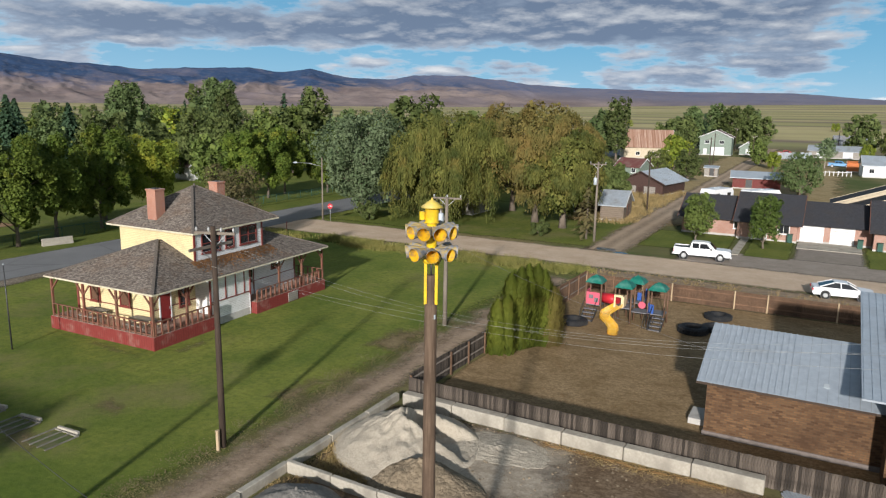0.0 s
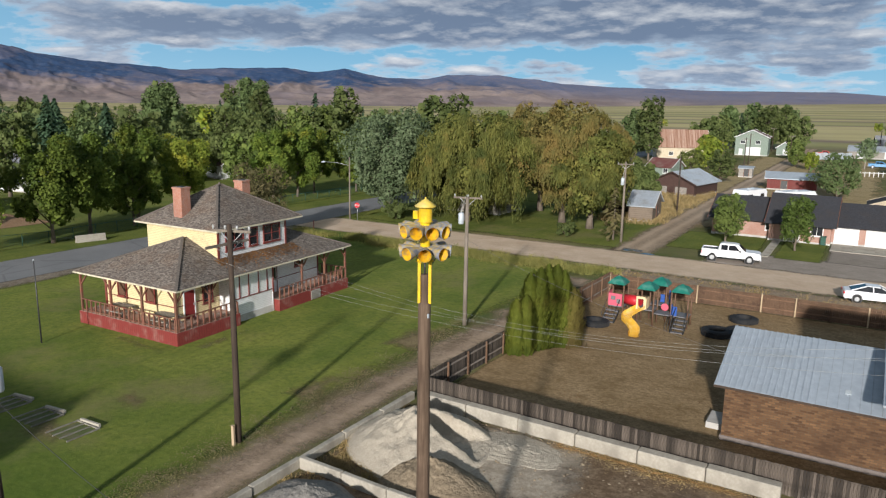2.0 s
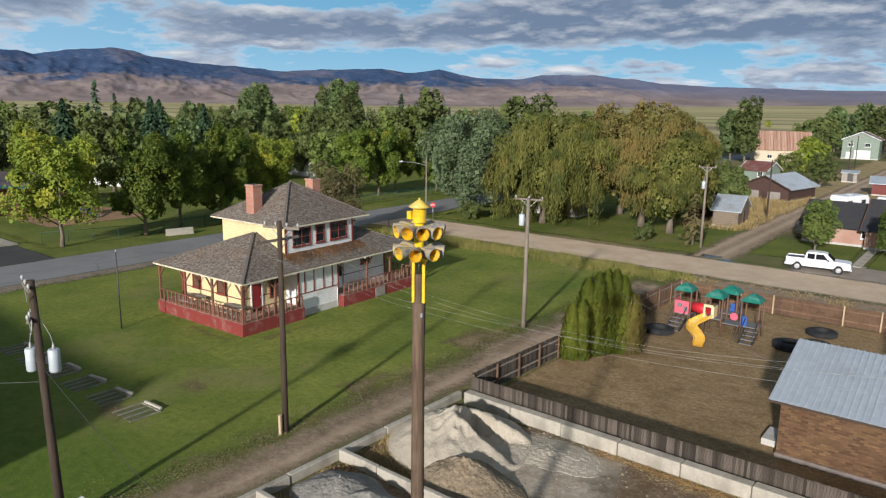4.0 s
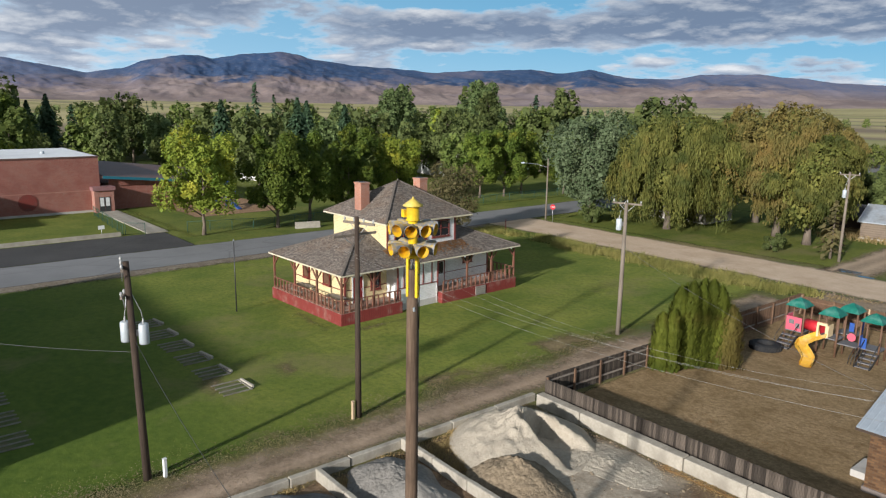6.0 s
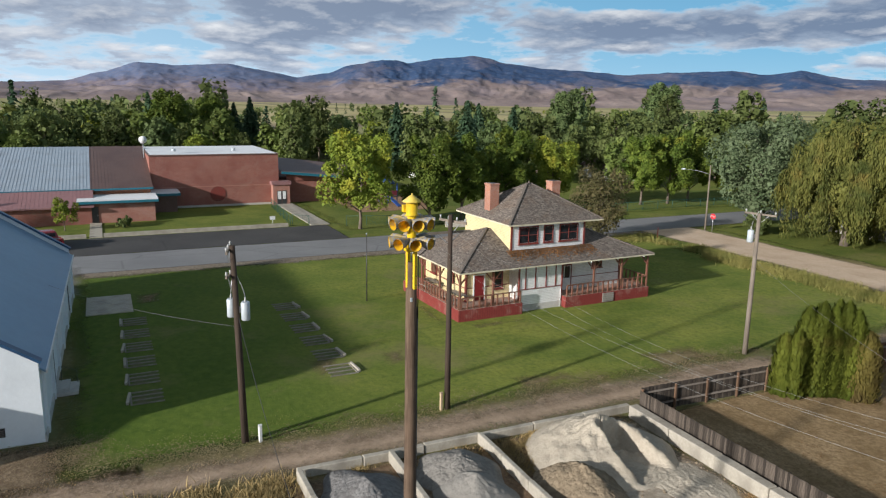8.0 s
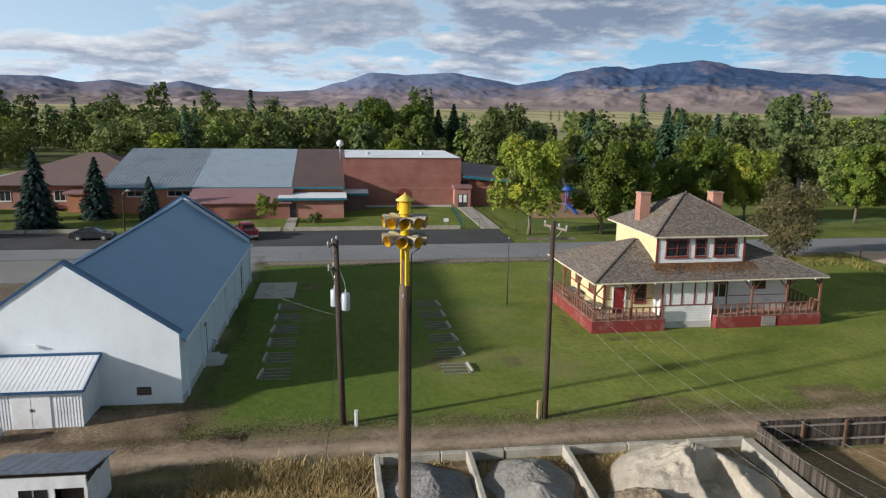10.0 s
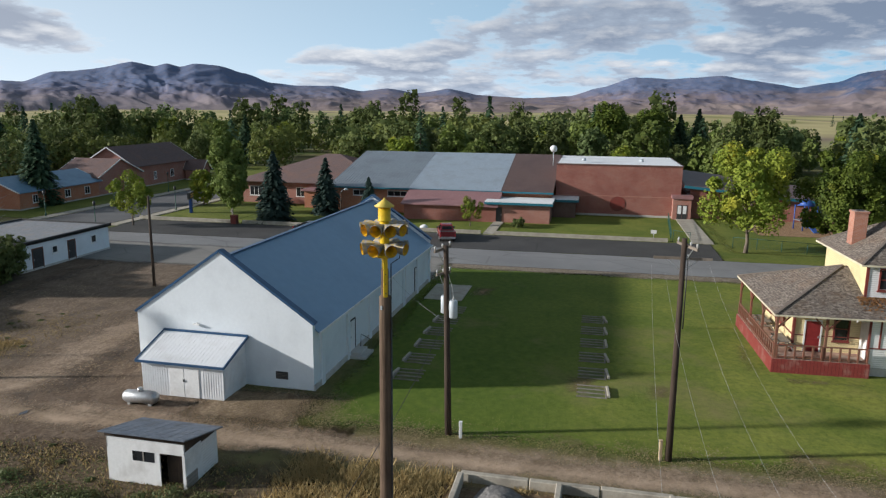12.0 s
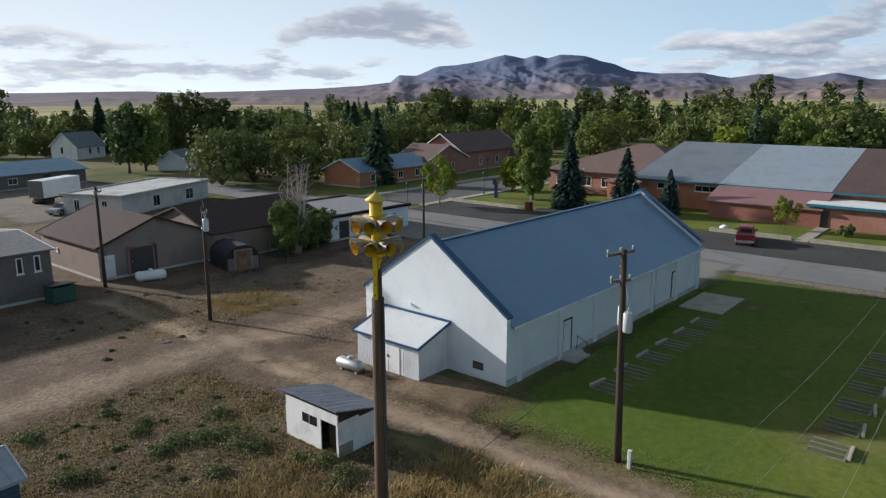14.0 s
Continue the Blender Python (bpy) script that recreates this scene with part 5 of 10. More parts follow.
    part("rib", ribbed(bmesh.new(), (2.85, -3.75, 2.05), (2.85, 1.45, 2.05), (0.0, -3.75, 2.95), (0.0, 1.45, 2.95), 22, 0.035, 0.010), M["rib_white"], pr)
    bm = bmesh.new()
    beam(bm, (2.87, -3.88, 2.02), (2.87, 1.58, 2.02), 0.05, 0.14)
    beam(bm, (0, 1.58, 2.94), (2.87, 1.58, 2.03), 0.06, 0.14)
    beam(bm, (0, -3.88, 2.94), (2.87, -3.88, 2.03), 0.06, 0.14)
    beam(bm, (0.05, -3.88, 3.0), (0.05, 1.58, 3.0), 0.1, 0.12)
    part("porch_trim", bm, M["blue_trim"], pr)
    for k in range(34):
        y = -3.6 + k * 0.15
        if not -1.95 < y < 0.0:
            part("wall_rib", boxes((2.62, y, 0.02, 2.634, y + 0.04, 1.96)), M["rib_white"], p)
    bm = bmesh.new()
    for k in range(17):
        box(bm, 0.1 + k * 0.15, 1.35, 0.02, 0.14 + k * 0.15, 1.37, 1.98)
    part("side_rib", bm, M["rib_white"], p)
    for k in range(2):
        d = part("porch_door", boxes((2.62, -1.9 + k * 0.92, 0.05, 2.66, -1.02 + k * 0.92, 1.9)), M["white_paint"], p)
        part("handle", boxes((2.66, -1.06 + k * 0.08, 0.95, 2.70, -1.03 + k * 0.08, 1.1)), M["dark_steel"], d)
    step = part("step", boxes((-7.3, hw + 0.05, 0, -5.6, hw + 1.2, 0.18), (-7.3, hw + 0.05, 0.18, -5.9, hw + 0.75, 0.34)), M["concrete"], t)
    part("hand_rail", tube(bmesh.new(), [(-7.2, hw + 0.3, 0.3), (-7.2, hw + 0.35, 1.2), (-7.1, hw + 1.1, 0.9), (-7.1, hw + 1.12, 0.0)], [0.03] * 4, 6), M["dark_steel"], step)
    return t


hall()


def shelter():
    """Open-fronted little white shed."""
    t = thing("white_shed", "small white plywood shed with dark tin roof and open doorway", "shed", -16.35, -1.45, 0, -1.0)
    D, W = -2.55, 3.75
    fr = part("front_wall", boxes((-0.06, 0, 0, 0, 2.55, 2.16), (-0.06, 3.62, 0, 0, W, 2.16), (-0.06, 2.55, 1.56, 0, 3.62, 2.16)), M["white_paint"], t, "white painted plywood front")
    part("window_hole", boxes((-0.02, 1.25, 1.1, 0.012, 2.3, 1.55)), M["glass_dark"], fr)
    part("window_bar", boxes((0.0, 1.75, 1.1, 0.03, 1.81, 1.55)), M["grey_boards"], fr)
    part("header", boxes((-0.08, -0.05, 2.12, 0.05, W + 0.05, 2.30)), M["pole_dark"], t)
    part("side_wall", boxes((D, W - 0.06, 0, -1.25, W, 1.6)), M["white_siding"], t, "greyed white board side")
    part("side_panel", boxes((-1.25, W - 0.05, 0, -0.06, W + 0.012, 1.72)), M["white_paint"], t)
    part("side_wall", boxes((D, 0, 0, -0.06, 0.06, 1.6)), M["white_paint"], t)
    part("back_wall", boxes((D, 0.06, 0, D + 0.06, W - 0.06, 1.6)), M["grey_boards"], t)
    # open gaps below the roof slope: dark triangles stand in for their shade
    for y in (0.0, W - 0.05):
        bm = bmesh.new()
        a = [bm.verts.new(q) for q in ((D, y, 1.58), (0, y, 1.6), (0, y, 2.26))]
        b = [bm.verts.new((q[0], q[1] + 0.05, q[2])) for q in ((D, y, 1.58), (0, y, 1.6), (0, y, 2.26))]
        bm.faces.new(a)
        bm.faces.new(b[::-1])
        for k in range(3):
            j = (k + 1) % 3
            bm.faces.new((a[j], a[k], b[k], b[j]))
        part("side_gable", bm, M["pole_dark"], t)
    part("board", boxes((-0.85, W + 0.012, 0.0, 0.0, W + 0.04, 0.62)), M["grey_boards"], t)
    roof = part("roof", slab(bmesh.new(), [(0.25, -0.2, 2.40), (0.25, W + 0.2, 2.40), (D - 0.25, W + 0.2, 1.68), (D - 0.25, -0.2, 1.68)], 0.05), M["old_roof"], t, "weathered dark tin roof")
    part("seam", ribbed(bmesh.new(), (0.2, -0.1, 2.39), (0.2, W + 0.1, 2.39), (D - 0.2, -0.1, 1.69), (D - 0.2, W + 0.1, 1.69), 9, 0.04, 0.006), M["old_roof"], roof)
    part("door_panel", boxes((-0.5, 2.6, 0.0, -0.44, 3.5, 1.3)), M["pole_dark"], t)


M["old_roof"] = worn("old_roof", (0.12, 0.145, 0.185), (0.19, 0.215, 0.255), (0.08, 0.085, 0.10), 1.6, 4, 0.5, 0.2, 0.1)
shelter()


def gas_tank(x, y, rz, L, r, mat, label):
    t = thing("propane_tank", label, "tank", x, y, 0, rz, "propane tanks")
    z = r + 0.08
    body = part("tank_body", tube(bmesh.new(), [(-L / 2, 0, z), (-L / 2 + 0.06, 0, z), (-L / 2 + 0.25, 0, z), (L / 2 - 0.25, 0, z), (L / 2 - 0.06, 0, z), (L / 2, 0, z)], [0.08, r * 0.7, r, r, r * 0.7, 0.08], 16), mat, t)
    part("valve_dome", rod((0, 0, z + r - 0.02), (0, 0, z + r + 0.16), 0.17, 0.14, 12), mat, body)
    for s in (-1, 1):
        part("foot", boxes((s * L * 0.3 - 0.08, -r * 0.6, 0, s * L * 0.3 + 0.08, r * 0.6, 0.16)), M["concrete"], t)


gas_tank(-23.9, -5.05, 92, 2.05, 0.36, M["steel"], "silver propane tank on concrete feet")
gas_tank(-27.3, -34.2, -22, 2.6, 0.45, M["white_paint"], "white propane tank beside the brown building")

# ---- siren on its pole ----
def horn_mesh():
    """Round flaring horn along +x from the throat, with thin wall: outside and inside."""
    prof = [(0.10, 0.06), (0.20, 0.072), (0.30, 0.098), (0.40, 0.128), (0.50, 0.146), (0.56, 0.150), (0.572, 0.155), (0.58, 0.150)]
    out, inn = bmesh.new(), bmesh.new()
    tube(out, [(x, 0, 0) for x, r in prof], [r for x, r in prof], 18, False)
    tube(inn, [(0.577, 0, 0), (0.54, 0, 0), (0.44, 0, 0), (0.29, 0, 0), (0.12, 0, 0)], [0.147, 0.141, 0.120, 0.08, 0.04], 18, False)
    poly(inn, [(0.125, 0.041 * math.cos(k * math.pi / 6), 0.041 * math.sin(k * math.pi / 6)) for k in range(12)])
    return out, inn


def siren():
    t = thing("siren", "yellow multi-horn warning siren with peeling grey horns on a pole", "siren", -7.6, 13.7, 12.2)
    axis = Matrix.Rotation(radians(24), 4, "Z")
    for q in (-1, 1):
        bm = boxes((q * 0.122 - 0.032, -0.05, -0.68, q * 0.122 + 0.032, 0.05, 0.40))
        bm.transform(axis)
        plate = part("bracket", bm, M["yellow_paint"], t)
        for z in (-0.58, -0.34, -0.10):
            bm = rod((q * 0.150, 0, z), (q * 0.168, 0, z), 0.016, 0.016, 6)
            bm.transform(axis)
            part("bolt", bm, M["dark_steel"], plate)
    part("drive_shaft", rod((0, 0, -0.02), (0, 0, 0.32), 0.02, 0.02, 8), M["dark_steel"], t)
    part("collar", rod((0, 0, 0.30), (0, 0, 0.38), 0.2, 0.2, 16), M["yellow_paint"], t)
    part("core", rod((0, 0, 0.35), (0, 0, 1.24), 0.115, 0.115, 18), M["yellow_paint"], t)
    drum = part("drum", tube(bmesh.new(), [(0, 0, 1.2), (0, 0, 1.22), (0, 0, 1.56)], [0.18, 0.15, 0.15], 20), M["yellow_paint"], t)
    part("cap", tube(bmesh.new(), [(0, 0, 1.53), (0, 0, 1.555), (0, 0, 1.70), (0, 0, 1.71), (0, 0, 1.75)], [0.232, 0.245, 0.045, 0.022, 0.018], 24), M["yellow_faded"], drum)
    part("control_box", boxes((-0.205, -0.19, 1.27, -0.085, -0.08, 1.45)), M["yellow_paint"], drum)
    out, inn = horn_mesh()
    first = None
    for zi, z in enumerate((0.60, 1.08)):
        for k in range(8 if zi == 0 else 10):
            a = 45 * k + 32 if zi == 0 else 36 * k + 30
            if first is None:
                h = part("horn", out, M["horn_metal"], t, "flared grey metal horn with peeling paint")
                i = part("horn_mouth", inn, M["horn_inner"], h)
                first = (h.data, i.data)
                h.location, h.rotation_euler = (0, 0, z), (0, radians(7), radians(a))
            else:
                h = shared("horn", first[0], t, (0, 0, z), a)
                h.rotation_euler = (0, radians(7), radians(a))
                tagged(h, "flared grey metal horn with peeling paint")
                shared("horn_mouth", first[1], h)
    part("cable", tube(bmesh.new(), [(0.05, 0.2, 0.6), (0.05, 0.42, 0.55), (0.05, 0.38, 0.3), (0.05, 0.17, 0.15), (0.05, 0.165, -1.5)], [0.014] * 5, 6), M["wire_dark"], t)
    for z in (0.46, 0.84):
        part("ring", rod((0, 0, z), (0, 0, z + 0.04), 0.15, 0.15, 16), M["yellow_paint"], t)


def siren_pole():
    t = thing("siren_pole", "tall brown weathered wooden siren pole", "pole", -7.6, 13.7, 0)
    shaft = part("shaft", tube(bmesh.new(), [(0, 0, -0.2), (0, 0, 3), (0.01, 0, 7), (0, 0, 11), (0, 0, 11.52), (0, 0, 11.54), (0, 0, 12.2)], [0.185, 0.172, 0.158, 0.146, 0.142, 0.096, 0.092], 14), M["pole_wood"], t)
    part("conduit", rod((0.02, 0.165, 0.0), (0.02, 0.165, 11.0), 0.025, 0.025, 6), M["dark_steel"], shaft)
    bm = bmesh.new()
    for k in range(14):
        box(bm, -0.16 - 0.01, -0.012, 2.6 + k * 0.7, -0.10, 0.012, 2.62 + k * 0.7)
    part("staple", bm, M["steel"], shaft)
    part("tag", boxes((0.13, -0.08, 11.2, 0.15, -0.03, 11.30)), M["can_metal"], shaft)


siren()
siren_pole()


# ---- utility poles ----
def utility_pole(x, y, h, r, mat, label, arms=(), cans=(), lamp=None, lean=(0, 0)):
    t = thing("utility_pole", label, "utility pole", x, y, 0, 0, "utility poles")
    shaft = part("shaft", tube(bmesh.new(), [(0, 0, -0.2), (lean[0] * 0.4, lean[1] * 0.4, h * 0.4), (lean[0], lean[1], h)], [r, r * 0.88, r * 0.68], 12), mat, t)
    for z, ang, L, n in arms:
        fx, fy = lean[0] * z / h, lean[1] * z / h
        ca, sa = math.cos(radians(ang)), math.sin(radians(ang))
        a = part("crossarm", beam(bmesh.new(), (fx - ca * L / 2 - sa * r, fy - sa * L / 2 + ca * r, z), (fx + ca * L / 2 - sa * r, fy + sa * L / 2 + ca * r, z), 0.09, 0.12), M["pole_grey"], shaft)
        bm = bmesh.new()
        for s in (-1, 1):
            beam(bm, (fx + s * ca * L * 0.27 - sa * r, fy + s * sa * L * 0.27 + ca * r, z - 0.05), (fx - sa * r, fy + ca * r, z - 0.6), 0.03, 0.03)
        part("arm_brace", bm, M["steel"], a)
        for k in range(n):
            s = (k / (n - 1) - 0.5) * L * 0.92 if n > 1 else 0
            part("insulator", tube(bmesh.new(), [(fx + ca * s - sa * r, fy + sa * s + ca * r, z + 0.05), (fx + ca * s - sa * r, fy + sa * s + ca * r, z + 0.16), (fx + ca * s - sa * r, fy + sa * s + ca * r, z + 0.25)], [0.025, 0.06, 0.04], 8), M["porcelain"], a)
    for z, ang, ch in cans:
        fx, fy = lean[0] * z / h, lean[1] * z / h
        cx, cy = fx + math.cos(radians(ang)) * 0.42, fy + math.sin(radians(ang)) * 0.42
        c = part("transformer", tube(bmesh.new(), [(cx, cy, z), (cx, cy, z + 0.05), (cx, cy, z + ch), (cx, cy, z + ch + 0.06)], [0.18, 0.205, 0.205, 0.16], 16), M["can_metal"], shaft, "pale grey transformer can")
        part("bushing", tube(bmesh.new(), [(cx, cy, z + ch), (cx, cy, z + ch + 0.28)], [0.06, 0.03], 8), M["porcelain"], c)
        part("lead", tube(bmesh.new(), [(cx, cy, z + ch + 0.26), (cx + (fx - cx) * 0.15, cy + (fy - cy) * 0.15, z + ch + 0.6), (cx + (fx - cx) * 0.55, cy + (fy - cy) * 0.55, z + ch + 1.0), (fx + (cx - fx) * 0.1, fy + (cy - fy) * 0.1, z + ch + 1.35)], [0.014] * 4, 6), M["porcelain"], c)
        part("mount", beam(bmesh.new(), (fx, fy, z + ch * 0.6), (cx, cy, z + ch * 0.6), 0.1, 0.3), M["dark_steel"], c)
    if lamp:
        z, ang, L = lamp
        ca, sa = math.cos(radians(ang)), math.sin(radians(ang))
        a = part("lamp_arm", tube(bmesh.new(), [(0, 0, z), (ca * L * 0.5, sa * L * 0.5, z + 0.35), (ca * L, sa * L, z + 0.4)], [0.03] * 3, 6), M["steel"], shaft)
        part("lamp_head", tube(bmesh.new(), [(ca * L, sa * L, z + 0.42), (ca * (L + 0.2), sa * (L + 0.2), z + 0.42), (ca * (L + 0.6), sa * (L + 0.6), z + 0.36)], [0.06, 0.14, 0.08], 8), M["can_metal"], a)
    return t


utility_pole(-23.62, 22.63, 10.55, 0.165, M["pole_dark"], "dark wooden utility pole with two crossarms beside the alley", ((9.62, 90, 2.5, 0), (10.2, 20, 1.9, 4)))
utility_pole(-23.65, 44.7, 9.5, 0.17, M["pole_grey"], "grey wooden utility pole with one crossarm and a transformer", ((9.42, 15, 2.1, 3),), ((7.55, 200, 0.75),))
utility_pole(-24.0, 12.08, 9.65, 0.18, M["pole_dark"], "leaning brown utility pole with two transformer cans", ((9.45, 165, 1.7, 3), (8.25, 150, 1.0, 3)), ((6.2, 205, 0.82), (6.15, 60, 0.82)), None, (-0.05, -0.22))
utility_pole(-24.05, -19.95, 8.4, 0.15, M["pole_dark"], "dark utility pole with a street lamp and a transformer", ((7.9, 40, 0.9, 2),), ((6.7, 80, 0.85),), (6.2, 240, 1.0))
utility_pole(-47.3, -19.7, 8.2, 0.14, M["pole_dark"], "bare dark wooden pole behind the hall")
utility_pole(-24.1, 83.8, 9.6, 0.16, M["pole_grey"], "grey utility pole at the corner of the lane", ((9.3, 20, 1.9, 3),), ((6.9, 250, 0.8),))
utility_pole(-24.4, 113, 8.6, 0.15, M["pole_dark"], "brown utility pole beside the lane")
for px, py, ph in ((-26.5, 190, 9), (-30, 222, 9), (-33, 300, 9), (-22, 250, 8), (2, 300, 9)):
    utility_pole(px, py, ph, 0.15, M["pole_dark"], "distant wooden utility pole along the lane", ((ph - 0.4, 10, 1.8, 2),))
utility_pole(-23.7, -35.2, 8.6, 0.16, M["pole_dark"], "tall dark utility pole at the corner of the brown building", ((8.2, 40, 1.2, 3),))
utility_pole(-61, 78.6, 8.6, 0.12, M["pole_grey"], "grey pole with a street lamp at the corner", (), (), (7.4, 195, 3.6))


def wire_run(name, label, pts_list, sag, r, mat):
    t = thing(name, label, "wire", *pts_list[0][0])
    for i, (a, b) in enumerate(pts_list):
        a, b = Vector(a), Vector(b)
        n = 22
        drop = sag[i] if isinstance(sag, tuple) else sag
        pts = []
        for k in range(n + 1):
            s = k / n
            p = a.lerp(b, s)
            p.z -= drop * 4 * s * (1 - s)
            pts.append(p - Vector(pts_list[0][0]))
        part("strand", tube(bmesh.new(), pts, [r] * (n + 1), 4, False), mat, t)


wire_run("power_line", "thin pale overhead wires leading off the pole", [((-23.6, 21.3, 9.3), (16, 18.9, 13.2)), ((-23.6, 21.9, 9.0), (16, 20.4, 13.1)), ((-23.6, 22.8, 9.8), (16, 22.4, 14.0)), ((-23.6, 23.7, 9.5), (16, 24.2, 13.9))], (2.2, 2.0, 3.4, 3.4), 0.0030, M["wire_pale"])
utility_pole(16.0, 21.5, 14.3, 0.19, M["pole_dark"], "tall dark wooden utility pole beyond the yard", ((13.6, 90, 6.0, 4),))
wire_run("service_wire", "thin pale service wire dipping towards the shed", [((-23.6, 44.5, 6.5), (-2, 37, 3.6))], 0.6, 0.008, M["wire"])
wire_run("service_wire", "thin dark service wire from the transformer pole", [((-24.1, 11.9, 5.8), (-54, -2, 4.2))], 0.8, 0.008, M["wire"])
utility_pole(16.0, 10.0, 8.6, 0.16, M["pole_dark"], "dark wooden utility pole beyond the yard")
wire_run("service_wire", "dark twisted service cable slung from the transformer pole", [((-24.0, 12.0, 6.26), (16.0, 10.0, 7.5))], 3.2, 0.013, M["wire_dark"])


def guy_wire(x0, y0, z0, x1, y1):
    wire_run("guy_wire", "dark guy wire anchored in the ground", [((x0, y0, z0), (x1, y1, 0.0))], 0.0, 0.014, M["wire_dark"])


# ---- concrete block walls and bins ----
def block_wall(label, x, y, rz, n, length, height=0.62, thick=0.5, z=0.0):
    t = thing("block_wall", label, "wall", x, y, z, rz, "storage yard walls")
    bm = boxes((0.02, -thick / 2, -0.1, length - 0.02, thick / 2, height))
    bmesh.ops.bevel(bm, geom=list(bm.edges), offset=0.035, segments=1, affect="EDGES")
    first = part("block", bm, M["concrete_pale"], t)
    rng = random.Random(int(x * 7 + y * 3))
    for k in range(1, n):
        shared("block", first.data, t, (k * length, rng.uniform(-0.03, 0.03), rng.uniform(-0.03, 0.02)), rng.uniform(-0.6, 0.6))
    return t


block_wall("pale cast concrete blocks below the board fence", -18.9, 31.25, -0.7, 6, 3.0, 0.68, 0.55)
block_wall("pale cast concrete blocks along the alley", -19.75, 13.5, 89.2, 6, 3.0, 0.42, 0.3)
for by, n in ((13.55, 3), (17.8, 3), (22.4, 4)):
    block_wall("pale cast concrete blocks between gravel bins", -19.5, by, 0 if by < 15 else -1.5, n, 2.4, 0.55, 0.26)


def pile(name, label, x, y, rx, ry, h, mat, seed, seg=72, bite=None, rough=0.10):
    """A heap of loose material with slumps and gullies."""
    bm = bmesh.new()
    rings = 34
    ctr = bm.verts.new((0, 0, h * 0.98))
    prev = None
    off = Vector((seed * 3.1, seed * 1.7, 0))
    for i in range(1, rings + 1):
        s = i / rings
        row = []
        for k in range(seg):
            a = 2 * math.pi * k / seg
            wob = 1 + 0.22 * noise.noise(Vector((math.cos(a) * 1.3, math.sin(a) * 1.3, seed)))
            px, py = rx * s * wob * math.cos(a), ry * s * wob * math.sin(a)
            z = h * (1 - s) ** 0.92 * (1 + 0.16 * noise.noise(Vector((px * 0.6, py * 0.6, 0)) + off))
            if bite:
                # a trench dug into the heap, with steep crumbling walls
                bx, by, half, turn = bite
                u = (px - bx) * math.cos(turn) + (py - by) * math.sin(turn)
                v = (py - by) * math.cos(turn) - (px - bx) * math.sin(turn) + 0.18 * noise.noise(Vector((px * 1.6, py * 1.6, seed)))
                cut = min(1.0, max(0.0, (half + 0.12 * max(0.0, u) - abs(v)) / 0.38)) * min(1.0, max(0.0, (u + 0.3) / 0.45))
                cut = cut * cut * (3 - 2 * cut)
                z += (0.10 * h - 0.05 * max(0.0, u) - z) * cut * (1 if z > 0.1 * h else 0)
            z += rough * h * noise.fractal(Vector((px * 2.2, py * 2.2, 0)) + off, 0.8, 2.0, 4) * (1 - s * s)
            z += 0.04 * noise.noise(Vector((px * 6, py * 6, seed)))
            row.append(bm.verts.new((px, py, max(z, -0.02) if i < rings else -0.06)))
        if prev is None:
            for k in range(seg):
                bm.faces.new((ctr, row[k], row[(k + 1) % seg]))
        else:
            for k in range(seg):
                bm.faces.new((prev[k], row[k], row[(k + 1) % seg], prev[(k + 1) % seg]))
        prev = row
    for f in bm.faces:
        f.smooth = True
    ob = part(name, bm, mat)
    ob.location = (x, y, 0.03)
    tagged(ob, label, "heap")
    return ob


pile("sand_mound", "pale horseshoe heap of sand dug out in the middle", -16.3, 27.2, 3.7, 3.6, 1.95, M["sand"], 3, 120, (0.0, 0.35, 0.95, 0.12), 0.075)
pile("sand_mound", "low spread of pale sand", -12.2, 29.0, 2.8, 1.5, 0.22, M["sand"], 6, 72, None, 0.10)
pile("gravel_mound", "brown heap of gravel and soil", -13.9, 24.4, 2.7, 1.9, 1.15, M["gravel_tan"], 9, 72, None, 0.10)
pile("gravel_mound", "pale grey heap of gravel in its bin", -17.2, 20.2, 2.2, 2.0, 1.05, M["gravel_grey"], 12, 72, None, 0.05)
pile("gravel_mound", "smooth grey tip of fine gravel in its bin", -15.4, 20.0, 2.1, 1.7, 0.95, M["gravel_fine"], 17, 72, None, 0.03)
pile("gravel_mound", "grey heap of crushed stone in its bin", -16.6, 15.7, 2.9, 1.9, 1.05, M["gravel_dark"], 15, 72, None, 0.06)


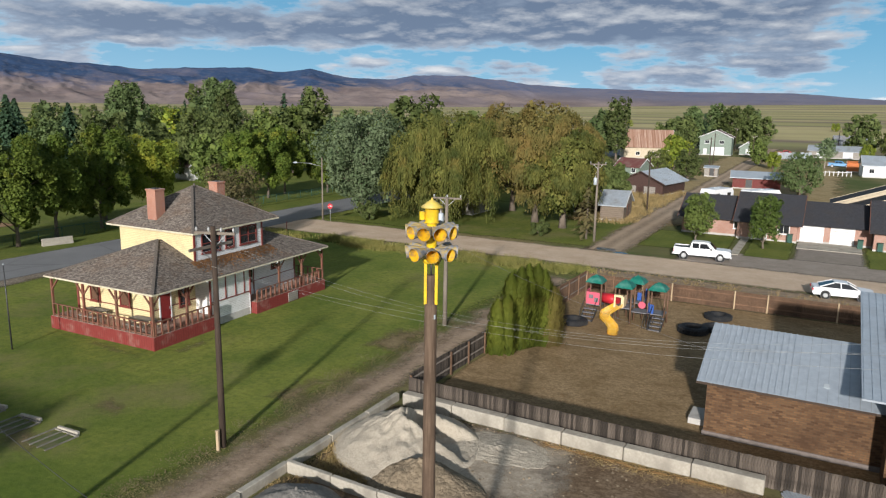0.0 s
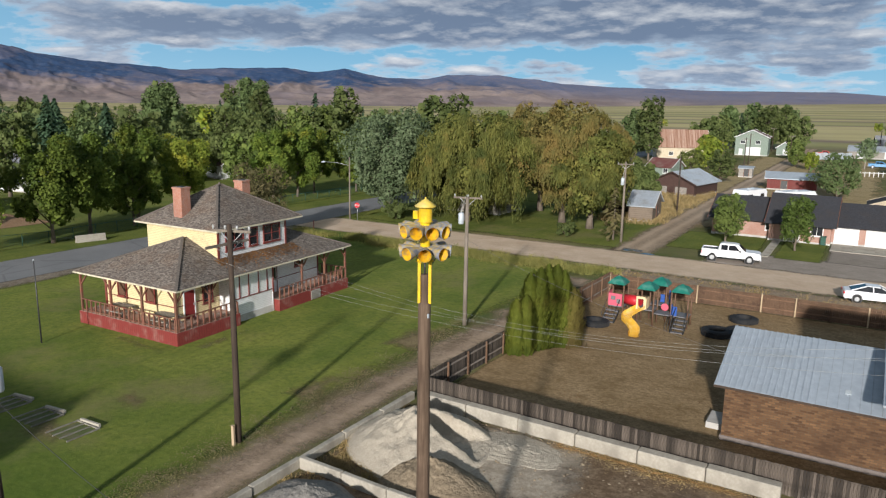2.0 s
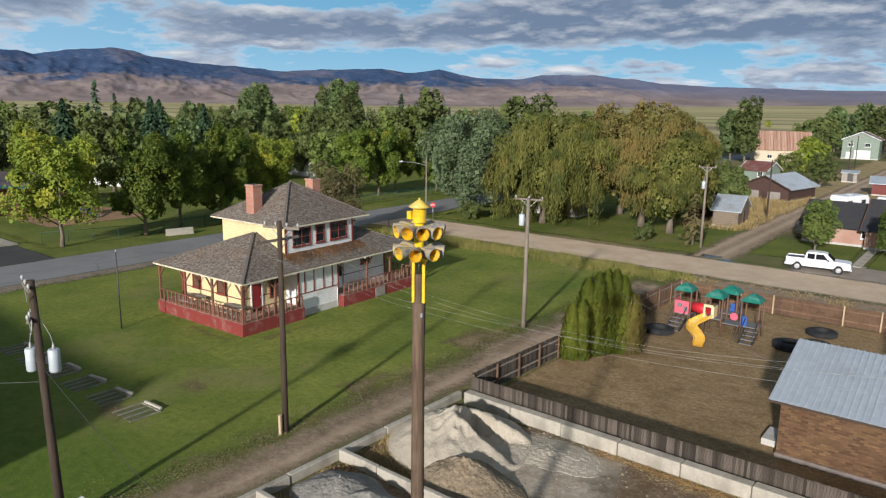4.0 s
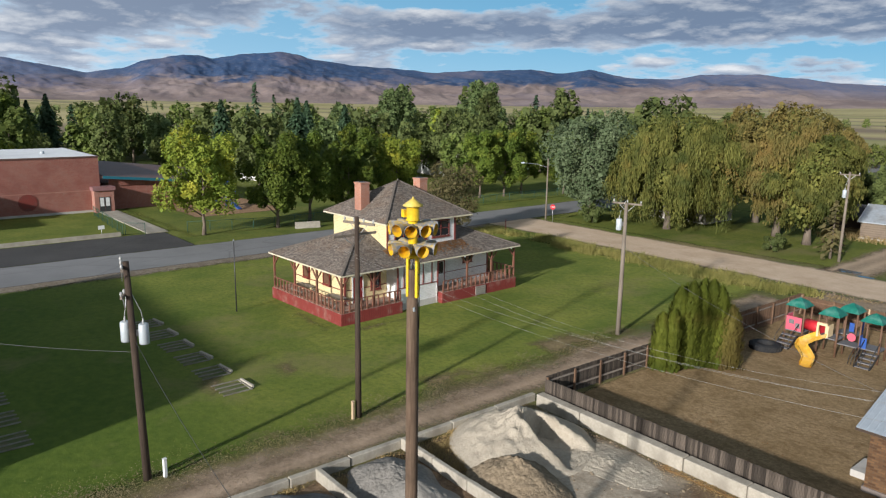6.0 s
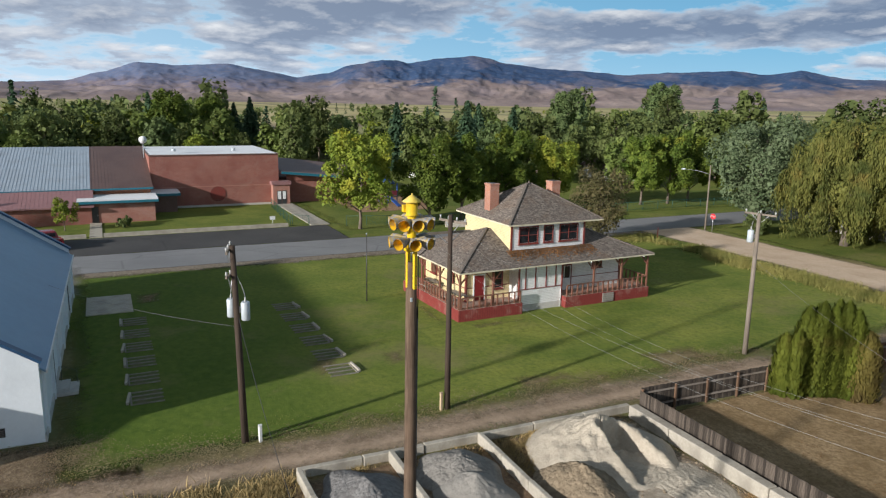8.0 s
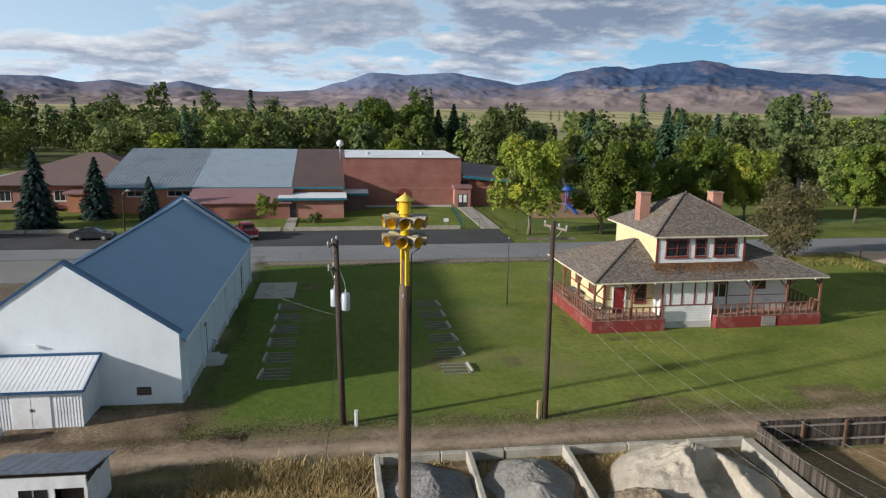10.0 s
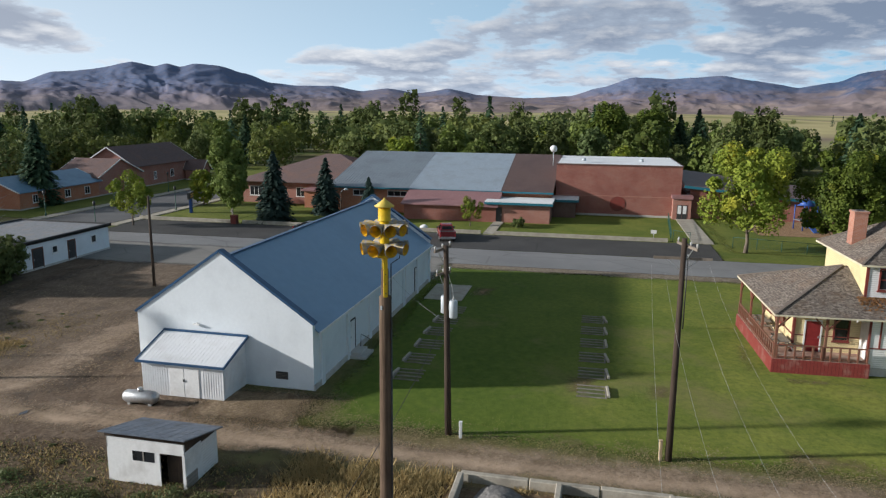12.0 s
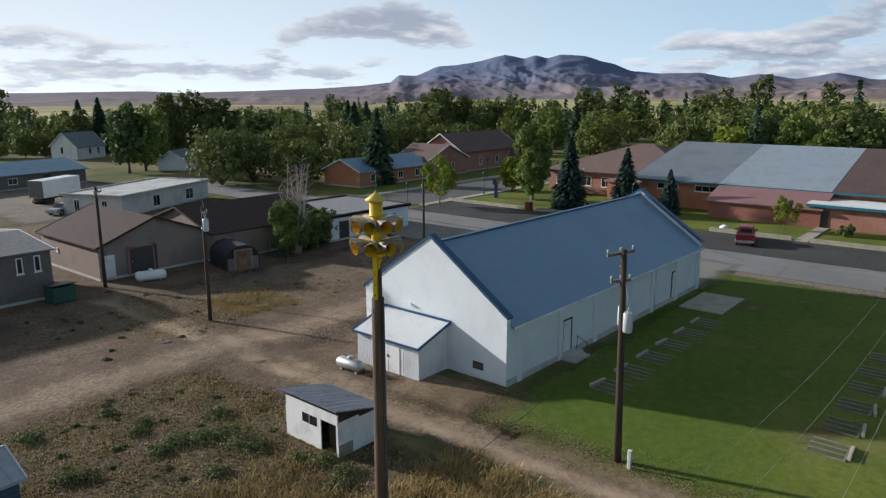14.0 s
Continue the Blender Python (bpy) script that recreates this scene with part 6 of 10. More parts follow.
# ---- board fences ----
def board_fence(label, x0, y0, x1, y1, h, mat, posts_pale=False, parts=True, side=1):
    L = math.hypot(x1 - x0, y1 - y0)
    rz = math.degrees(math.atan2(y1 - y0, x1 - x0))
    t = thing("board_fence", label, "fence", x0, y0, 0, rz, "playground fence")
    n = round(L / 0.122)
    rng = random.Random(int(x0 * 10 + y0))
    bm = boxes((0, -0.011, 0.04, 0.115, 0.011, h))
    rows = None
    if parts:
        first = part("board", bm, mat, t)
        for k in range(1, n):
            ob = shared("board", first.data, t, (k * L / n, rng.uniform(-0.006, 0.006), rng.uniform(-0.025, 0.012)), rng.uniform(-1.5, 1.5))
    else:
        bm.free()
        bm = bmesh.new()
        for k in range(n):
            dz, dy = rng.uniform(-0.025, 0.012), rng.uniform(-0.008, 0.008)
            box(bm, k * L / n, dy - 0.011, 0.04, k * L / n + 0.115, dy + 0.011, h + dz)
        tagged(part("boarding", bm, mat, t), kind="stuff")
    for z in (0.4, h - 0.35):
        part("rail", boxes((0, side * 0.02, z, L, side * 0.07, z + 0.09)), mat if posts_pale else M["fence_rail"], t)
    m = round(L / 2.4)
    for k in range(m + 1):
        x = k * L / m
        part("post", boxes((x - 0.05, side * 0.07, 0, x + 0.05, side * 0.17, h + (0.08 if posts_pale else -0.05))), M["pale_post" if posts_pale and k % 3 != 1 else "fence_brown"], t)
    return t


board_fence("grey weathered board fence above concrete blocks", -18.95, 31.75, 6.5, 31.45, 1.36, M["fence_wood"], side=1)
board_fence("grey weathered board fence along the alley", -18.95, 31.8, -18.6, 43.0, 1.5, M["fence_wood"], side=-1)
board_fence("brown board fence beside the hedge", -18.45, 44.5, -17.9, 60.6, 1.75, M["fence_brown"], side=-1)
def tin_fence(x0, y0, x1, y1, h):
    """Upright corrugated sheets side by side on posts."""
    t = thing("tin_fence", "patched grey corrugated tin fence round a yard", "fence")
    n = int(math.hypot(x1 - x0, y1 - y0) / 0.9)
    u = Vector((x1 - x0, y1 - y0, 0)) / n
    for k in range(n):
        a = Vector((x0, y0, 0)) + u * k
        top = h * (1 + 0.05 * math.sin(k * 2.1))
        bm = bmesh.new()
        for j in range(4):
            p, q = a + u * (j * 0.25 + 0.02), a + u * (j * 0.25 + 0.23)
            beam(bm, (p.x, p.y, top / 2), (q.x, q.y, top / 2), 0.05 + 0.03 * (j % 2), top)
        part("sheet", bm, M["galvanised" if k % 3 else "old_galvanised"], t)


tin_fence(-16.6, 263.0, -5.6, 269.4, 2.2)


def post_fence(x0, y0, x1, y1):
    """White posts with a single top rail."""
    t = thing("post_fence", "low white post and rail fence across the yard", "fence")
    for k in range(8):
        x, y = x0 + (x1 - x0) * k / 7, y0 + (y1 - y0) * k / 7
        part("post", boxes((x - 0.07, y - 0.07, -0.1, x + 0.07, y + 0.07, 1.25)), M["white_paint"], t)
    part("rail", beam(bmesh.new(), (x0, y0 - 0.09, 1.0), (x1, y1 - 0.09, 1.0), 0.04, 0.12), M["white_paint"], t)


post_fence(-1.7, 203.0, 5.0, 205.5)
board_fence("brown board fence along the dirt road with pale posts", -17.9, 60.7, 24.0, 61.3, 1.5, M["fence_brown"], True, False, side=-1)


# ---- brick shed beside the playground ----
def brick_shed():
    t = thing("brick_shed", "tan brick shed with blue-grey sheet metal roof", "shed", -4.1, 35.5, 0)
    part("wall", boxes((0, 0, 0.25, 7.6, 9.3, 3.0)), M["tan_brick"], t)
    part("foundation", boxes((-0.06, -0.06, -0.1, 7.66, 9.36, 0.28)), M["grey_block"], t)
    bm = bmesh.new()
    a = [bm.verts.new(p) for p in ((0.02, 0, 3.0), (0.02, 9.3, 3.0), (0.02, 4.65, 4.4))]
    bm.faces.new(a)
    part("gable", bm, M["tan_brick"], t)
    roof = part("roof", slab(slab(bmesh.new(), [(-0.45, -0.5, 2.98), (7.9, -0.5, 2.98), (7.9, 4.65, 4.55), (-0.45, 4.65, 4.55)], 0.06), [(-0.45, 9.8, 2.98), (7.9, 9.8, 2.98), (7.9, 4.65, 4.55), (-0.45, 4.65, 4.55)], 0.06), M["galvanised"], t, "blue-grey ribbed metal roof")
    part("rib", ribbed(bmesh.new(), (-0.35, -0.5, 2.98), (3.6, -0.5, 2.98), (-0.35, 4.65, 4.55), (3.6, 4.65, 4.55), 14, 0.06, 0.04), M["galvanised"], roof)
    part("rib", ribbed(bmesh.new(), (3.9, -0.5, 2.98), (7.8, -0.5, 2.98), (3.9, 4.65, 4.55), (7.8, 4.65, 4.55), 9, 0.03, 0.02), M["old_galvanised"], roof)
    part("fascia", boxes((-0.45, -0.54, 2.86, 7.9, -0.5, 2.97)), M["pole_dark"], roof)
    part("patch", slab(bmesh.new(), [(5.0, 0.6, 3.345), (5.25, 0.6, 3.345), (5.25, 0.9, 3.437), (5.0, 0.9, 3.437)], 0.02), M["can_metal"], roof)
    big = part("annex_wall", boxes((7.6, -1.6, 0, 16, 9.0, 4.2)), M["tan_brick"], t)
    part("annex_roof", slab(bmesh.new(), [(6.4, -2.1, 4.1), (16.3, -2.1, 4.1), (16.3, 9.4, 6.2), (6.4, 9.4, 6.2)], 0.08), M["galvanised"], big, "pale sheet metal roof")
    part("annex_rib", ribbed(bmesh.new(), (6.5, -2.1, 4.1), (16.2, -2.1, 4.1), (6.5, 9.4, 6.2), (16.2, 9.4, 6.2), 30, 0.05, 0.03), M["galvanised"], big)
    part("step", boxes((-0.9, 1.0, 0, -0.02, 2.6, 0.35)), M["concrete"], t)


brick_shed()


# ---- playground ----
def play_roof(parent, x, y, z, s):
    bm = bmesh.new()
    for r0, z0, r1, z1 in ((s, z, s * 0.62, z + s * 0.42), (s * 0.62, z + s * 0.42, 0.05, z + s * 0.72)):
        a = [(x + r0 * math.cos(k * math.pi / 2 + math.pi / 4) * 1.3, y + r0 * math.sin(k * math.pi / 2 + math.pi / 4) * 1.3, z0) for k in range(4)]
        b = [(x + r1 * math.cos(k * math.pi / 2 + math.pi / 4) * 1.3, y + r1 * math.sin(k * math.pi / 2 + math.pi / 4) * 1.3, z1) for k in range(4)]
        va, vb = [bm.verts.new(q) for q in a], [bm.verts.new(q) for q in b]
        for k in range(4):
            bm.faces.new((va[k], va[(k + 1) % 4], vb[(k + 1) % 4], vb[k]))
    bmesh.ops.remove_doubles(bm, verts=list(bm.verts), dist=0.001)
    bmesh.ops.solidify(bm, geom=list(bm.faces), thickness=0.03)
    return part("play_roof", bm, M["plastic_green"], parent, "green plastic hipped canopy")


def playset():
    t = thing("play_structure", "climbing frame with green canopies, yellow slide and red tunnel", "playground", -12.4, 52.6, 0, 0)
    towers = ((-2.55, 0.75, 1.0), (-0.1, 0.1, 1.25), (0.35, 2.0, 1.25), (2.2, 0.85, 0.9))
    for i, (x, y, dz) in enumerate(towers):
        for sx in (-0.6, 0.6):
            for sy in (-0.6, 0.6):
                part("post", rod((x + sx, y + sy, 0), (x + sx, y + sy, 2.5 + dz * 0.2), 0.065, 0.065, 8), M["play_brown"], t)
        part("platform", boxes((x - 0.62, y - 0.62, dz - 0.08, x + 0.62, y + 0.62, dz)), M["play_grey"], t)
        play_roof(t, x, y, 2.5 + dz * 0.2, 0.74)
    # panels and railings
    p = part("panel", boxes((-3.1, 0.12, 1.0, -2.05, 0.18, 1.95)), M["plastic_pink"], t, "pink plastic play panel")
    part("panel_hole", boxes((-2.9, 0.10, 1.45, -2.55, 0.118, 1.75), (-2.45, 0.10, 1.2, -2.15, 0.118, 1.55)), M["play_grey"], p)
    part("panel", boxes((-3.22, 0.15, 1.0, -3.16, 1.35, 1.95)), M["plastic_pink"], t, "pink plastic play panel")
    for r in ((0.9, 2.5, 1.25, 1.0, 2.6, 2.2), (0.55, 1.3, 1.5, 0.85, 1.36, 2.1), (1.6, 0.2, 0.9, 1.66, 0.6, 1.7), (1.75, 0.18, 0.9, 2.05, 0.24, 1.6)):
        part("panel", boxes(r), M["plastic_blue"], t, "blue plastic play panel")
    part("disc", rod((1.25, -0.1, 1.55), (1.25, -0.16, 1.55), 0.27, 0.27, 16), M["plastic_pink"], t)
    part("tunnel", rod((-1.95, 0.7, 1.5), (-0.7, 0.35, 1.55), 0.40, 0.40, 18), M["plastic_red"], t, "red plastic crawl tunnel")
    part("bridge", boxes((0.5, -0.35, 0.95, 1.65, 0.75, 1.02)), M["play_grey"], t)
    part("slide_hood", boxes((-0.72, -0.72, 1.25, -0.60, -0.6, 2.2), (-0.18, -0.72, 1.25, -0.06, -0.6, 2.2), (-0.72, -0.74, 2.05, -0.06, -0.6, 2.22), (-0.06, -0.7, 1.3, 0.02, 0.1, 2.1)), M["plastic_cream"], t, "cream plastic slide hood")
    # spiral slide: a trough swept down half a turn
    bm = bmesh.new()
    keys = [(-0.35, -0.55, 1.32), (-0.72, -1.15, 1.12), (-1.02, -1.75, 0.92), (-0.92, -2.35, 0.74), (-0.45, -2.75, 0.56), (-0.05, -3.2, 0.36), (0.12, -3.75, 0.2), (0.15, -4.05, 0.17)]
    path = []
    for k in range(22):
        s = k / 21 * (len(keys) - 1)
        i = min(len(keys) - 2, int(s))
        path.append(tuple(Vector(keys[i]).lerp(Vector(keys[i + 1]), s - i)))
    prev = None
    for k, pnt in enumerate(path):
        q = path[min(k + 1, 21)] if k < 21 else path[k]
        o = path[max(k - 1, 0)]
        d = (Vector(q) - Vector(o)).normalized()
        side = d.cross(Vector((0, 0, 1))).normalized()
        row = []
        for wv, zv in ((-0.34, 0.26), (-0.30, 0.05), (-0.15, 0.0), (0.15, 0.0), (0.30, 0.05), (0.34, 0.26), (0.38, 0.26), (0.34, 0.0), (0.15, -0.05), (-0.15, -0.05), (-0.34, 0.0), (-0.38, 0.26)):
            row.append(bm.verts.new(Vector(pnt) + side * wv + Vector((0, 0, zv))))
        if prev:
            for j in range(12):
                bm.faces.new((prev[j], row[j], row[(j + 1) % 12], prev[(j + 1) % 12]))
        prev = row
    part("slide", bm, M["plastic_yellow"], t, "yellow spiral plastic slide")
    # steps and climber
    for x, y, w in ((-2.9, -0.1, 0.75), (2.2, 0.0, 0.7)):
        st = part("steps", boxes(*[(x - 0.2 + 0.0, y - 0.32 * k - 0.3, 0.75 - 0.22 * k - 0.06, x + w, y - 0.32 * k, 0.75 - 0.22 * k) for k in range(4)]), M["play_grey"], t)
        for xx in (x - 0.2, x + w):
            bm = bmesh.new()
            beam(bm, (xx, y, 0.75), (xx, y - 1.3, 0.0), 0.05, 0.16)
            tube(bm, [(xx, y, 1.55), (xx, y - 1.25, 0.8), (xx, y - 1.35, 0.0)], [0.025] * 3, 6)
            part("step_rail", bm, M["dark_steel"], st)
    bm = bmesh.new()
    for k in range(5):
        tube(bm, [(1.55 + 0.18 * k, -0.25, 0.95), (1.55 + 0.18 * k, -1.0, 0.5), (1.55 + 0.18 * k, -1.15, 0)], [0.025] * 3, 6)
    part("climber", bm, M["dark_steel"], t)


playset()


def big_tyre(x, y, r, w, label):
    t = thing("tractor_tyre", label, "tyre", x, y, 0, 0, "playground tyres")
    prof = [(r * 0.55, 0.0), (r * 0.85, 0.0), (r, 0.08), (r, w - 0.08), (r * 0.85, w), (r * 0.55, w), (r * 0.5, w * 0.8), (r * 0.5, w * 0.2)]
    bm = bmesh.new()
    rows = [[bm.verts.new((q * math.cos(a), q * math.sin(a), z)) for q, z in prof] for a in [2 * math.pi * k / 28 for k in range(28)]]
    for k in range(28):
        a, b = rows[k], rows[(k + 1) % 28]
        for j in range(8):
            bm.faces.new((a[j], b[j], b[(j + 1) % 8], a[(j + 1) % 8]))
    ob = part("carcass", bm, M["tyre"], t)
    bm = bmesh.new()
    for k in range(26):
        a = 2 * math.pi * k / 26
        ca, sa = math.cos(a), math.sin(a)
        beam(bm, (r * 1.01 * ca, r * 1.01 * sa, 0.06), (r * 1.01 * math.cos(a + 0.12), r * 1.01 * math.sin(a + 0.12), w - 0.06), 0.07, 0.05)
    part("tread", bm, M["tyre"], ob)


for tx, ty, tr, tw in ((-15.6, 50.2, 1.0, 0.45), (-7.4, 52.6, 1.05, 0.5), (-6.3, 57.2, 1.0, 0.42), (-6.0, 53.8, 0.95, 0.45)):
    big_tyre(tx, ty, tr, tw, "big black tractor tyre lying on the playground dirt")


# ---- timber parking bays on the lawn ----
def bay_row(x0, y0, flip):
    s = -1 if flip else 1
    for k in range(6):
        x = x0 - k * 2.95
        t = thing("wheel_stop", "white concrete wheel stop lying on the lawn", "wheel stop", x, y0, 0, 90 + 4 * s + (k % 3 - 1) * 3, "wheel stops")
        t.rotation_euler = (0, 0, radians((k % 3 - 1) * 3 + (6 if flip else -4)))
        bm = boxes((-0.72, -0.075, 0, 0.72, 0.075, 0.2))
        bmesh.ops.bevel(bm, geom=list(bm.edges), offset=0.02, segments=1, affect="EDGES")
        part("kerb_block", bm, M["concrete_pale"], t)
        g = thing("timber_bay", "low frame of weathered timbers in the grass", "timber frame", x, y0 + s * 0.98, 0, 0, "timber bays")
        part("bare_soil", boxes((-0.7, -0.72, 0.03, 0.7, 0.72, 0.04)), M["bay_soil"], g)
        for q in range(4):
            xx = -0.85 + q * 0.57
            part("timber", boxes((xx - 0.035, -0.8, 0.03, xx + 0.035, 0.8, 0.09)), M["timber"], g)
        part("timber", boxes((-0.9, -s * 0.86 - 0.05, 0.03, 0.9, -s * 0.86 + 0.05, 0.10)), M["timber"], g)


M["bay_soil"] = worn("bay_soil", (0.075, 0.10, 0.028), (0.11, 0.12, 0.045), (0.16, 0.13, 0.08), 1.2, 7, 0.95)
bay_row(-31.2, 20.0, True)
bay_row(-31.4, 7.2, False)


# ---- small fixtures on the depot lawn ----
def marker_post(x, y, h, w, mat, label, name="marker_post"):
    t = thing(name, label, "post", x, y, 0, 8)
    bm = boxes((-w / 2, -w / 2, -0.05, w / 2, w / 2, h))
    bmesh.ops.bevel(bm, geom=[e for e in bm.edges], offset=w * 0.12, segments=1, affect="EDGES")
    part("post", bm, mat, t)
    part("cap", boxes((-w * 0.55, -w * 0.55, h, w * 0.55, w * 0.55, h + 0.03)), mat, t)


marker_post(-23.75, 12.75, 0.85, 0.15, M["white_paint"], "short white plastic utility marker beside the pole")
marker_post(-23.55, 22.25, 1.0, 0.14, M["pale_post"], "pale wooden stub beside the utility pole")
f = thing("flagpole", "thin bare metal flagpole on the lawn", "flagpole", -45.1, 25.65, 0)
part("pole", rod((0, 0, 0), (0, 0, 5.6), 0.055, 0.035), M["dark_steel"], f)
part("ball", rod((0, 0, 5.6), (0, 0, 5.7), 0.06, 0.03), M["can_metal"], f)
c = thing("concrete_barrier", "pale concrete road barrier beside the street", "barrier", -74.6, 48.6, 0, 76)
bm = bmesh.new()
prof = [(-0.3, 0), (0.3, 0), (0.28, 0.1), (0.12, 0.35), (0.09, 0.8), (-0.09, 0.8), (-0.12, 0.35), (-0.28, 0.1)]
a = [bm.verts.new((-1.6, y, z)) for y, z in prof]
b = [bm.verts.new((1.6, y, z)) for y, z in prof]
bm.faces.new(a)
bm.faces.new(b[::-1])
for k in range(8):
    bm.faces.new((a[(k + 1) % 8], a[k], b[k], b[(k + 1) % 8]))
part("barrier_body", bm, M["concrete_pale"], c)


def stop_sign(x, y, rz):
    t = thing("stop_sign", "red octagonal stop sign on a post at the corner", "road sign", x, y, 0, rz)
    part("post", rod((0, 0, 0), (0, 0, 2.3), 0.04), M["steel"], t)
    bm = bmesh.new()
    pts = [(0.38 * math.cos(math.pi / 8 + k * math.pi / 4), 0.38 * math.sin(math.pi / 8 + k * math.pi / 4)) for k in range(8)]
    a = [bm.verts.new((px, -0.05, 2.1 + pz)) for px, pz in pts]
    b = [bm.verts.new((px, -0.07, 2.1 + pz)) for px, pz in pts]
    bm.faces.new(a)
    bm.faces.new(b[::-1])
    for k in range(8):
        bm.faces.new((a[k], a[(k + 1) % 8], b[(k + 1) % 8], b[k]))
    plate = part("plate", bm, M["plastic_red"], t)
    cu = bpy.data.curves.new("lettering", "FONT")
    cu.body, cu.size, cu.align_x, cu.align_y, cu.extrude = "STOP", 0.27, "CENTER", "CENTER", 0.002
    tx = bpy.data.objects.new("lettering", cu)
    me = bpy.data.meshes.new_from_object(tx)
    me.materials.append(M["white_paint"])
    bpy.data.objects.remove(tx)
    ob = new("lettering", me)
    ob.parent = plate
    ob.location, ob.rotation_euler = (0, -0.075, 2.1), (radians(90), 0, 0)


stop_sign(-59.4, 78.2, 20)

# ---- buildings of the town ----
def building(name, label, x, y, rz, w, d, h, ridge, wall, roof, axis="x", over=0.4, openings=(), category="house", thick=0.12, flat=False, foundation=True, parapet=None, ribs=0, trim_mat="white_paint"):
    """Walls on a w by d footprint, with a gable roof (ridge along axis), a hip (axis 'hip') or a flat roof.
    openings: kind, face (s, n, e, w), start along the face, sill height, width, height."""
    t = thing(name, label, category, x, y, 0, rz)
    wl_ = part("wall", boxes((-w / 2, -d / 2, 0, w / 2, d / 2, h)), M[wall], t)
    if foundation:
        part("foundation", boxes((-w / 2 - 0.04, -d / 2 - 0.04, -0.1, w / 2 + 0.04, d / 2 + 0.04, 0.25)), M["concrete"], t)
    bm = bmesh.new()
    rf = None
    if flat:
        slab(bm, [(-w / 2 - over, -d / 2 - over, h + 0.14), (w / 2 + over, -d / 2 - over, h + 0.14), (w / 2 + over, d / 2 + over, h + 0.14), (-w / 2 - over, d / 2 + over, h + 0.14)], 0.14)
        rf = part("roof", bm, M[roof], t)
        if parapet:
            part("parapet", boxes((-w / 2 - over, -d / 2 - over, h - 0.05, w / 2 + over, -d / 2 - over + 0.2, h + 0.32), (-w / 2 - over, d / 2 + over - 0.2, h - 0.05, w / 2 + over, d / 2 + over, h + 0.32), (-w / 2 - over, -d / 2 - over + 0.2, h - 0.05, -w / 2 - over + 0.2, d / 2 + over - 0.2, h + 0.32), (w / 2 + over - 0.2, -d / 2 - over + 0.2, h - 0.05, w / 2 + over, d / 2 + over - 0.2, h + 0.32)), M[parapet], rf)
    elif axis == "hip":
        a, b = max(w, d) / 2 + over, min(w, d) / 2 + over
        k = a - b
        s = (ridge - h) / b
        z0 = h
        if w >= d:
            r0, r1 = (-k, 0, ridge), (k, 0, ridge)
            c = [(-a, -b, z0), (a, -b, z0), (a, b, z0), (-a, b, z0)]
            fs = ((c[0], c[1], r1, r0), (c[1], c[2], r1), (c[2], c[3], r0, r1), (c[3], c[0], r0))
        else:
            r0, r1 = (0, -k, ridge), (0, k, ridge)
            c = [(-b, -a, z0), (b, -a, z0), (b, a, z0), (-b, a, z0)]
            fs = ((c[0], c[1], r0), (c[1], c[2], r1, r0), (c[2], c[3], r1), (c[3], c[0], r0, r1))
        for f in fs:
            slab(bm, list(f), thick)
        rf = part("roof", bm, M[roof], t)
    else:
        gables = []
        if axis == "x":
            drop = (ridge - h) * over / (d / 2)
            for s in (-1, 1):
                slab(bm, [(-w / 2 - over, s * (d / 2 + over), h - drop), (w / 2 + over, s * (d / 2 + over), h - drop), (w / 2 + over, 0, ridge), (-w / 2 - over, 0, ridge)], thick)
            for s in (-1, 1):
                gb = bmesh.new()
                gables.append(gb)
                xs = s * w / 2
                a = [(xs, -d / 2, h - 0.02), (xs, d / 2, h - 0.02), (xs, 0, ridge - thick)]
                q = [gb.verts.new(p) for p in a] + [gb.verts.new((p[0] - s * 0.2, p[1], p[2])) for p in a]
                for f in ((0, 1, 2), (5, 4, 3), (0, 3, 4, 1), (1, 4, 5, 2), (2, 5, 3, 0)):
                    gb.faces.new([q[i] for i in f])
            trim = [((s * (w / 2 + over + 0.02), e * (d / 2 + over), h - drop - thick / 2), (s * (w / 2 + over + 0.02), 0, ridge - thick / 2)) for s in (-1, 1) for e in (-1, 1)]
        else:
            drop = (ridge - h) * over / (w / 2)
            for s in (-1, 1):
                slab(bm, [(s * (w / 2 + over), -d / 2 - over, h - drop), (s * (w / 2 + over), d / 2 + over, h - drop), (0, d / 2 + over, ridge), (0, -d / 2 - over, ridge)], thick)
            for s in (-1, 1):
                gb = bmesh.new()
                gables.append(gb)
                ys = s * d / 2
                a = [(-w / 2, ys, h - 0.02), (w / 2, ys, h - 0.02), (0, ys, ridge - thick)]
                q = [gb.verts.new(p) for p in a] + [gb.verts.new((p[0], p[1] - s * 0.2, p[2])) for p in a]
                for f in ((0, 1, 2), (5, 4, 3), (0, 3, 4, 1), (1, 4, 5, 2), (2, 5, 3, 0)):
                    gb.faces.new([q[i] for i in f])
            trim = [((e * (w / 2 + over), s * (d / 2 + over + 0.02), h - drop - thick / 2), (0, s * (d / 2 + over + 0.02), ridge - thick / 2)) for s in (-1, 1) for e in (-1, 1)]
        rf = part("roof", bm, M[roof], t)
        for gb in gables:
            part("gable", gb, M[wall], t)
        for a, b in trim:
            part("barge_board", beam(bmesh.new(), a, b, 0.05, 0.2), M[trim_mat], rf)
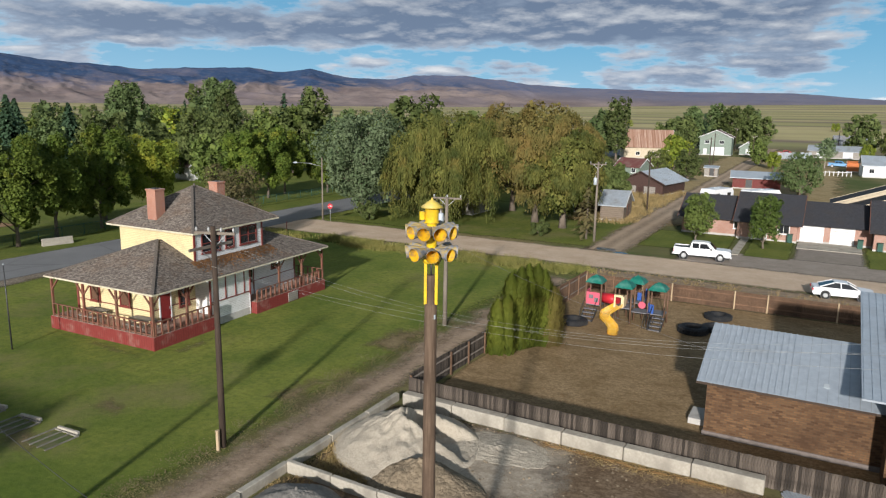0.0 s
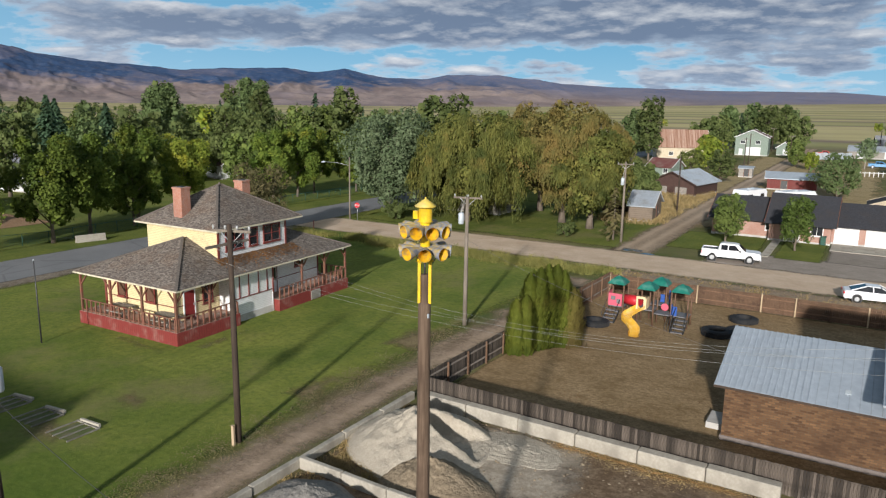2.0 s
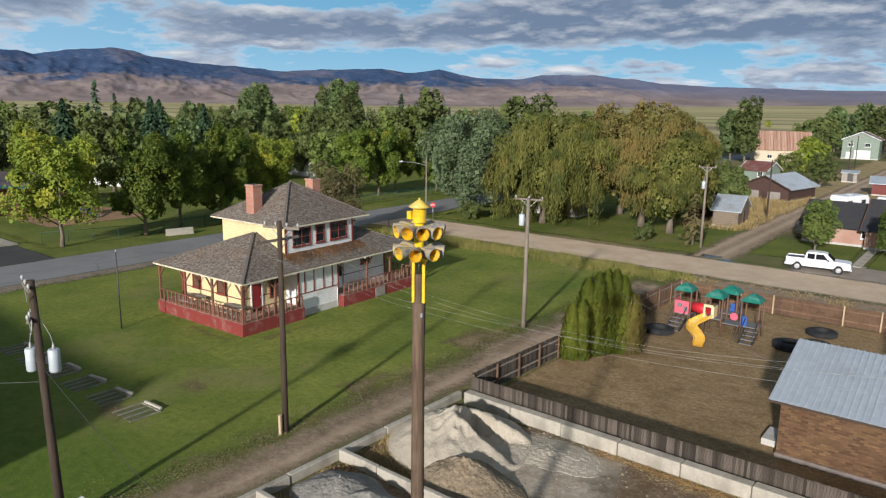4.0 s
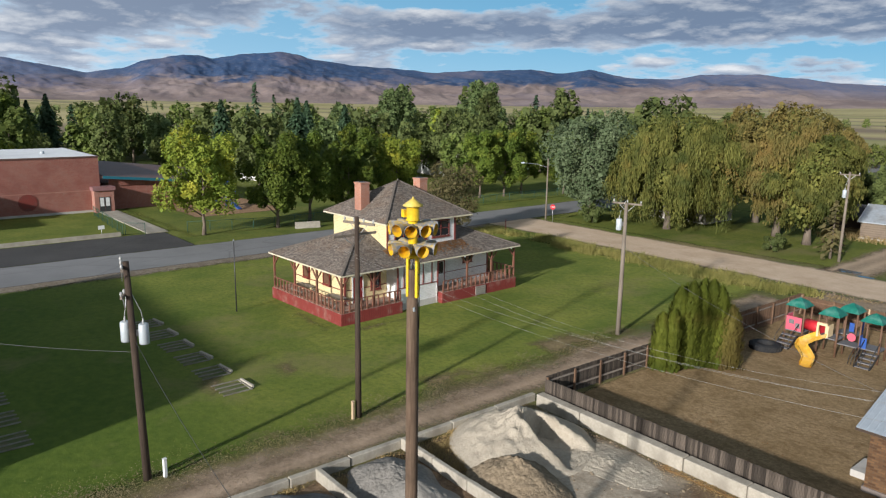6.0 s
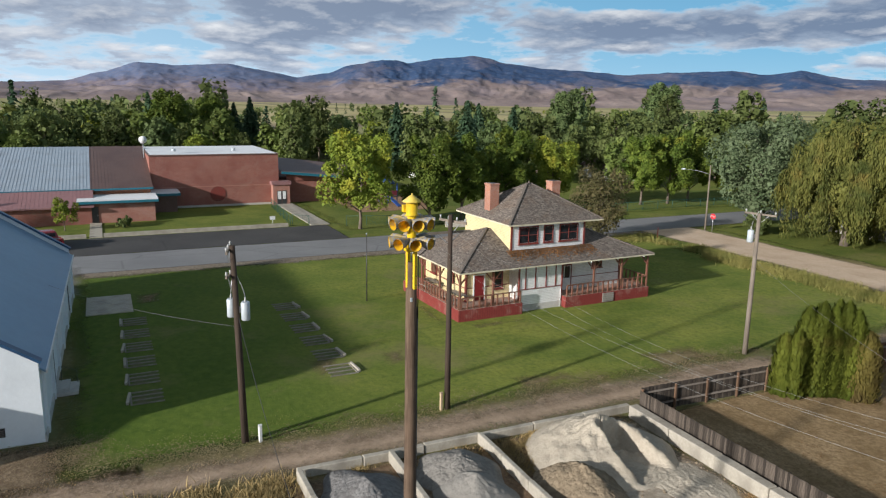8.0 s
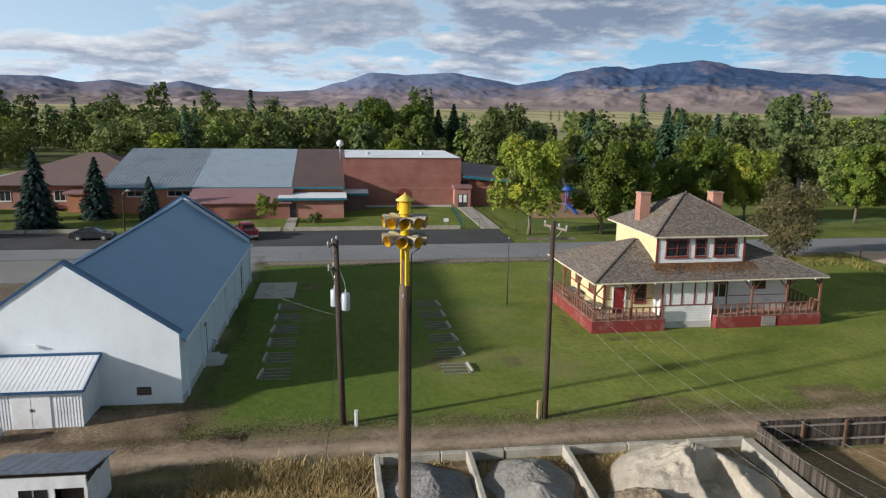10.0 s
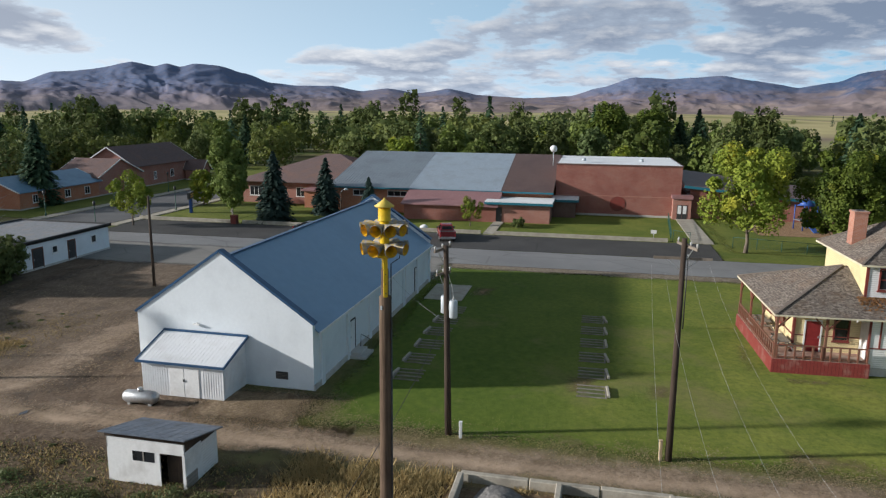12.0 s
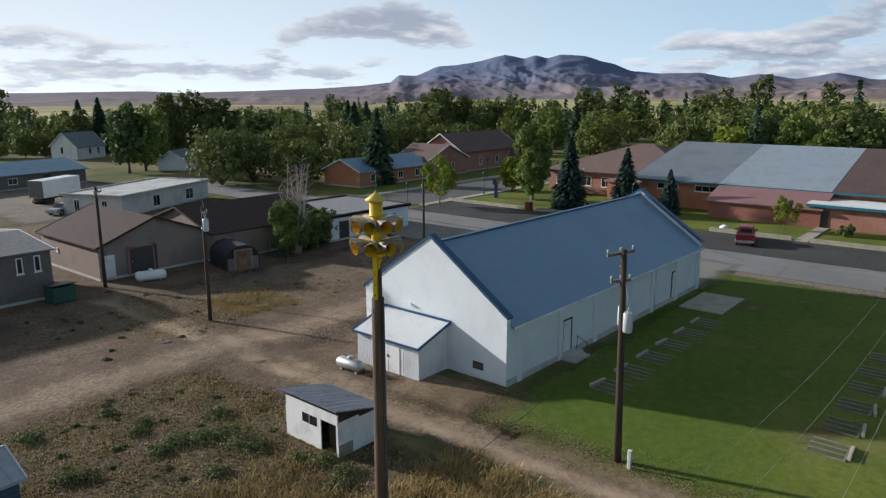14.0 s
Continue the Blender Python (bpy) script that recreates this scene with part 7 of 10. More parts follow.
        if ribs:
            rb = bmesh.new()
            if axis == "x":
                for s in (-1, 1):
                    ribbed(rb, (-w / 2 - over, s * (d / 2 + over), h - drop), (w / 2 + over, s * (d / 2 + over), h - drop), (-w / 2 - over, 0, ridge), (w / 2 + over, 0, ridge), ribs, 0.05, 0.035)
            else:
                for s in (-1, 1):
                    ribbed(rb, (s * (w / 2 + over), -d / 2 - over, h - drop), (s * (w / 2 + over), d / 2 + over, h - drop), (0, -d / 2 - over, ridge), (0, d / 2 + over, ridge), ribs, 0.05, 0.035)
            part("rib", rb, M[roof], rf)
    faces = {"s": ("y", -1, -d / 2), "n": ("y", 1, d / 2), "e": ("x", 1, w / 2), "w": ("x", -1, -w / 2)}
    for kind, face, u, v, ow, oh in openings:
        if kind == "window":
            window(t, faces[face], u, v, ow, oh, M["white_paint"], (2 if ow > 0.9 else 1, 1))
        elif kind == "door":
            door(t, faces[face], u, v, ow, oh, M["white_paint"], M["white_paint"])
        elif kind == "dark_door":
            door(t, faces[face], u, v, ow, oh, M["dark_steel"], M["brown_post"])
        elif kind in ("garage", "plank_garage"):
            ax, sg, c0 = faces[face]
            rows = []
            for k in range(4):
                z0, z1 = v + k * oh / 4 + 0.015, v + (k + 1) * oh / 4 - 0.015
                rows.append((u, c0, z0, u + ow, c0 + sg * 0.05, z1) if ax == "y" else (c0, u, z0, c0 + sg * 0.05, u + ow, z1))
            part("garage_door", boxes(*rows), M["white_paint" if kind == "garage" else "grey_boards"], t)
    return t


def chimney(parent, x, y, z0, z1, mat="chimney_brick", s=0.35):
    part("chimney", boxes((x - s, y - s, z0, x + s, y + s, z1)), M[mat], parent)


# the school
def school():
    t = thing("school", "long red brick school with blue-grey and brown metal roofs", "school", 0, 0, 0)
    hall_w = part("hall_wall", boxes((-136, -21.5, 0, -98.0, 12.7, 3.95)), M["orange_brick"], t, "orange brick wall")
    gb = bmesh.new()
    for y in (-21.5, 12.5):
        a = [(-98.0, y, 3.9), (-136.0, y, 3.9), (-117, y, 8.15)]
        q = [gb.verts.new(p) for p in a] + [gb.verts.new((p[0], p[1] + 0.2, p[2])) for p in a]
        for f in ((0, 1, 2), (5, 4, 3), (0, 3, 4, 1), (1, 4, 5, 2), (2, 5, 3, 0)):
            gb.faces.new([q[i] for i in f])
    part("hall_gable", gb, M["school_brick"], t)

    def pitch(y0, y1, mat, name, ribs, x_e=-97.0, z_e=3.95, x_r=-117.0, z_r=8.3, label=""):
        r = part(name, slab(bmesh.new(), [(x_e, y0, z_e), (x_e, y1, z_e), (x_r, y1, z_r), (x_r, y0, z_r)], 0.15), mat, t, label)
        part("rib", ribbed(bmesh.new(), (x_e, y0 + 0.1, z_e), (x_e, y1 - 0.1, z_e), (x_r, y0 + 0.1, z_r), (x_r, y1 - 0.1, z_r), ribs, 0.07, 0.035), mat, r)
        return r
    pitch(-22.0, -9.0, M["school_roof_blue"], "hall_roof", 26, label="weathered blue-grey metal roof")
    pitch(-9.0, 5.2, M["galvanised"], "hall_roof", 34, label="pale galvanised ribbed roof")
    pitch(5.2, 13.0, M["brown_metal"], "hall_roof", 18, label="brown ribbed metal roof")
    part("far_roof", slab(bmesh.new(), [(-137, -22, 3.95), (-137, 13, 3.95), (-117, 13, 8.3), (-117, -22, 8.3)], 0.15), M["brown_metal"], t)
    part("fascia", boxes((-97.0, -22, 3.7, -96.9, 13, 3.95)), M["teal_trim"], t)
    for y in (-18.2, -12.6):
        window(hall_w, ("x", 1, -98.0), y, 2.5, 3.2, 0.9, M["white_paint"], (3, 1))
    lean = part("lean_to_wall", boxes((-98.0, -8.4, 0, -92.2, 5.2, 2.35)), M["school_brick"], t)
    part("lean_to_roof", slab(bmesh.new(), [(-91.7, -8.8, 2.35), (-91.7, 5.5, 2.35), (-98.2, 5.5, 4.2), (-98.2, -8.8, 4.2)], 0.15), M["maroon_metal"], t, "maroon ribbed metal roof")
    part("rib", ribbed(bmesh.new(), (-91.7, -8.7, 2.35), (-91.7, 5.4, 2.35), (-98.2, -8.7, 4.2), (-98.2, 5.4, 4.2), 30, 0.045, 0.012), M["maroon_metal"], lean)
    an = part("annex_wall", boxes((-98.0, 4.2, 0, -92.5, 12.8, 2.65)), M["school_brick_light"], t)
    part("annex_roof", boxes((-98.4, 3.6, 2.95, -91.9, 13.2, 3.1)), M["white_roof"], t, "white flat membrane roof")
    part("annex_fascia", boxes((-98.4, 3.55, 2.62, -91.85, 13.25, 2.95)), M["teal_trim"], t)
    door(an, ("x", 1, -92.5), 5.0, 0.1, 1.0, 2.05, M["dark_steel"], M["brown_post"])
    part("link_wall", boxes((-103.2, 12.8, 0, -99.5, 16.2, 2.4)), M["brown_metal"], t)
    part("link_roof", boxes((-103.2, 12.7, 2.75, -98.8, 16.6, 2.9)), M["white_roof"], t)
    part("link_fascia", boxes((-103.2, 12.65, 2.4, -98.75, 16.65, 2.75)), M["teal_trim"], t)
    box_w = part("gym_wall", boxes((-122, 13.0, 0, -103.2, 31.6, 7.7)), M["school_brick"], t, "plain dark red brick block")
    part("coping", boxes((-122.1, 12.9, 7.7, -103.1, 31.7, 7.86)), M["brown_metal"], box_w)
    part("gym_roof", boxes((-121.8, 13.2, 7.8, -103.4, 31.4, 7.9)), M["white_roof"], t, "white flat membrane roof")
    for k in range(2):
        part("roof_vent", rod((-110, 17 + 9 * k, 7.9), (-110, 17 + 9 * k, 8.3), 0.3, 0.3, 10), M["can_metal"], t)
    part("band_course", boxes((-103.2, 13.1, 3.0, -103.17, 31.5, 3.12)), M["school_brick_light"], box_w)
    part("painted_mark", rod((-103.17, 22.4, 1.9), (-103.14, 22.4, 1.9), 1.15, 1.15, 20), M["red_trim"], box_w, "faded dark round wall mark")
    part("plinth", boxes((-103.2, 13.0, 0, -103.05, 31.6, 0.3)), M["concrete"], box_w)
    # entrance porch and the wing beyond
    p = part("entrance_wall", boxes((-104, 30.4, 0, -101.8, 33.0, 3.1)), M["school_brick_light"], t)
    part("entrance_roof", boxes((-104, 30.2, 3.1, -101.6, 33.2, 3.6)), M["maroon_metal"], t)
    for k in range(2):
        d = part("entrance_door", boxes((-101.8, 31.0 + k * 0.75, 0.12, -101.76, 31.7 + k * 0.75, 2.2)), M["dark_steel"], p)
        part("pane", boxes((-101.76, 31.1 + k * 0.75, 0.9, -101.75, 31.6 + k * 0.75, 2.1)), M["white_paint"], d)
    part("wing_wall", boxes((-125, 33.0, 0, -104.0, 50, 3.4)), M["school_brick"], t)
    part("wing_roof", slab(bmesh.new(), [(-103.0, 32.0, 5.0), (-103.0, 50.5, 3.2), (-114, 50.5, 4.4), (-114, 32.0, 6.6)], 0.18), M["brown_metal"], t, "brown ribbed metal roof")
    bm = bmesh.new()
    beam(bm, (-102.95, 32.0, 4.85), (-102.95, 50.5, 3.05), 0.06, 0.4)
    part("wing_fascia", bm, M["teal_trim"], t)
    bm = bmesh.new()
    v = [bm.verts.new(q) for q in ((-104.0, 33, 3.3), (-104.0, 50, 3.3), (-104.0, 33, 4.9))]
    bm.faces.new(v)
    part("wing_gable", bm, M["school_brick"], t)
    # hipped wing at the other end
    part("end_wall", boxes((-126, -40, 0, -103.5, -21.6, 3.7)), M["school_brick_light"], t)
    for k in range(4):
        window(t, ("x", 1, -103.5), -38.5 + k * 4.2, 1.2, 2.4, 1.6, M["white_paint"], (3, 1))
    bm = bmesh.new()
    hip(bm, -127, -41, -102.5, -14, 3.7, 0.33, 0.15)
    part("end_roof", bm, M["mauve_roof"], t, "brown hipped shingle roof")
    part("end_porch", boxes((-103.5, -27, 0, -99.5, -21.6, 2.7)), M["orange_brick"], t)
    part("end_porch_roof", boxes((-103.5, -27.4, 2.7, -99.1, -21.2, 3.0)), M["maroon_metal"], t)
    mast = part("mast", rod((-104.2, 12.4, 7.4), (-104.2, 12.4, 9.6), 0.06), M["can_metal"], t)
    bm = bmesh.new()
    bmesh.ops.create_uvsphere(bm, u_segments=14, v_segments=10, radius=0.55, matrix=Matrix.Translation((-104.2, 12.4, 10.0)))
    for f in bm.faces:
        f.smooth = True
    part("globe", bm, M["white_paint"], mast)


M["school_roof_blue"] = worn("school_roof_blue", (0.24, 0.275, 0.31), (0.29, 0.325, 0.36), (0.20, 0.22, 0.24), 0.25, 2.5, 0.45, 0.3, 0.05)
M["school_brick_light"] = brickwork("school_brick_light", (0.34, 0.14, 0.10), (0.40, 0.18, 0.135), (0.36, 0.25, 0.21), (0.28, 0.11, 0.085), 0.4)
school()

# brown block building on the dirt lot, its long wing and neighbours
b = building("brown_workshop", "tan block workshop with brown shingle gable roof", -29.6, -43.2, 0, 10.6, 11.8, 3.2, 5.2, "tan_block", "brown_roof", "y", 0.35,
             (("door", "n", 4.0, 0.1, 0.95, 2.05), ("dark_door", "n", 0.0, 0.2, 2.4, 2.3), ("window", "e", -2.6, 1.6, 0.4, 0.4), ("window", "n", 4.2, 1.2, 0.5, 0.8)), "workshop", trim_mat="pole_dark")
part("door_frame", boxes((0.2, 5.9, 0.1, 0.35, 6.05, 2.7), (2.6, 5.9, 0.1, 2.75, 6.05, 2.7), (0.2, 5.9, 2.55, 2.75, 6.05, 2.7)), M["maroon_metal"], b)
building("brown_workshop", "long tan workshop wing under a dark brown roof", -41.8, -42.2, 0, 13.8, 12.4, 3.0, 5.0, "tan_block", "brown_roof", "x", 0.35,
         (("door", "n", 5.2, 0.1, 0.95, 2.05), ("window", "n", -5.0, 1.4, 0.7, 0.7), ("dark_door", "n", -2.0, 0.1, 0.9, 2.0)), "workshop", trim_mat="pole_dark")
building("grey_building", "plain grey-brown block building with flat metal roof", -12.0, -41.8, 0, 15.2, 13.2, 4.1, 4.8, "grey_block", "grey_roof", "x", 0.25,
         (("window", "n", -5.5, 2.4, 0.5, 1.3), ("window", "n", -6.8, 2.4, 0.5, 1.3)), "building")
t = thing("dumpster", "dark green steel dumpster beside the grey building", "dumpster", -19.4, -33.6, 0, 5)
part("bin", boxes((-0.9, -0.7, 0.1, 0.9, 0.7, 1.35)), M["green_metal"], t)
part("lid", slab(bmesh.new(), [(-0.95, -0.75, 1.38), (0.95, -0.75, 1.38), (0.95, 0.75, 1.55), (-0.95, 0.75, 1.55)], 0.06), M["dark_steel"], t)

# arched shed
t = thing("arched_shed", "weathered arched-roof garden shed with a tan door", "shed", -35.4, -33.4, 0, -12)
bm = bmesh.new()
arc = [(1.6 * math.cos(math.pi * k / 12), 1.2 + 1.15 * math.sin(math.pi * k / 12)) for k in range(13)]
a = [bm.verts.new((x, -2.2, z)) for x, z in [(1.6, 0)] + arc + [(-1.6, 0)]]
c = [bm.verts.new((x, 2.0, z)) for x, z in [(1.6, 0)] + arc + [(-1.6, 0)]]
for k in range(14):
    bm.faces.new((a[k], a[k + 1], c[k + 1], c[k]))
bm.faces.new(a)
bm.faces.new(c[::-1])
part("shell", bm, M["dark_roof"], t)
part("front", boxes((-1.5, 2.0, 0, 1.5, 2.06, 1.2)), M["grey_block"], t)
part("shed_door", boxes((-0.75, 2.06, 0, 0.75, 2.1, 1.85)), M["fence_brown"], t)
part("shed_trim", boxes((-0.9, 2.06, 0, -0.75, 2.12, 2.0), (0.75, 2.06, 0, 0.9, 2.12, 2.0), (-0.9, 2.06, 1.85, 0.9, 2.12, 2.0)), M["tan_block"], t)

building("lane_shed", "low white block building with flat dark roof", -55.0, -40.4, 0, 13.0, 11.4, 2.7, 3, "stucco_white", "grey_roof", "x", 0.25,
         (("dark_door", "n", -1.0, 0.1, 1.0, 2.0), ("window", "n", 1.5, 1.2, 0.8, 0.8), ("window", "n", -4.4, 1.2, 0.9, 0.9), ("dark_door", "n", 3.6, 0.1, 1.3, 2.0)), "building", flat=True, parapet="dark_steel")
building("long_white_building", "long low weathered white building with flat pale roof", -49.5, -77.5, 24, 20, 9.5, 2.7, 3, "store_white", "store_roof", "x", 0.3,
         (("window", "n", -6.0, 0.5, 2.0, 1.7), ("window", "n", 2.0, 0.5, 1.6, 1.7), ("window", "e", -3.0, 0.6, 1.0, 1.6), ("window", "e", 1.5, 0.6, 1.0, 1.6)), "building", flat=True, parapet="store_white")
building("blue_roof_store", "low grey building with a blue metal roof", -46.0, -118, 10, 22, 12, 2.8, 4.4, "grey_block", "light_blue_roof", "x", 0.5, (("dark_door", "n", -4, 0.1, 1.2, 2.1), ("window", "n", 2, 1.0, 1.6, 1.1)), "building")
t = thing("cargo_trailer", "white box trailer parked in the lot", "trailer", -43.5, -92.5, 0, 30)
part("box", boxes((-4.2, -1.25, 1.0, 4.2, 1.25, 3.6)), M["rib_white"], t)
for y0, y1 in ((-1.2, -0.02), (0.02, 1.2)):
    part("rear_door", boxes((4.2, y0, 1.05, 4.24, y1, 3.55)), M["grey_block"], t)
for wx in (2.4, 3.3, -3.0):
    part("wheel", tube(bmesh.new(), [(wx, -1.2, 0.5), (wx, 1.2, 0.5)], [0.5, 0.5], 14), M["rubber"], t)
part("chassis", boxes((-4.1, -0.6, 0.6, 4.1, 0.6, 1.0)), M["dark_steel"], t)

# church and its hall across the side street
building("church_annex", "low tan brick hall with pale blue roof", -93.5, -71.6, 2, 19.0, 9.0, 3.0, 4.9, "orange_brick", "light_blue_roof", "x", 0.5, (("window", "n", -2.0, 0.9, 1.4, 1.3), ("window", "n", 5.6, 0.9, 1.2, 1.3), ("window", "n", -7.0, 0.9, 1.4, 1.3)), "hall")
building("church", "red brick church hall with mauve shingle gable roof", -109.5, -72.0, 2, 13, 8.5, 3.6, 6.3, "school_brick_light", "mauve_roof", "y", 0.5, (("window", "n", -2.2, 1.0, 1.0, 1.6), ("window", "n", 1.5, 1.0, 1.0, 1.6)), "church")
building("church", "red brick church with steep mauve shingle roof", -127.0, -75.0, 2, 22, 11, 4.6, 8.0, "school_brick_light", "mauve_roof", "x", 0.6, (("window", "n", -3.0, 1.2, 1.4, 1.6), ("window", "n", 3.6, 1.2, 1.0, 1.6), ("window", "e", -2.0, 2.0, 1.4, 1.2)), "church")
building("church_porch", "small brick porch with white barge boards", -136.0, -67.4, 2, 3.4, 4.0, 2.6, 4.4, "school_brick_light", "mauve_roof", "y", 0.4, (("dark_door", "n", -0.6, 0.1, 1.2, 2.1),), "porch")
building("town_house", "white clapboard chapel with steep grey roof", -81.0, -169, 24, 10, 8, 3.6, 6.9, "white_siding", "grey_roof", "x", 0.4, (("window", "n", -3, 1.2, 1.0, 1.8), ("window", "n", 0, 1.2, 1.0, 1.8), ("window", "e", -1.0, 1.5, 0.9, 1.8)), "house")
building("town_house", "small white bungalow with dark roof", -82.0, -122.5, 38, 7.2, 6, 2.5, 4.4, "white_siding", "grey_roof", "x", 0.5, (("window", "n", -2.5, 0.9, 1.2, 1.2), ("window", "n", 1.5, 0.9, 1.2, 1.2)), "house")
for hx, hy, hr, wl_, rf_, lab in ((-128, 71, 12, "white_siding", "grey_roof", "white house among the park trees"), (-118, 108, -10, "white_siding", "mauve_roof", "white house behind the park trees"), (-140, 150, 30, "tan_siding", "brown_roof", "tan house half hidden by trees"),
                                  (-215, 70, 5, "white_siding", "light_blue_roof", "pale house behind the school trees"), (-196, 55, -15, "white_siding", "grey_roof", "white house behind the school"), (-190, -5, 0, "tan_siding", "mauve_roof", "tan house beyond the school roof")):
    building("town_house", lab, hx, hy, hr, 11, 8, 3.2, 6.2, wl_, rf_, "x", 0.5, (("window", "s", -3, 1.0, 1.2, 1.3), ("window", "s", 1.5, 1.0, 1.2, 1.3), ("window", "e", -1, 1.0, 1.2, 1.3)), "house")

# houses across the dirt road
r = building("ranch_house", "long low brick ranch house with dark shingle roof", -11.6, 102.2, 0, 9.4, 9.5, 2.45, 4.7, "ranch_brick", "dark_roof", "x", 0.55, (("window", "s", 1.6, 1.0, 1.3, 1.2), ("window", "s", -3.6, 1.0, 1.2, 1.1)), "house", trim_mat="brown_post")
r = building("ranch_house", "brick ranch house centre under a taller dark roof", -6.0, 101.6, 0, 6.8, 10.6, 2.55, 5.4, "ranch_brick", "dark_roof", "x", 0.55, (("door", "s", -1.6, 0.1, 0.95, 2.05), ("window", "s", 1.2, 1.0, 1.4, 1.2), ("window", "s", -0.4, 0.3, 0.5, 1.8)), "house", trim_mat="brown_post")
r = building("garage", "brick double garage with white doors and dark roof", 1.3, 102.6, 0, 8.2, 9.4, 2.5, 4.6, "ranch_brick", "dark_roof", "x", 0.5, (("garage", "s", -3.6, 0.08, 2.6, 2.1), ("garage", "s", -0.3, 0.08, 2.6, 2.1)), "garage", trim_mat="brown_post")
r = building("ranch_house", "brick ranch house with dark shingle roof", 12.4, 101.0, 0, 13.8, 10.6, 2.55, 5.4, "ranch_brick", "dark_roof", "x", 0.55, (("window", "s", -5.6, 1.0, 1.6, 1.2), ("window", "s", 0, 1.0, 1.6, 1.2)), "house", trim_mat="brown_post")
for bx, by in ((-3.3, 96.0), (4.2, 96.2), (6.2, 95.6)):
    t = thing("wheelie_bin", "dark green wheeled refuse bin beside a garage door", "bin", bx, by, 0.05, 0, "refuse bins")
    part("bin", boxes((-0.28, -0.3, 0.06, 0.28, 0.3, 1.0)), M["green_metal"], t)
    part("lid", slab(bmesh.new(), [(-0.31, -0.36, 1.02), (0.31, -0.36, 1.02), (0.31, 0.33, 1.1), (-0.31, 0.33, 1.1)], 0.05), M["green_metal"], t)
    part("wheel", tube(bmesh.new(), [(-0.3, 0.28, 0.1), (0.3, 0.28, 0.1)], [0.1, 0.1], 10), M["rubber"], t)
building("grey_shed", "weathered brown log shed with tin roof", -26.95, 104.3, 5, 3.3, 7.2, 2.4, 4.1, "log_boards", "old_galvanised", "x", 0.3, (("dark_door", "e", -0.5, 0.05, 1.6, 1.9),), "shed", ribs=10)
building("barn_garage", "dark brown wooden garage with tin roof", -29.6, 140.8, -11, 8.4, 10.8, 2.5, 4.4, "barn_brown", "old_galvanised", "y", 0.6, (("plank_garage", "s", -3.2, 0.3, 2.2, 1.3), ("plank_garage", "s", 0.6, 0.3, 2.2, 1.3)), "garage", ribs=18, trim_mat="barn_brown")
building("green_house", "two-storey sage green house with white garage door", -36.2, 273, 3, 10.5, 10, 6.4, 8.8, "green_siding", "mauve_roof", "y", 0.5, (("garage", "s", -1.6, 0.1, 4.6, 2.8), ("window", "s", -3.6, 4.0, 1.6, 1.2), ("window", "s", 1.2, 4.0, 1.6, 1.2), ("door", "s", -3.8, 0.1, 1.0, 2.1)), "house")
building("garden_shed", "small sage green shed with white trim", -26.6, 280, 3, 5.0, 5.0, 2.8, 4.6, "green_siding", "mauve_roof", "y", 0.4, (("garage", "s", -0.4, 0.1, 1.4, 2.0),), "shed")
building("rusty_barn", "old building with a rusty corrugated roof", -53.5, 240, 20, 15.5, 12, 4.0, 9.0, "tan_siding", "rusty_roof", "x", 0.5, (("window", "s", -4, 1.0, 1.4, 1.2), ("window", "s", 1, 1.0, 1.4, 1.2)), "barn", ribs=16)
building("red_shed", "low red shed with pale tin roof", -13.0, 161, 6, 9.0, 5.4, 2.5, 3.5, "barn_red", "galvanised", "x", 0.5, (("dark_door", "s", -2, 0.1, 1.2, 1.8),), "shed", ribs=14)
building("tin_workshop", "long low workshop with pale tin roof", 1.6, 284, 0, 17, 9, 2.6, 4.2, "grey_boards", "old_galvanised", "x", 0.4, (("garage", "s", -6, 0.1, 3, 2.2), ("garage", "s", 2, 0.1, 3, 2.2)), "workshop", ribs=24)
building("blue_roof_house", "white house under a pale blue metal roof", 11.4, 209, 4, 8.6, 8, 3.2, 5.2, "white_siding", "galvanised", "x", 0.4, (("window", "s", -3.0, 1.0, 1.2, 1.2),), "house", ribs=12)
building("cottage", "small green cottage with a red roof behind the barn", -41.0, 172, -14, 6.0, 6.0, 2.6, 4.3, "green_siding", "red_tin", "x", 0.4, (("window", "s", 1.0, 1.0, 1.2, 1.2),), "house")
building("lane_shed", "small grey board shed beside the lane", -25.0, 184, 4, 3.0, 4.4, 2.2, 2.6, "grey_boards", "old_galvanised", "x", 0.2, (("dark_door", "s", -0.3, 0.1, 1.0, 1.9),), "shed")
building("orange_shed", "small bright orange storage box on the lawn", 5.5, 222, 0, 2.8, 2.6, 2.5, 2.9, "orange_board", "orange_board", "x", 0.08, (), "shed")
building("row_house", "cream gabled row house under a dark shingle roof", 8.8, 117.5, 0, 15.4, 5.2, 3.3, 6.1, "tan_siding", "dark_roof", "y", 0.5, (), "house", trim_mat="tan_siding")
building("row_house", "cream gabled row house stepped in front of its twin", 9.6, 111.6, 0, 15.4, 5.4, 2.9, 5.7, "tan_siding", "dark_roof", "y", 0.5, (("window", "s", -5, 1.0, 1.4, 1.2),), "house", trim_mat="tan_siding")
building("far_house", "dark-roofed house at the edge of the fields", 7.0, 330, 8, 13, 10, 3.0, 6.4, "grey_boards", "grey_roof", "x", 0.5, (), "house")
building("willow_house", "pale house half hidden behind the willows", -50.0, 97.5, 0, 9, 7, 2.7, 4.8, "grey_boards", "grey_roof", "x", 0.5, (("window", "s", -3.5, 1.0, 1.0, 1.3), ("window", "s", 1.0, 1.0, 1.0, 1.3)), "house")
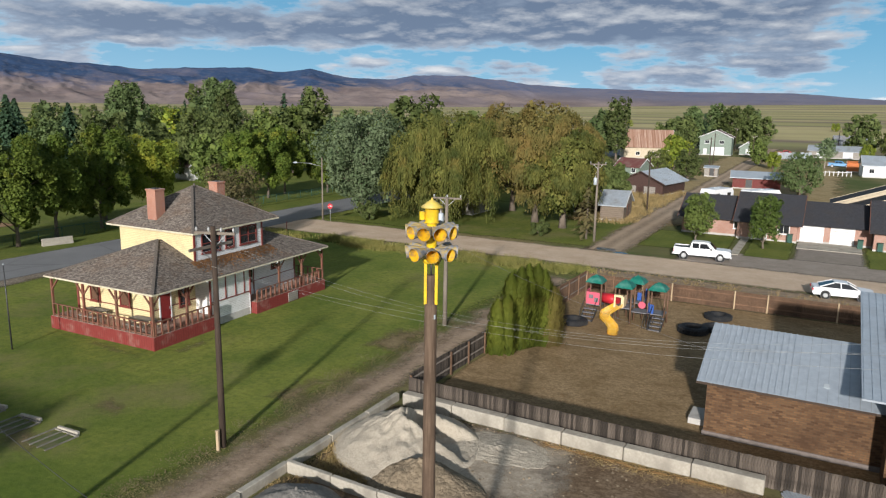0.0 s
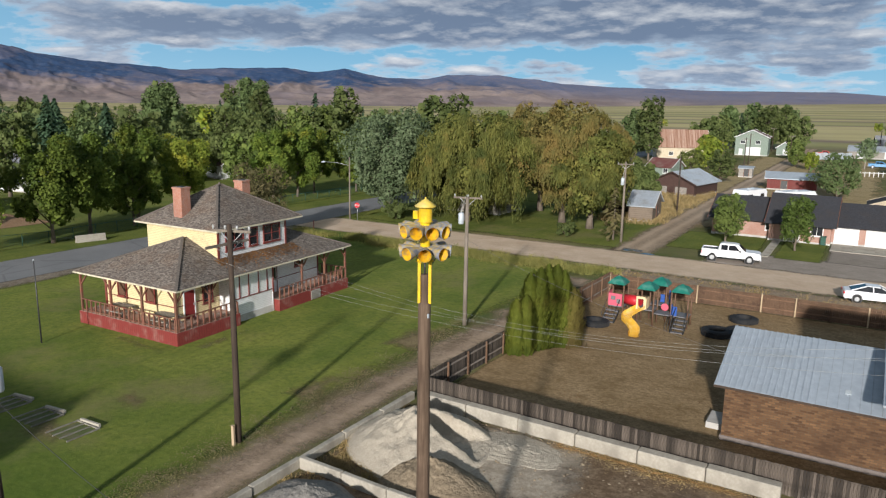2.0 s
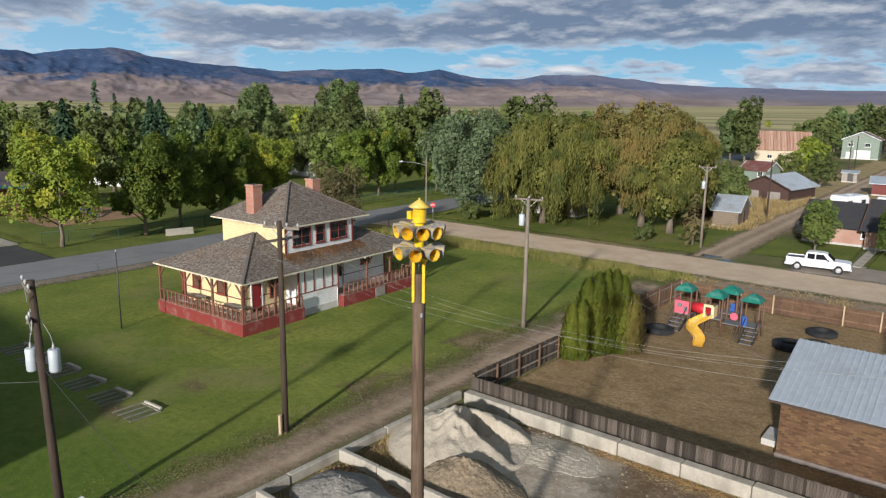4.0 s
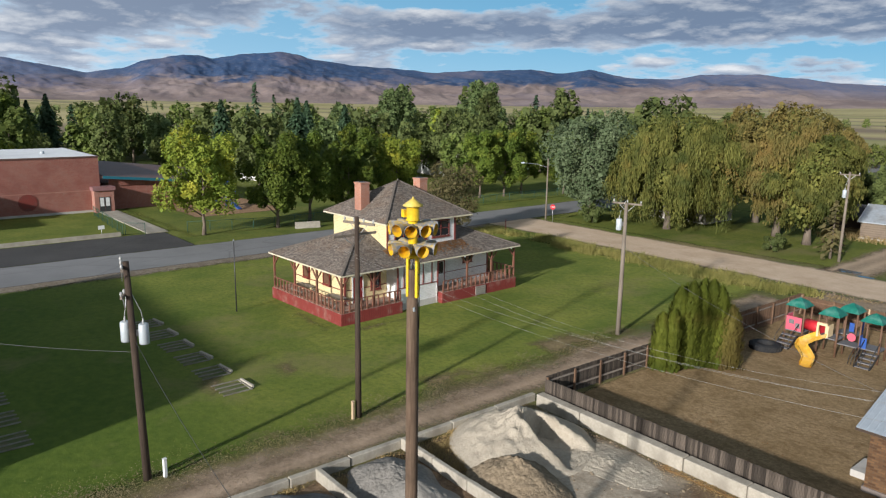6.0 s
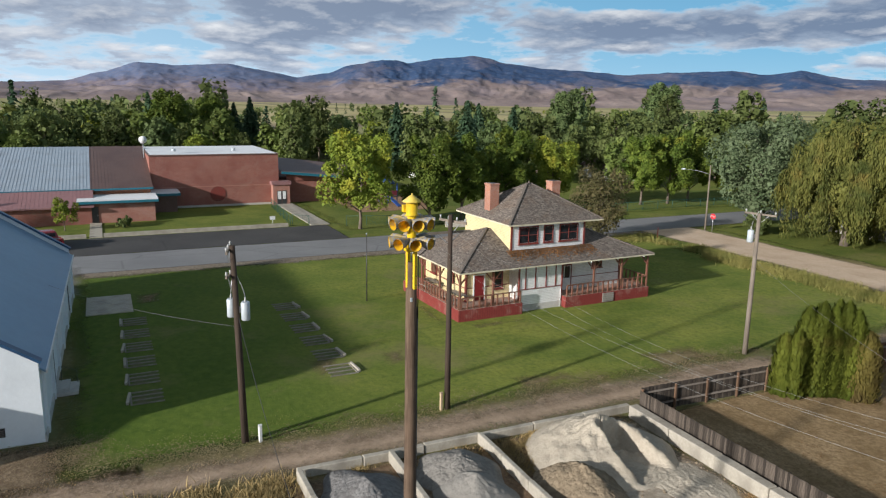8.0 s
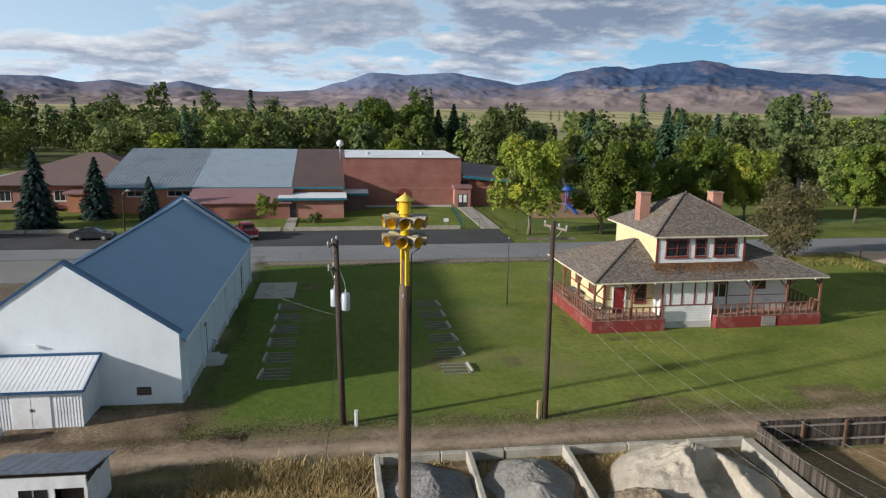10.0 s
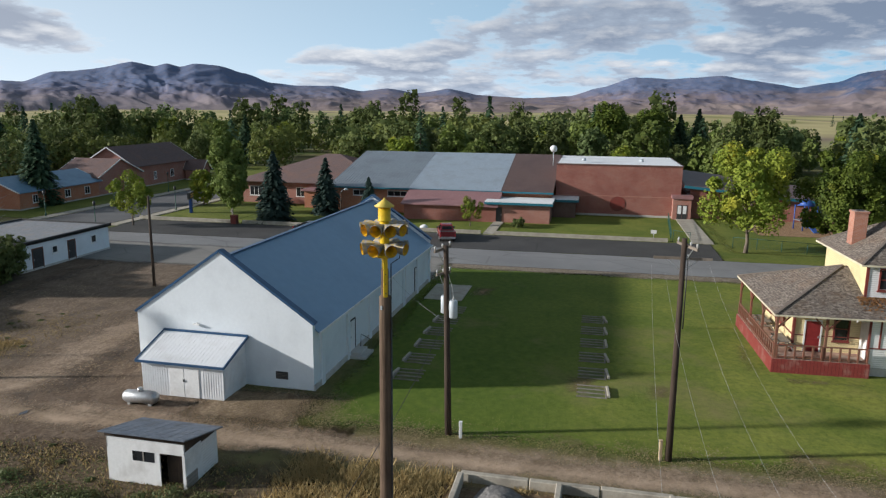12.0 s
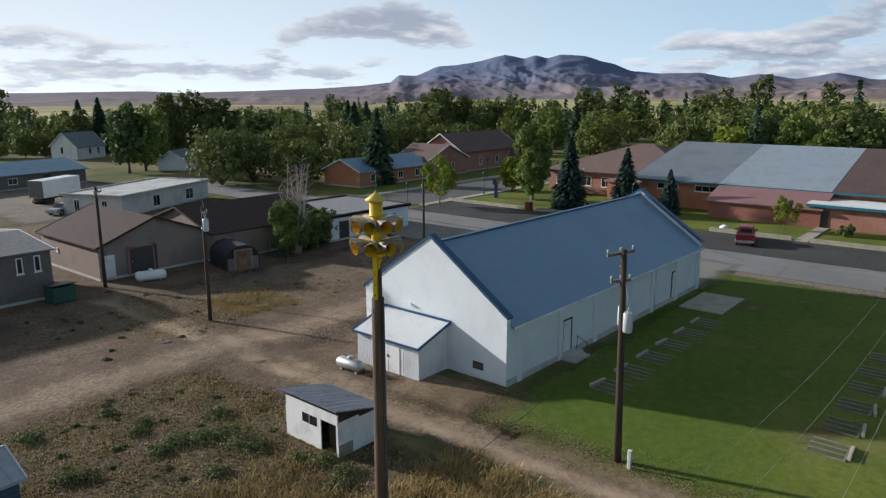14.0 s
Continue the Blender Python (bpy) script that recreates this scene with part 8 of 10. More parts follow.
building("dark_shed", "small dark-roofed shed beside the lane", -31.0, 108.5, 2, 6, 5, 2.2, 3.4, "barn_brown", "dark_roof", "x", 0.4, (), "shed")
building("white_shed_small", "small white shed with tin roof", 12.6, 137, 8, 5, 4.5, 2.6, 3.8, "white_siding", "light_blue_roof", "x", 0.3, (), "shed")


# ---- vehicles ----
def wheel_at(t, x, y, r=0.37, w=0.24):
    s = 1 if y > 0 else -1
    ob = part("wheel", tube(bmesh.new(), [(x, y - s * w, r), (x, y - s * 0.02, r), (x, y, r)], [r, r, r * 0.9], 18), M["rubber"], t)
    part("rim", tube(bmesh.new(), [(x, y, r), (x, y + s * 0.02, r)], [r * 0.62, r * 0.5], 14), M["steel"], ob)


def extrude_side(prof, w, inset=None):
    """A body from its side outline (x, z), w wide, upper points drawn in by inset."""
    bm = bmesh.new()
    zs = [z for x, z in prof]
    lo, hi = min(zs), max(zs)
    rows = []
    for s in (-1, 1):
        rows.append([bm.verts.new((x, s * (w / 2 - (inset or 0) * max(0, (z - lo) / (hi - lo))), z)) for x, z in prof])
    bm.faces.new(rows[0])
    bm.faces.new(rows[1][::-1])
    for k in range(len(prof)):
        j = (k + 1) % len(prof)
        bm.faces.new((rows[0][j], rows[0][k], rows[1][k], rows[1][j]))
    bmesh.ops.recalc_face_normals(bm, faces=list(bm.faces))
    bmesh.ops.bevel(bm, geom=list(bm.edges), offset=0.05, segments=2, affect="EDGES", clamp_overlap=True)
    for f in bm.faces:
        f.smooth = False
    return bm


def pickup(x, y, rz, paint, label):
    t = thing("pickup_truck", label, "pickup", x, y, 0, rz)
    body = part("body", extrude_side([(-2.9, 0.52), (2.82, 0.52), (2.95, 0.85), (2.86, 1.12), (2.5, 1.2), (1.35, 1.24), (-2.9, 1.22)], 1.98, 0.06), M[paint], t)
    cab = part("cab", extrude_side([(1.42, 1.2), (0.72, 1.86), (0.4, 1.94), (-0.85, 1.94), (-1.12, 1.86), (-1.25, 1.2)], 1.84, 0.26), M[paint], t)
    part("bed_cavity", boxes((-2.78, -0.82, 1.19, -1.36, 0.82, 1.24)), M["dark_steel"], t)
    part("bed_rail", boxes((-2.9, -0.97, 1.18, -1.3, -0.85, 1.32), (-2.9, 0.85, 1.18, -1.3, 0.97, 1.32), (-2.9, -0.85, 1.18, -2.8, 0.85, 1.32)), M[paint], t)
    for s in (-1, 1):
        for x0, x1, x2 in ((0.86, 0.45, -0.22), (-0.32, -0.32, -0.98)):
            w = bmesh.new()
            poly(w, [(x0, s * 0.905, 1.30), (x2, s * 0.905, 1.30), (x2, s * 0.715, 1.80), (x1, s * 0.715, 1.80)])
            bmesh.ops.solidify(w, geom=list(w.faces), thickness=0.03)
            part("side_window", w, M["glass_dark"], cab)
        part("headlight", boxes((2.80, s * 0.6, 0.78, 2.93, s * 0.9, 0.95)), M["can_metal"], body)
        part("tail_light", boxes((-2.93, s * 0.8, 0.75, -2.88, s * 0.95, 1.05)), M["plastic_red"], body)
        part("mirror", boxes((0.85, s * 0.95, 1.2, 1.0, s * 1.15, 1.4)), M["dark_steel"], cab)
        for wx in (1.87, -1.82):
            wheel_at(t, wx, s * 1.0, 0.43, 0.27)
            part("wheel_arch", tube(bmesh.new(), [(wx, s * 0.80, 0.42), (wx, s * 0.965, 0.42)], [0.5, 0.5], 18), M["dark_steel"], body)
    part("windscreen", slab(bmesh.new(), [(1.42, -0.78, 1.26), (1.42, 0.78, 1.26), (0.80, 0.64, 1.84), (0.80, -0.64, 1.84)], 0.02), M["glass_dark"], cab)
    part("rear_window", boxes((-1.24, -0.6, 1.36, -1.19, 0.6, 1.76)), M["glass_dark"], cab)
    part("bumper", boxes((2.86, -0.9, 0.45, 3.0, 0.9, 0.68)), M["steel"], t)
    part("bumper", boxes((-3.02, -0.9, 0.5, -2.88, 0.9, 0.72)), M["steel"], t)
    part("grille", boxes((2.88, -0.55, 0.72, 2.95, 0.55, 1.0)), M["dark_steel"], body)


def car(name, label, x, y, rz, paint, suv=False):
    t = thing(name, label, "car", x, y, 0, rz, "parked cars")
    h = 0.28 if suv else 0.0
    body = part("body", extrude_side([(-2.4, 0.35), (2.35, 0.35), (2.45, 0.6), (2.3, 0.85 + h * 0.4), (1.1, 0.98 + h * 0.5), (-1.7, 1.02 + h * 0.5), (-2.4, 0.98 + h * 0.5), (-2.45, 0.6)], 1.85, 0.06), M[paint], t)
    top = [(1.2, 0.95 + h * 0.5), (0.35, 1.42 + h), (-0.8, 1.46 + h), (-1.95, 1.05 + h * 0.5)] if not suv else [(1.2, 1.08), (0.5, 1.7), (-1.9, 1.72), (-2.35, 1.15)]
    glass = part("cabin", extrude_side(top, 1.62, 0.2), M["glass_dark"], t)
    lid = [(0.3, 1.40 + h), (-0.78, 1.45 + h), (-0.8, 1.50 + h), (0.25, 1.46 + h)] if not suv else [(0.45, 1.68), (-1.85, 1.70), (-1.88, 1.76), (0.4, 1.74)]
    part("roof", extrude_side(lid, 1.34, 0.05), M[paint], t)
    for s in (-1, 1):
        for p0, p1, w in (((1.15, s * 0.80, top[0][1] + 0.02), (0.35, s * 0.64, top[1][1]), 0.06), ((-0.25, s * 0.81, top[0][1] + 0.04), (-0.3, s * 0.64, top[1][1] + 0.02), 0.06), ((top[3][0] + 0.05, s * 0.79, top[3][1]), (top[2][0], s * 0.64, top[2][1]), 0.08)):
            part("pillar", beam(bmesh.new(), p0, p1, 0.07, w), M[paint], glass)
        part("headlight", boxes((2.28, s * 0.55, 0.62, 2.42, s * 0.86, 0.78)), M["can_metal"], body)
        part("tail_light", boxes((-2.47, s * 0.55, 0.72, -2.38, s * 0.88, 0.9)), M["plastic_red"], body)
        for wx in (1.42, -1.42):
            wheel_at(t, wx, s * 0.93, 0.34, 0.22)
            part("wheel_arch", tube(bmesh.new(), [(wx, s * 0.78, 0.36), (wx, s * 0.918, 0.36)], [0.42, 0.42], 18), M["dark_steel"], body)


pickup(-11.1, 80.2, 6, "car_white", "white crew-cab pickup truck parked along the dirt road")
pickup(2.4, 236, 4, "car_blue", "blue pickup truck parked behind the yard fence")
pickup(-14.0, 284, 10, "car_bright_red", "bright red pickup truck behind the tin fence")
pickup(-77.8, 0.9, 196, "car_red", "dark red pickup truck parked nose-in before the school")
car("sedan", "white sedan parked on the dirt road", 2.2, 69.6, 8, "car_white")
car("parked_car", "black car parked beside the street", -77.4, -16.6, 92, "car_black", False)
car("parked_car", "grey car parked in the far lot", -38.8, -79.0, 30, "car_grey", False)
car("parked_car", "grey car parked far off by the houses", -58.0, -140.0, 20, "car_grey", True)


# ---- street furniture ----
def street_lamp(x, y, h, rz, L, label):
    t = thing("street_lamp", label, "street lamp", x, y, 0, rz, "street lamps")
    part("post", rod((0, 0, 0), (0, 0, h), 0.10, 0.06), M["pole_dark"], t)
    a = part("arm", tube(bmesh.new(), [(0, 0, h - 0.3), (L * 0.5, 0, h + 0.15), (L, 0, h + 0.2)], [0.035] * 3, 6), M["steel"], t)
    part("lamp_head", tube(bmesh.new(), [(L - 0.1, 0, h + 0.2), (L + 0.15, 0, h + 0.2), (L + 0.55, 0, h + 0.12)], [0.06, 0.16, 0.08], 8), M["white_paint"], a)


def post_lamp(x, y):
    t = thing("post_lamp", "dark green ornamental lamp post on the sidewalk", "street lamp", x, y, 0, 0, "post lamps")
    part("post", tube(bmesh.new(), [(0, 0, 0), (0, 0, 0.5), (0, 0, 0.55), (0, 0, 3.2)], [0.14, 0.12, 0.06, 0.05], 8), M["green_metal"], t)
    part("lantern", tube(bmesh.new(), [(0, 0, 3.2), (0, 0, 3.3), (0, 0, 3.7), (0, 0, 3.85)], [0.08, 0.17, 0.2, 0.05], 8), M["dark_steel"], t)


street_lamp(-80.2, -13.8, 5.2, 150, 0.7, "dark street lamp with a white head before the school")
street_lamp(-95.3, -29.0, 4.6, 200, 0.6, "school yard lamp with a white head")
for lx, ly in ((-72.2, -44.6), (-90.9, -44.7), (-80.5, -59.2), (-96, -59.2), (-114, -44.8), (-112, -59.4)):
    post_lamp(lx, ly)
t = thing("marquee_sign", "school sign board on a blue pedestal", "sign", -89.4, -41.2, 0, 20)
part("pedestal", boxes((-0.35, -0.2, 0, 0.35, 0.2, 2.2)), M["plastic_blue"], t)
bd = part("board", boxes((-1.25, -0.22, 2.2, 1.25, 0.22, 3.2)), M["dark_steel"], t)
for k in range(2):
    part("text_bar", boxes((-0.95, 0.22, 2.45 + 0.32 * k, 0.95 - 0.3 * k, 0.235, 2.6 + 0.32 * k)), M["plastic_yellow"], bd)
t = thing("hydrant_box", "dark red utility cabinet beside the kerb wall", "cabinet", -81.2, -29.7, 0)
part("cabinet_body", boxes((-0.4, -0.4, 0, 0.4, 0.4, 1.2)), M["red_trim"], t)
part("cabinet_lid", boxes((-0.45, -0.45, 1.2, 0.45, 0.45, 1.28)), M["red_trim"], t)
t = thing("lawn_sign", "small white sign board on the school lawn", "sign", -84.0, 26.4, 0, 90)
part("post", rod((0, 0, 0), (0, 0, 0.8), 0.03), M["steel"], t)
part("board", boxes((-0.35, -0.02, 0.7, 0.35, 0.02, 1.15)), M["white_paint"], t)


def mesh_fence(label, pts, h=1.3):
    t = thing("mesh_fence", label, "fence", *pts[0], 0, 0, "mesh fences")
    o = Vector((*pts[0], 0))
    for (xa, ya), (xb, yb) in zip(pts, pts[1:]):
        a, b = Vector((xa, ya, 0)) - o, Vector((xb, yb, 0)) - o
        L = (b - a).length
        n = max(1, round(L / 3.0))
        for k in range(n + 1):
            p = a.lerp(b, k / n)
            part("post", rod(p, p + Vector((0, 0, h + 0.05)), 0.04, 0.04, 6), M["green_metal"], t)
        part("top_rail", rod(a + Vector((0, 0, h)), b + Vector((0, 0, h)), 0.03, 0.03, 6), M["green_metal"], t)
        bm = bmesh.new()
        m = round(L / 0.22)
        for k in range(m):
            for s in (0, 1):
                p = a.lerp(b, (k + s) / m)
                q = a.lerp(b, (k + 1 - s) / m)
                beam(bm, p + Vector((0, 0, 0.05)), q + Vector((0, 0, h)), 0.007, 0.007)
        tagged(part("wire_mesh", bm, M["green_metal"], t), kind="stuff")


mesh_fence("green wire mesh fence round the park", [(-80.2, 35.2), (-77.4, 45.4), (-78.0, 60.0), (-78.4, 77.0), (-78.4, 104.0)])
mesh_fence("green wire mesh fence beside the school path", [(-82.6, 28.4), (-99.5, 29.6)])
mesh_fence("green wire mesh fence at the school path", [(-82.4, 28.6), (-80.9, 30.4)], 1.5)
mesh_fence("dark wire mesh fence beside the workshop", [(-36.8, -31.6), (-39.6, -31.0), (-40.2, -34.6)], 1.5)


# ---- blue playground behind the school fence ----
t = thing("play_structure", "blue and purple plastic climbing frame on bark chips", "playground", -96.8, 47.4, 0, 20)
for sx in (-1.0, 1.0):
    for sy in (-1.0, 1.0):
        part("post", rod((sx, sy, 0), (sx, sy, 3.4), 0.08), M["plastic_blue"], t)
part("platform", boxes((-1.1, -1.1, 1.3, 1.1, 1.1, 1.42)), M["play_grey"], t)
part("slide", beam(bmesh.new(), (1.0, -0.6, 1.4), (3.4, -0.6, 0.15), 0.7, 0.1), M["plastic_blue"], t)
part("canopy", tube(bmesh.new(), [(0, 0, 3.4), (0, 0, 4.3)], [1.5, 0.1], 4), M["plastic_blue"], t)
part("panel", boxes((1.05, -0.9, 1.5, 1.1, 0.9, 2.3)), M["plastic_pink"], t)
cover("bark_chips", "orange-tan bark chip play surface", -106, 40, -90, 54, 0.03, 0.6, 0.4, dirt_color((0.34, 0.21, 0.12), (0.42, 0.28, 0.17)))
building("blue_shed", "small blue board shed with grey tin roof", -3.5, -4.7, 2, 3.4, 3.0, 2.0, 2.7, "blue_siding", "old_galvanised", "x", 0.2, (("dark_door", "n", -0.5, 0.05, 0.9, 1.8),), "shed", ribs=8)

# ---- trees ----
def leaf_quads(rng, centres, normals, size, aspect=1.0, jitter=0.6, hang=False):
    """Small bent leaf sprays facing their normals; hanging ones point down."""
    n = len(centres)
    nr = normals + rng.normal(0, jitter, (n, 3))
    nr /= np.linalg.norm(nr, axis=1)[:, None] + 1e-9
    up = rng.normal(0, 0.25, (n, 3)) + np.array([0, 0, 1.0]) if hang else rng.normal(0, 1, (n, 3))
    u = np.cross(nr, up)
    u /= np.linalg.norm(u, axis=1)[:, None] + 1e-9
    v = np.cross(nr, u)
    s = size * rng.uniform(0.55, 1.35, (n, 1))
    u, v = u * s * 0.5, v * s * 0.5 * aspect
    bend = nr * s * 0.16
    return np.stack([centres - u - bend, centres - v * 0.9, centres + u + bend * 0.3, centres + v], axis=1)


def unit(rng, n):
    d = rng.normal(0, 1, (n, 3))
    return d / np.linalg.norm(d, axis=1)[:, None]


def crown_lobes(rng, h, base, w, shape, count):
    """Boughs of a crown, each an ellipsoid of leaves: centres and radii."""
    cz, hz, rw = (h + base) / 2, (h - base) / 2, w / 2
    cen, rad = [np.array([0, 0, cz + hz * 0.05])], [np.array([rw * 0.40, rw * 0.40, hz * 0.55])]
    turn = rng.uniform(0, 6.28)
    for k in range(count):
        f = (k + 0.5) / count
        a = turn + k * 2.39996 + rng.normal(0, 0.22)
        if shape == "poplar":
            zf = -0.80 + 1.62 * f
            prof = (1 - max(0.0, zf) ** 2.4) ** 0.6 * (1 - 0.45 * max(0.0, -zf) ** 2)
            r = rng.uniform(0.30, 0.66) * prof
            q = rng.uniform(0.30, 0.44) * (0.62 + 0.38 * prof)
            cen.append(np.array([rw * r * math.cos(a), rw * r * math.sin(a), cz + hz * zf * 0.80]))
            rad.append(np.array([rw * q, rw * q, hz * rng.uniform(0.20, 0.30)]))
        elif shape == "dome":
            zf = -0.92 + 1.60 * f
            prof = max(0.05, 1 - max(0.0, zf) ** 2) ** 0.5
            r = rng.uniform(0.52, 0.66) * prof
            q = rng.uniform(0.34, 0.46)
            cen.append(np.array([rw * r * math.cos(a), rw * r * math.sin(a), cz + hz * zf * 0.72]))
            rad.append(np.array([rw * q, rw * q, hz * rng.uniform(0.34, 0.46)]))
        else:
            zf = -0.90 + 1.74 * f + rng.normal(0, 0.07)
            prof = max(0.05, 1 - min(1.0, abs(zf)) ** 2.2) ** 0.5 * (1.02 - 0.20 * max(0.0, zf))
            r = rng.uniform(0.48, 0.86) * prof
            q = rng.choice((0.22, 0.27, 0.32, 0.38, 0.44)) * rng.uniform(0.9, 1.1)
            cen.append(np.array([rw * r * math.cos(a), rw * r * math.sin(a), cz + hz * min(0.86, zf * 0.80)]))
            rad.append(np.array([rw * q, rw * q, min(hz * 0.45, rw * q * rng.uniform(0.85, 1.45))]))
    return np.array(cen), np.array(rad)


def crown_leaves(rng, cen, rad, n, h, base, size, shape):
    """Leaves on the outside of the boughs, gathered in tufts, with shaded gaps between."""
    area = (rad[:, 0] * rad[:, 2]) ** 0.9
    share = np.maximum(20, (area / area.sum() * n * 1.7).astype(int))
    pts, nrm = [], []
    mid = np.array([0, 0, base + (h - base) * 0.36])
    for k in range(len(cen)):
        m = share[k]
        tufts = unit(rng, max(12, int(m / 20)))
        i = rng.integers(0, len(tufts), m)
        off = rng.normal(0, 0.26, (m, 3))
        d = tufts[i] + off
        d /= np.linalg.norm(d, axis=1)[:, None]
        near = np.exp(-(off ** 2).sum(axis=1) / 0.11)
        swell = 0.25 if shape == "egg" else 0.18
        reach = (0.92 - swell * 0.4 + swell * near * (0.2 + 1.1 * rng.uniform(0, 1, len(tufts))[i] ** 1.5)) * (1 - 0.42 * rng.uniform(0, 1, m) ** 1.6)
        p = cen[k] + rad[k] * d * reach[:, None]
        keep = d[:, 2] > rng.uniform(-1.25, 0.1, m)
        for j in range(len(cen)):
            if j != k:
                keep &= (((p - cen[j]) / (rad[j] * 0.74)) ** 2).sum(axis=1) > 1
        p, d = p[keep], d[keep]
        out = (p - mid) / np.array([1, 1, 0.9])
        out /= np.linalg.norm(out, axis=1)[:, None] + 1e-9
        pts.append(p)
        nrm.append(d * 0.55 + out * 0.45 + np.array([0, 0, 0.25]))
    p, q = np.concatenate(pts), np.concatenate(nrm)
    if len(p) > n:
        pick = rng.permutation(len(p))[:n]
        p, q = p[pick], q[pick]
    hang = shape == "dome"
    shell = leaf_quads(rng, p, q, size * 0.86, 1.7 if hang else 1.15, 0.42, hang)
    # broad inner leaves close the heart of each bough
    m = max(120, n // 8)
    j = rng.integers(0, len(cen), m)
    heart = cen[j] + rad[j] * unit(rng, m) * rng.uniform(0.35, 0.86, (m, 1))
    return np.concatenate([shell, leaf_quads(rng, heart, unit(rng, m), size * 2.3)])


def trunk_mesh(rng, h, base, r, cents, limbs, seg=7):
    bm = bmesh.new()
    lean = rng.uniform(-0.25, 0.25, 2)
    top = base + (h - base) * 0.62
    pts = [Vector((lean[0] * z / h * 1.4 + rng.normal(0, 0.04) * (z > 0), lean[1] * z / h * 1.4 + rng.normal(0, 0.04) * (z > 0), z)) for z in np.linspace(-0.15, top, 7)]
    rad = [r * (1.35 if k == 0 else 1.0 - 0.12 * k) for k in range(7)]
    tube(bm, pts, rad, seg)
    order = rng.permutation(len(cents))[:limbs]
    for k in order:
        c = Vector(cents[k])
        z0 = max(base * 0.8, min(top, c.z - 0.55 * math.hypot(c.x, c.y) - 0.4))
        s = z0 / top * 6
        i = min(5, int(s))
        a = pts[i].lerp(pts[i + 1], s - i)
        m = a.lerp(c, 0.5) + Vector((0, 0, 0.25 + rng.uniform(-0.2, 0.3)))
        r0 = rad[i] * 0.5
        tube(bm, [a, m, c], [r0, r0 * 0.6, r0 * 0.15], 5)
    return bm


def broadleaf(seed, h, w, base, leaf, label, n=8000, size=0.32, shape="egg", lobes=20, trunk_r=0.22, category="tree", bark="bark", name="tree"):
    rng = np.random.default_rng(seed)
    t = thing(name, label, category)
    cen, rad = crown_lobes(rng, h, base, w, shape, lobes)
    part("trunk", trunk_mesh(rng, h, max(base, 0.3), trunk_r, cen, lobes), M[bark], t)
    quads("crown", crown_leaves(rng, cen, rad, n, h, base, size, shape), M[leaf], t)
    return t


def willow(seed, h, w, leaf, label, strands=520, per=16, fall=1.0):
    """Drooping curtains of twigs that fall from the boughs of a broad crown."""
    rng = np.random.default_rng(seed)
    t = thing("willow_tree", label, "tree")
    cen, rad = crown_lobes(rng, h, h * 0.16, w * 0.84, "egg", 34)
    part("trunk", trunk_mesh(rng, h, h * 0.25, 0.45, cen, 24), M["bark"], t)
    quads("crown", crown_leaves(rng, cen, rad, 15000, h, h * 0.3, 0.24, "dome"), M[leaf], t)
    out = []
    curtains = [(rng.integers(1, len(cen)), rng.normal(0, 0.8), rng.uniform(0.65, 1.10), rng.uniform(2.2, 7.5)) for k in range(95)]
    for k in range(strands):
        j, turn, reach, drop = curtains[rng.integers(0, len(curtains))]
        a = math.atan2(cen[j][1], cen[j][0]) + turn + rng.normal(0, 0.20)
        f = reach + rng.normal(0, 0.07)
        bx, by = cen[j][0] + rad[j][0] * f * math.cos(a), cen[j][1] + rad[j][1] * f * math.sin(a)
        z0 = cen[j][2] + rad[j][2] * (0.75 - 0.9 * (f - 0.55))
        length = min(z0 - 0.3, drop * fall * rng.uniform(0.55, 1.05))
        if length < 0.5:
            continue
        s = np.linspace(0, 1, per)
        swing = s ** 1.6 * (0.25 + rng.normal(0, 0.35))
        x = bx + swing * math.cos(a) + rng.normal(0, 0.10, per)
        y = by + swing * math.sin(a) + rng.normal(0, 0.10, per)
        ctr = np.stack([x, y, z0 - s * length], axis=1)
        ang = a + math.pi / 2 + rng.normal(0, 0.7, per)
        u = np.stack([np.cos(ang), np.sin(ang), rng.normal(0, 0.2, per)], axis=1) * rng.uniform(0.035, 0.075, (per, 1))
        v = np.stack([rng.normal(0, 0.22, per), rng.normal(0, 0.22, per), -np.ones(per)], axis=1) * rng.uniform(0.18, 0.36, (per, 1))
        out.append(np.stack([ctr - u, ctr - u * 0.5 + v, ctr + u * 0.6 + v, ctr + u - v * 0.4], axis=1))
    quads("hanging_foliage", np.concatenate(out), M[leaf], t)
    return t


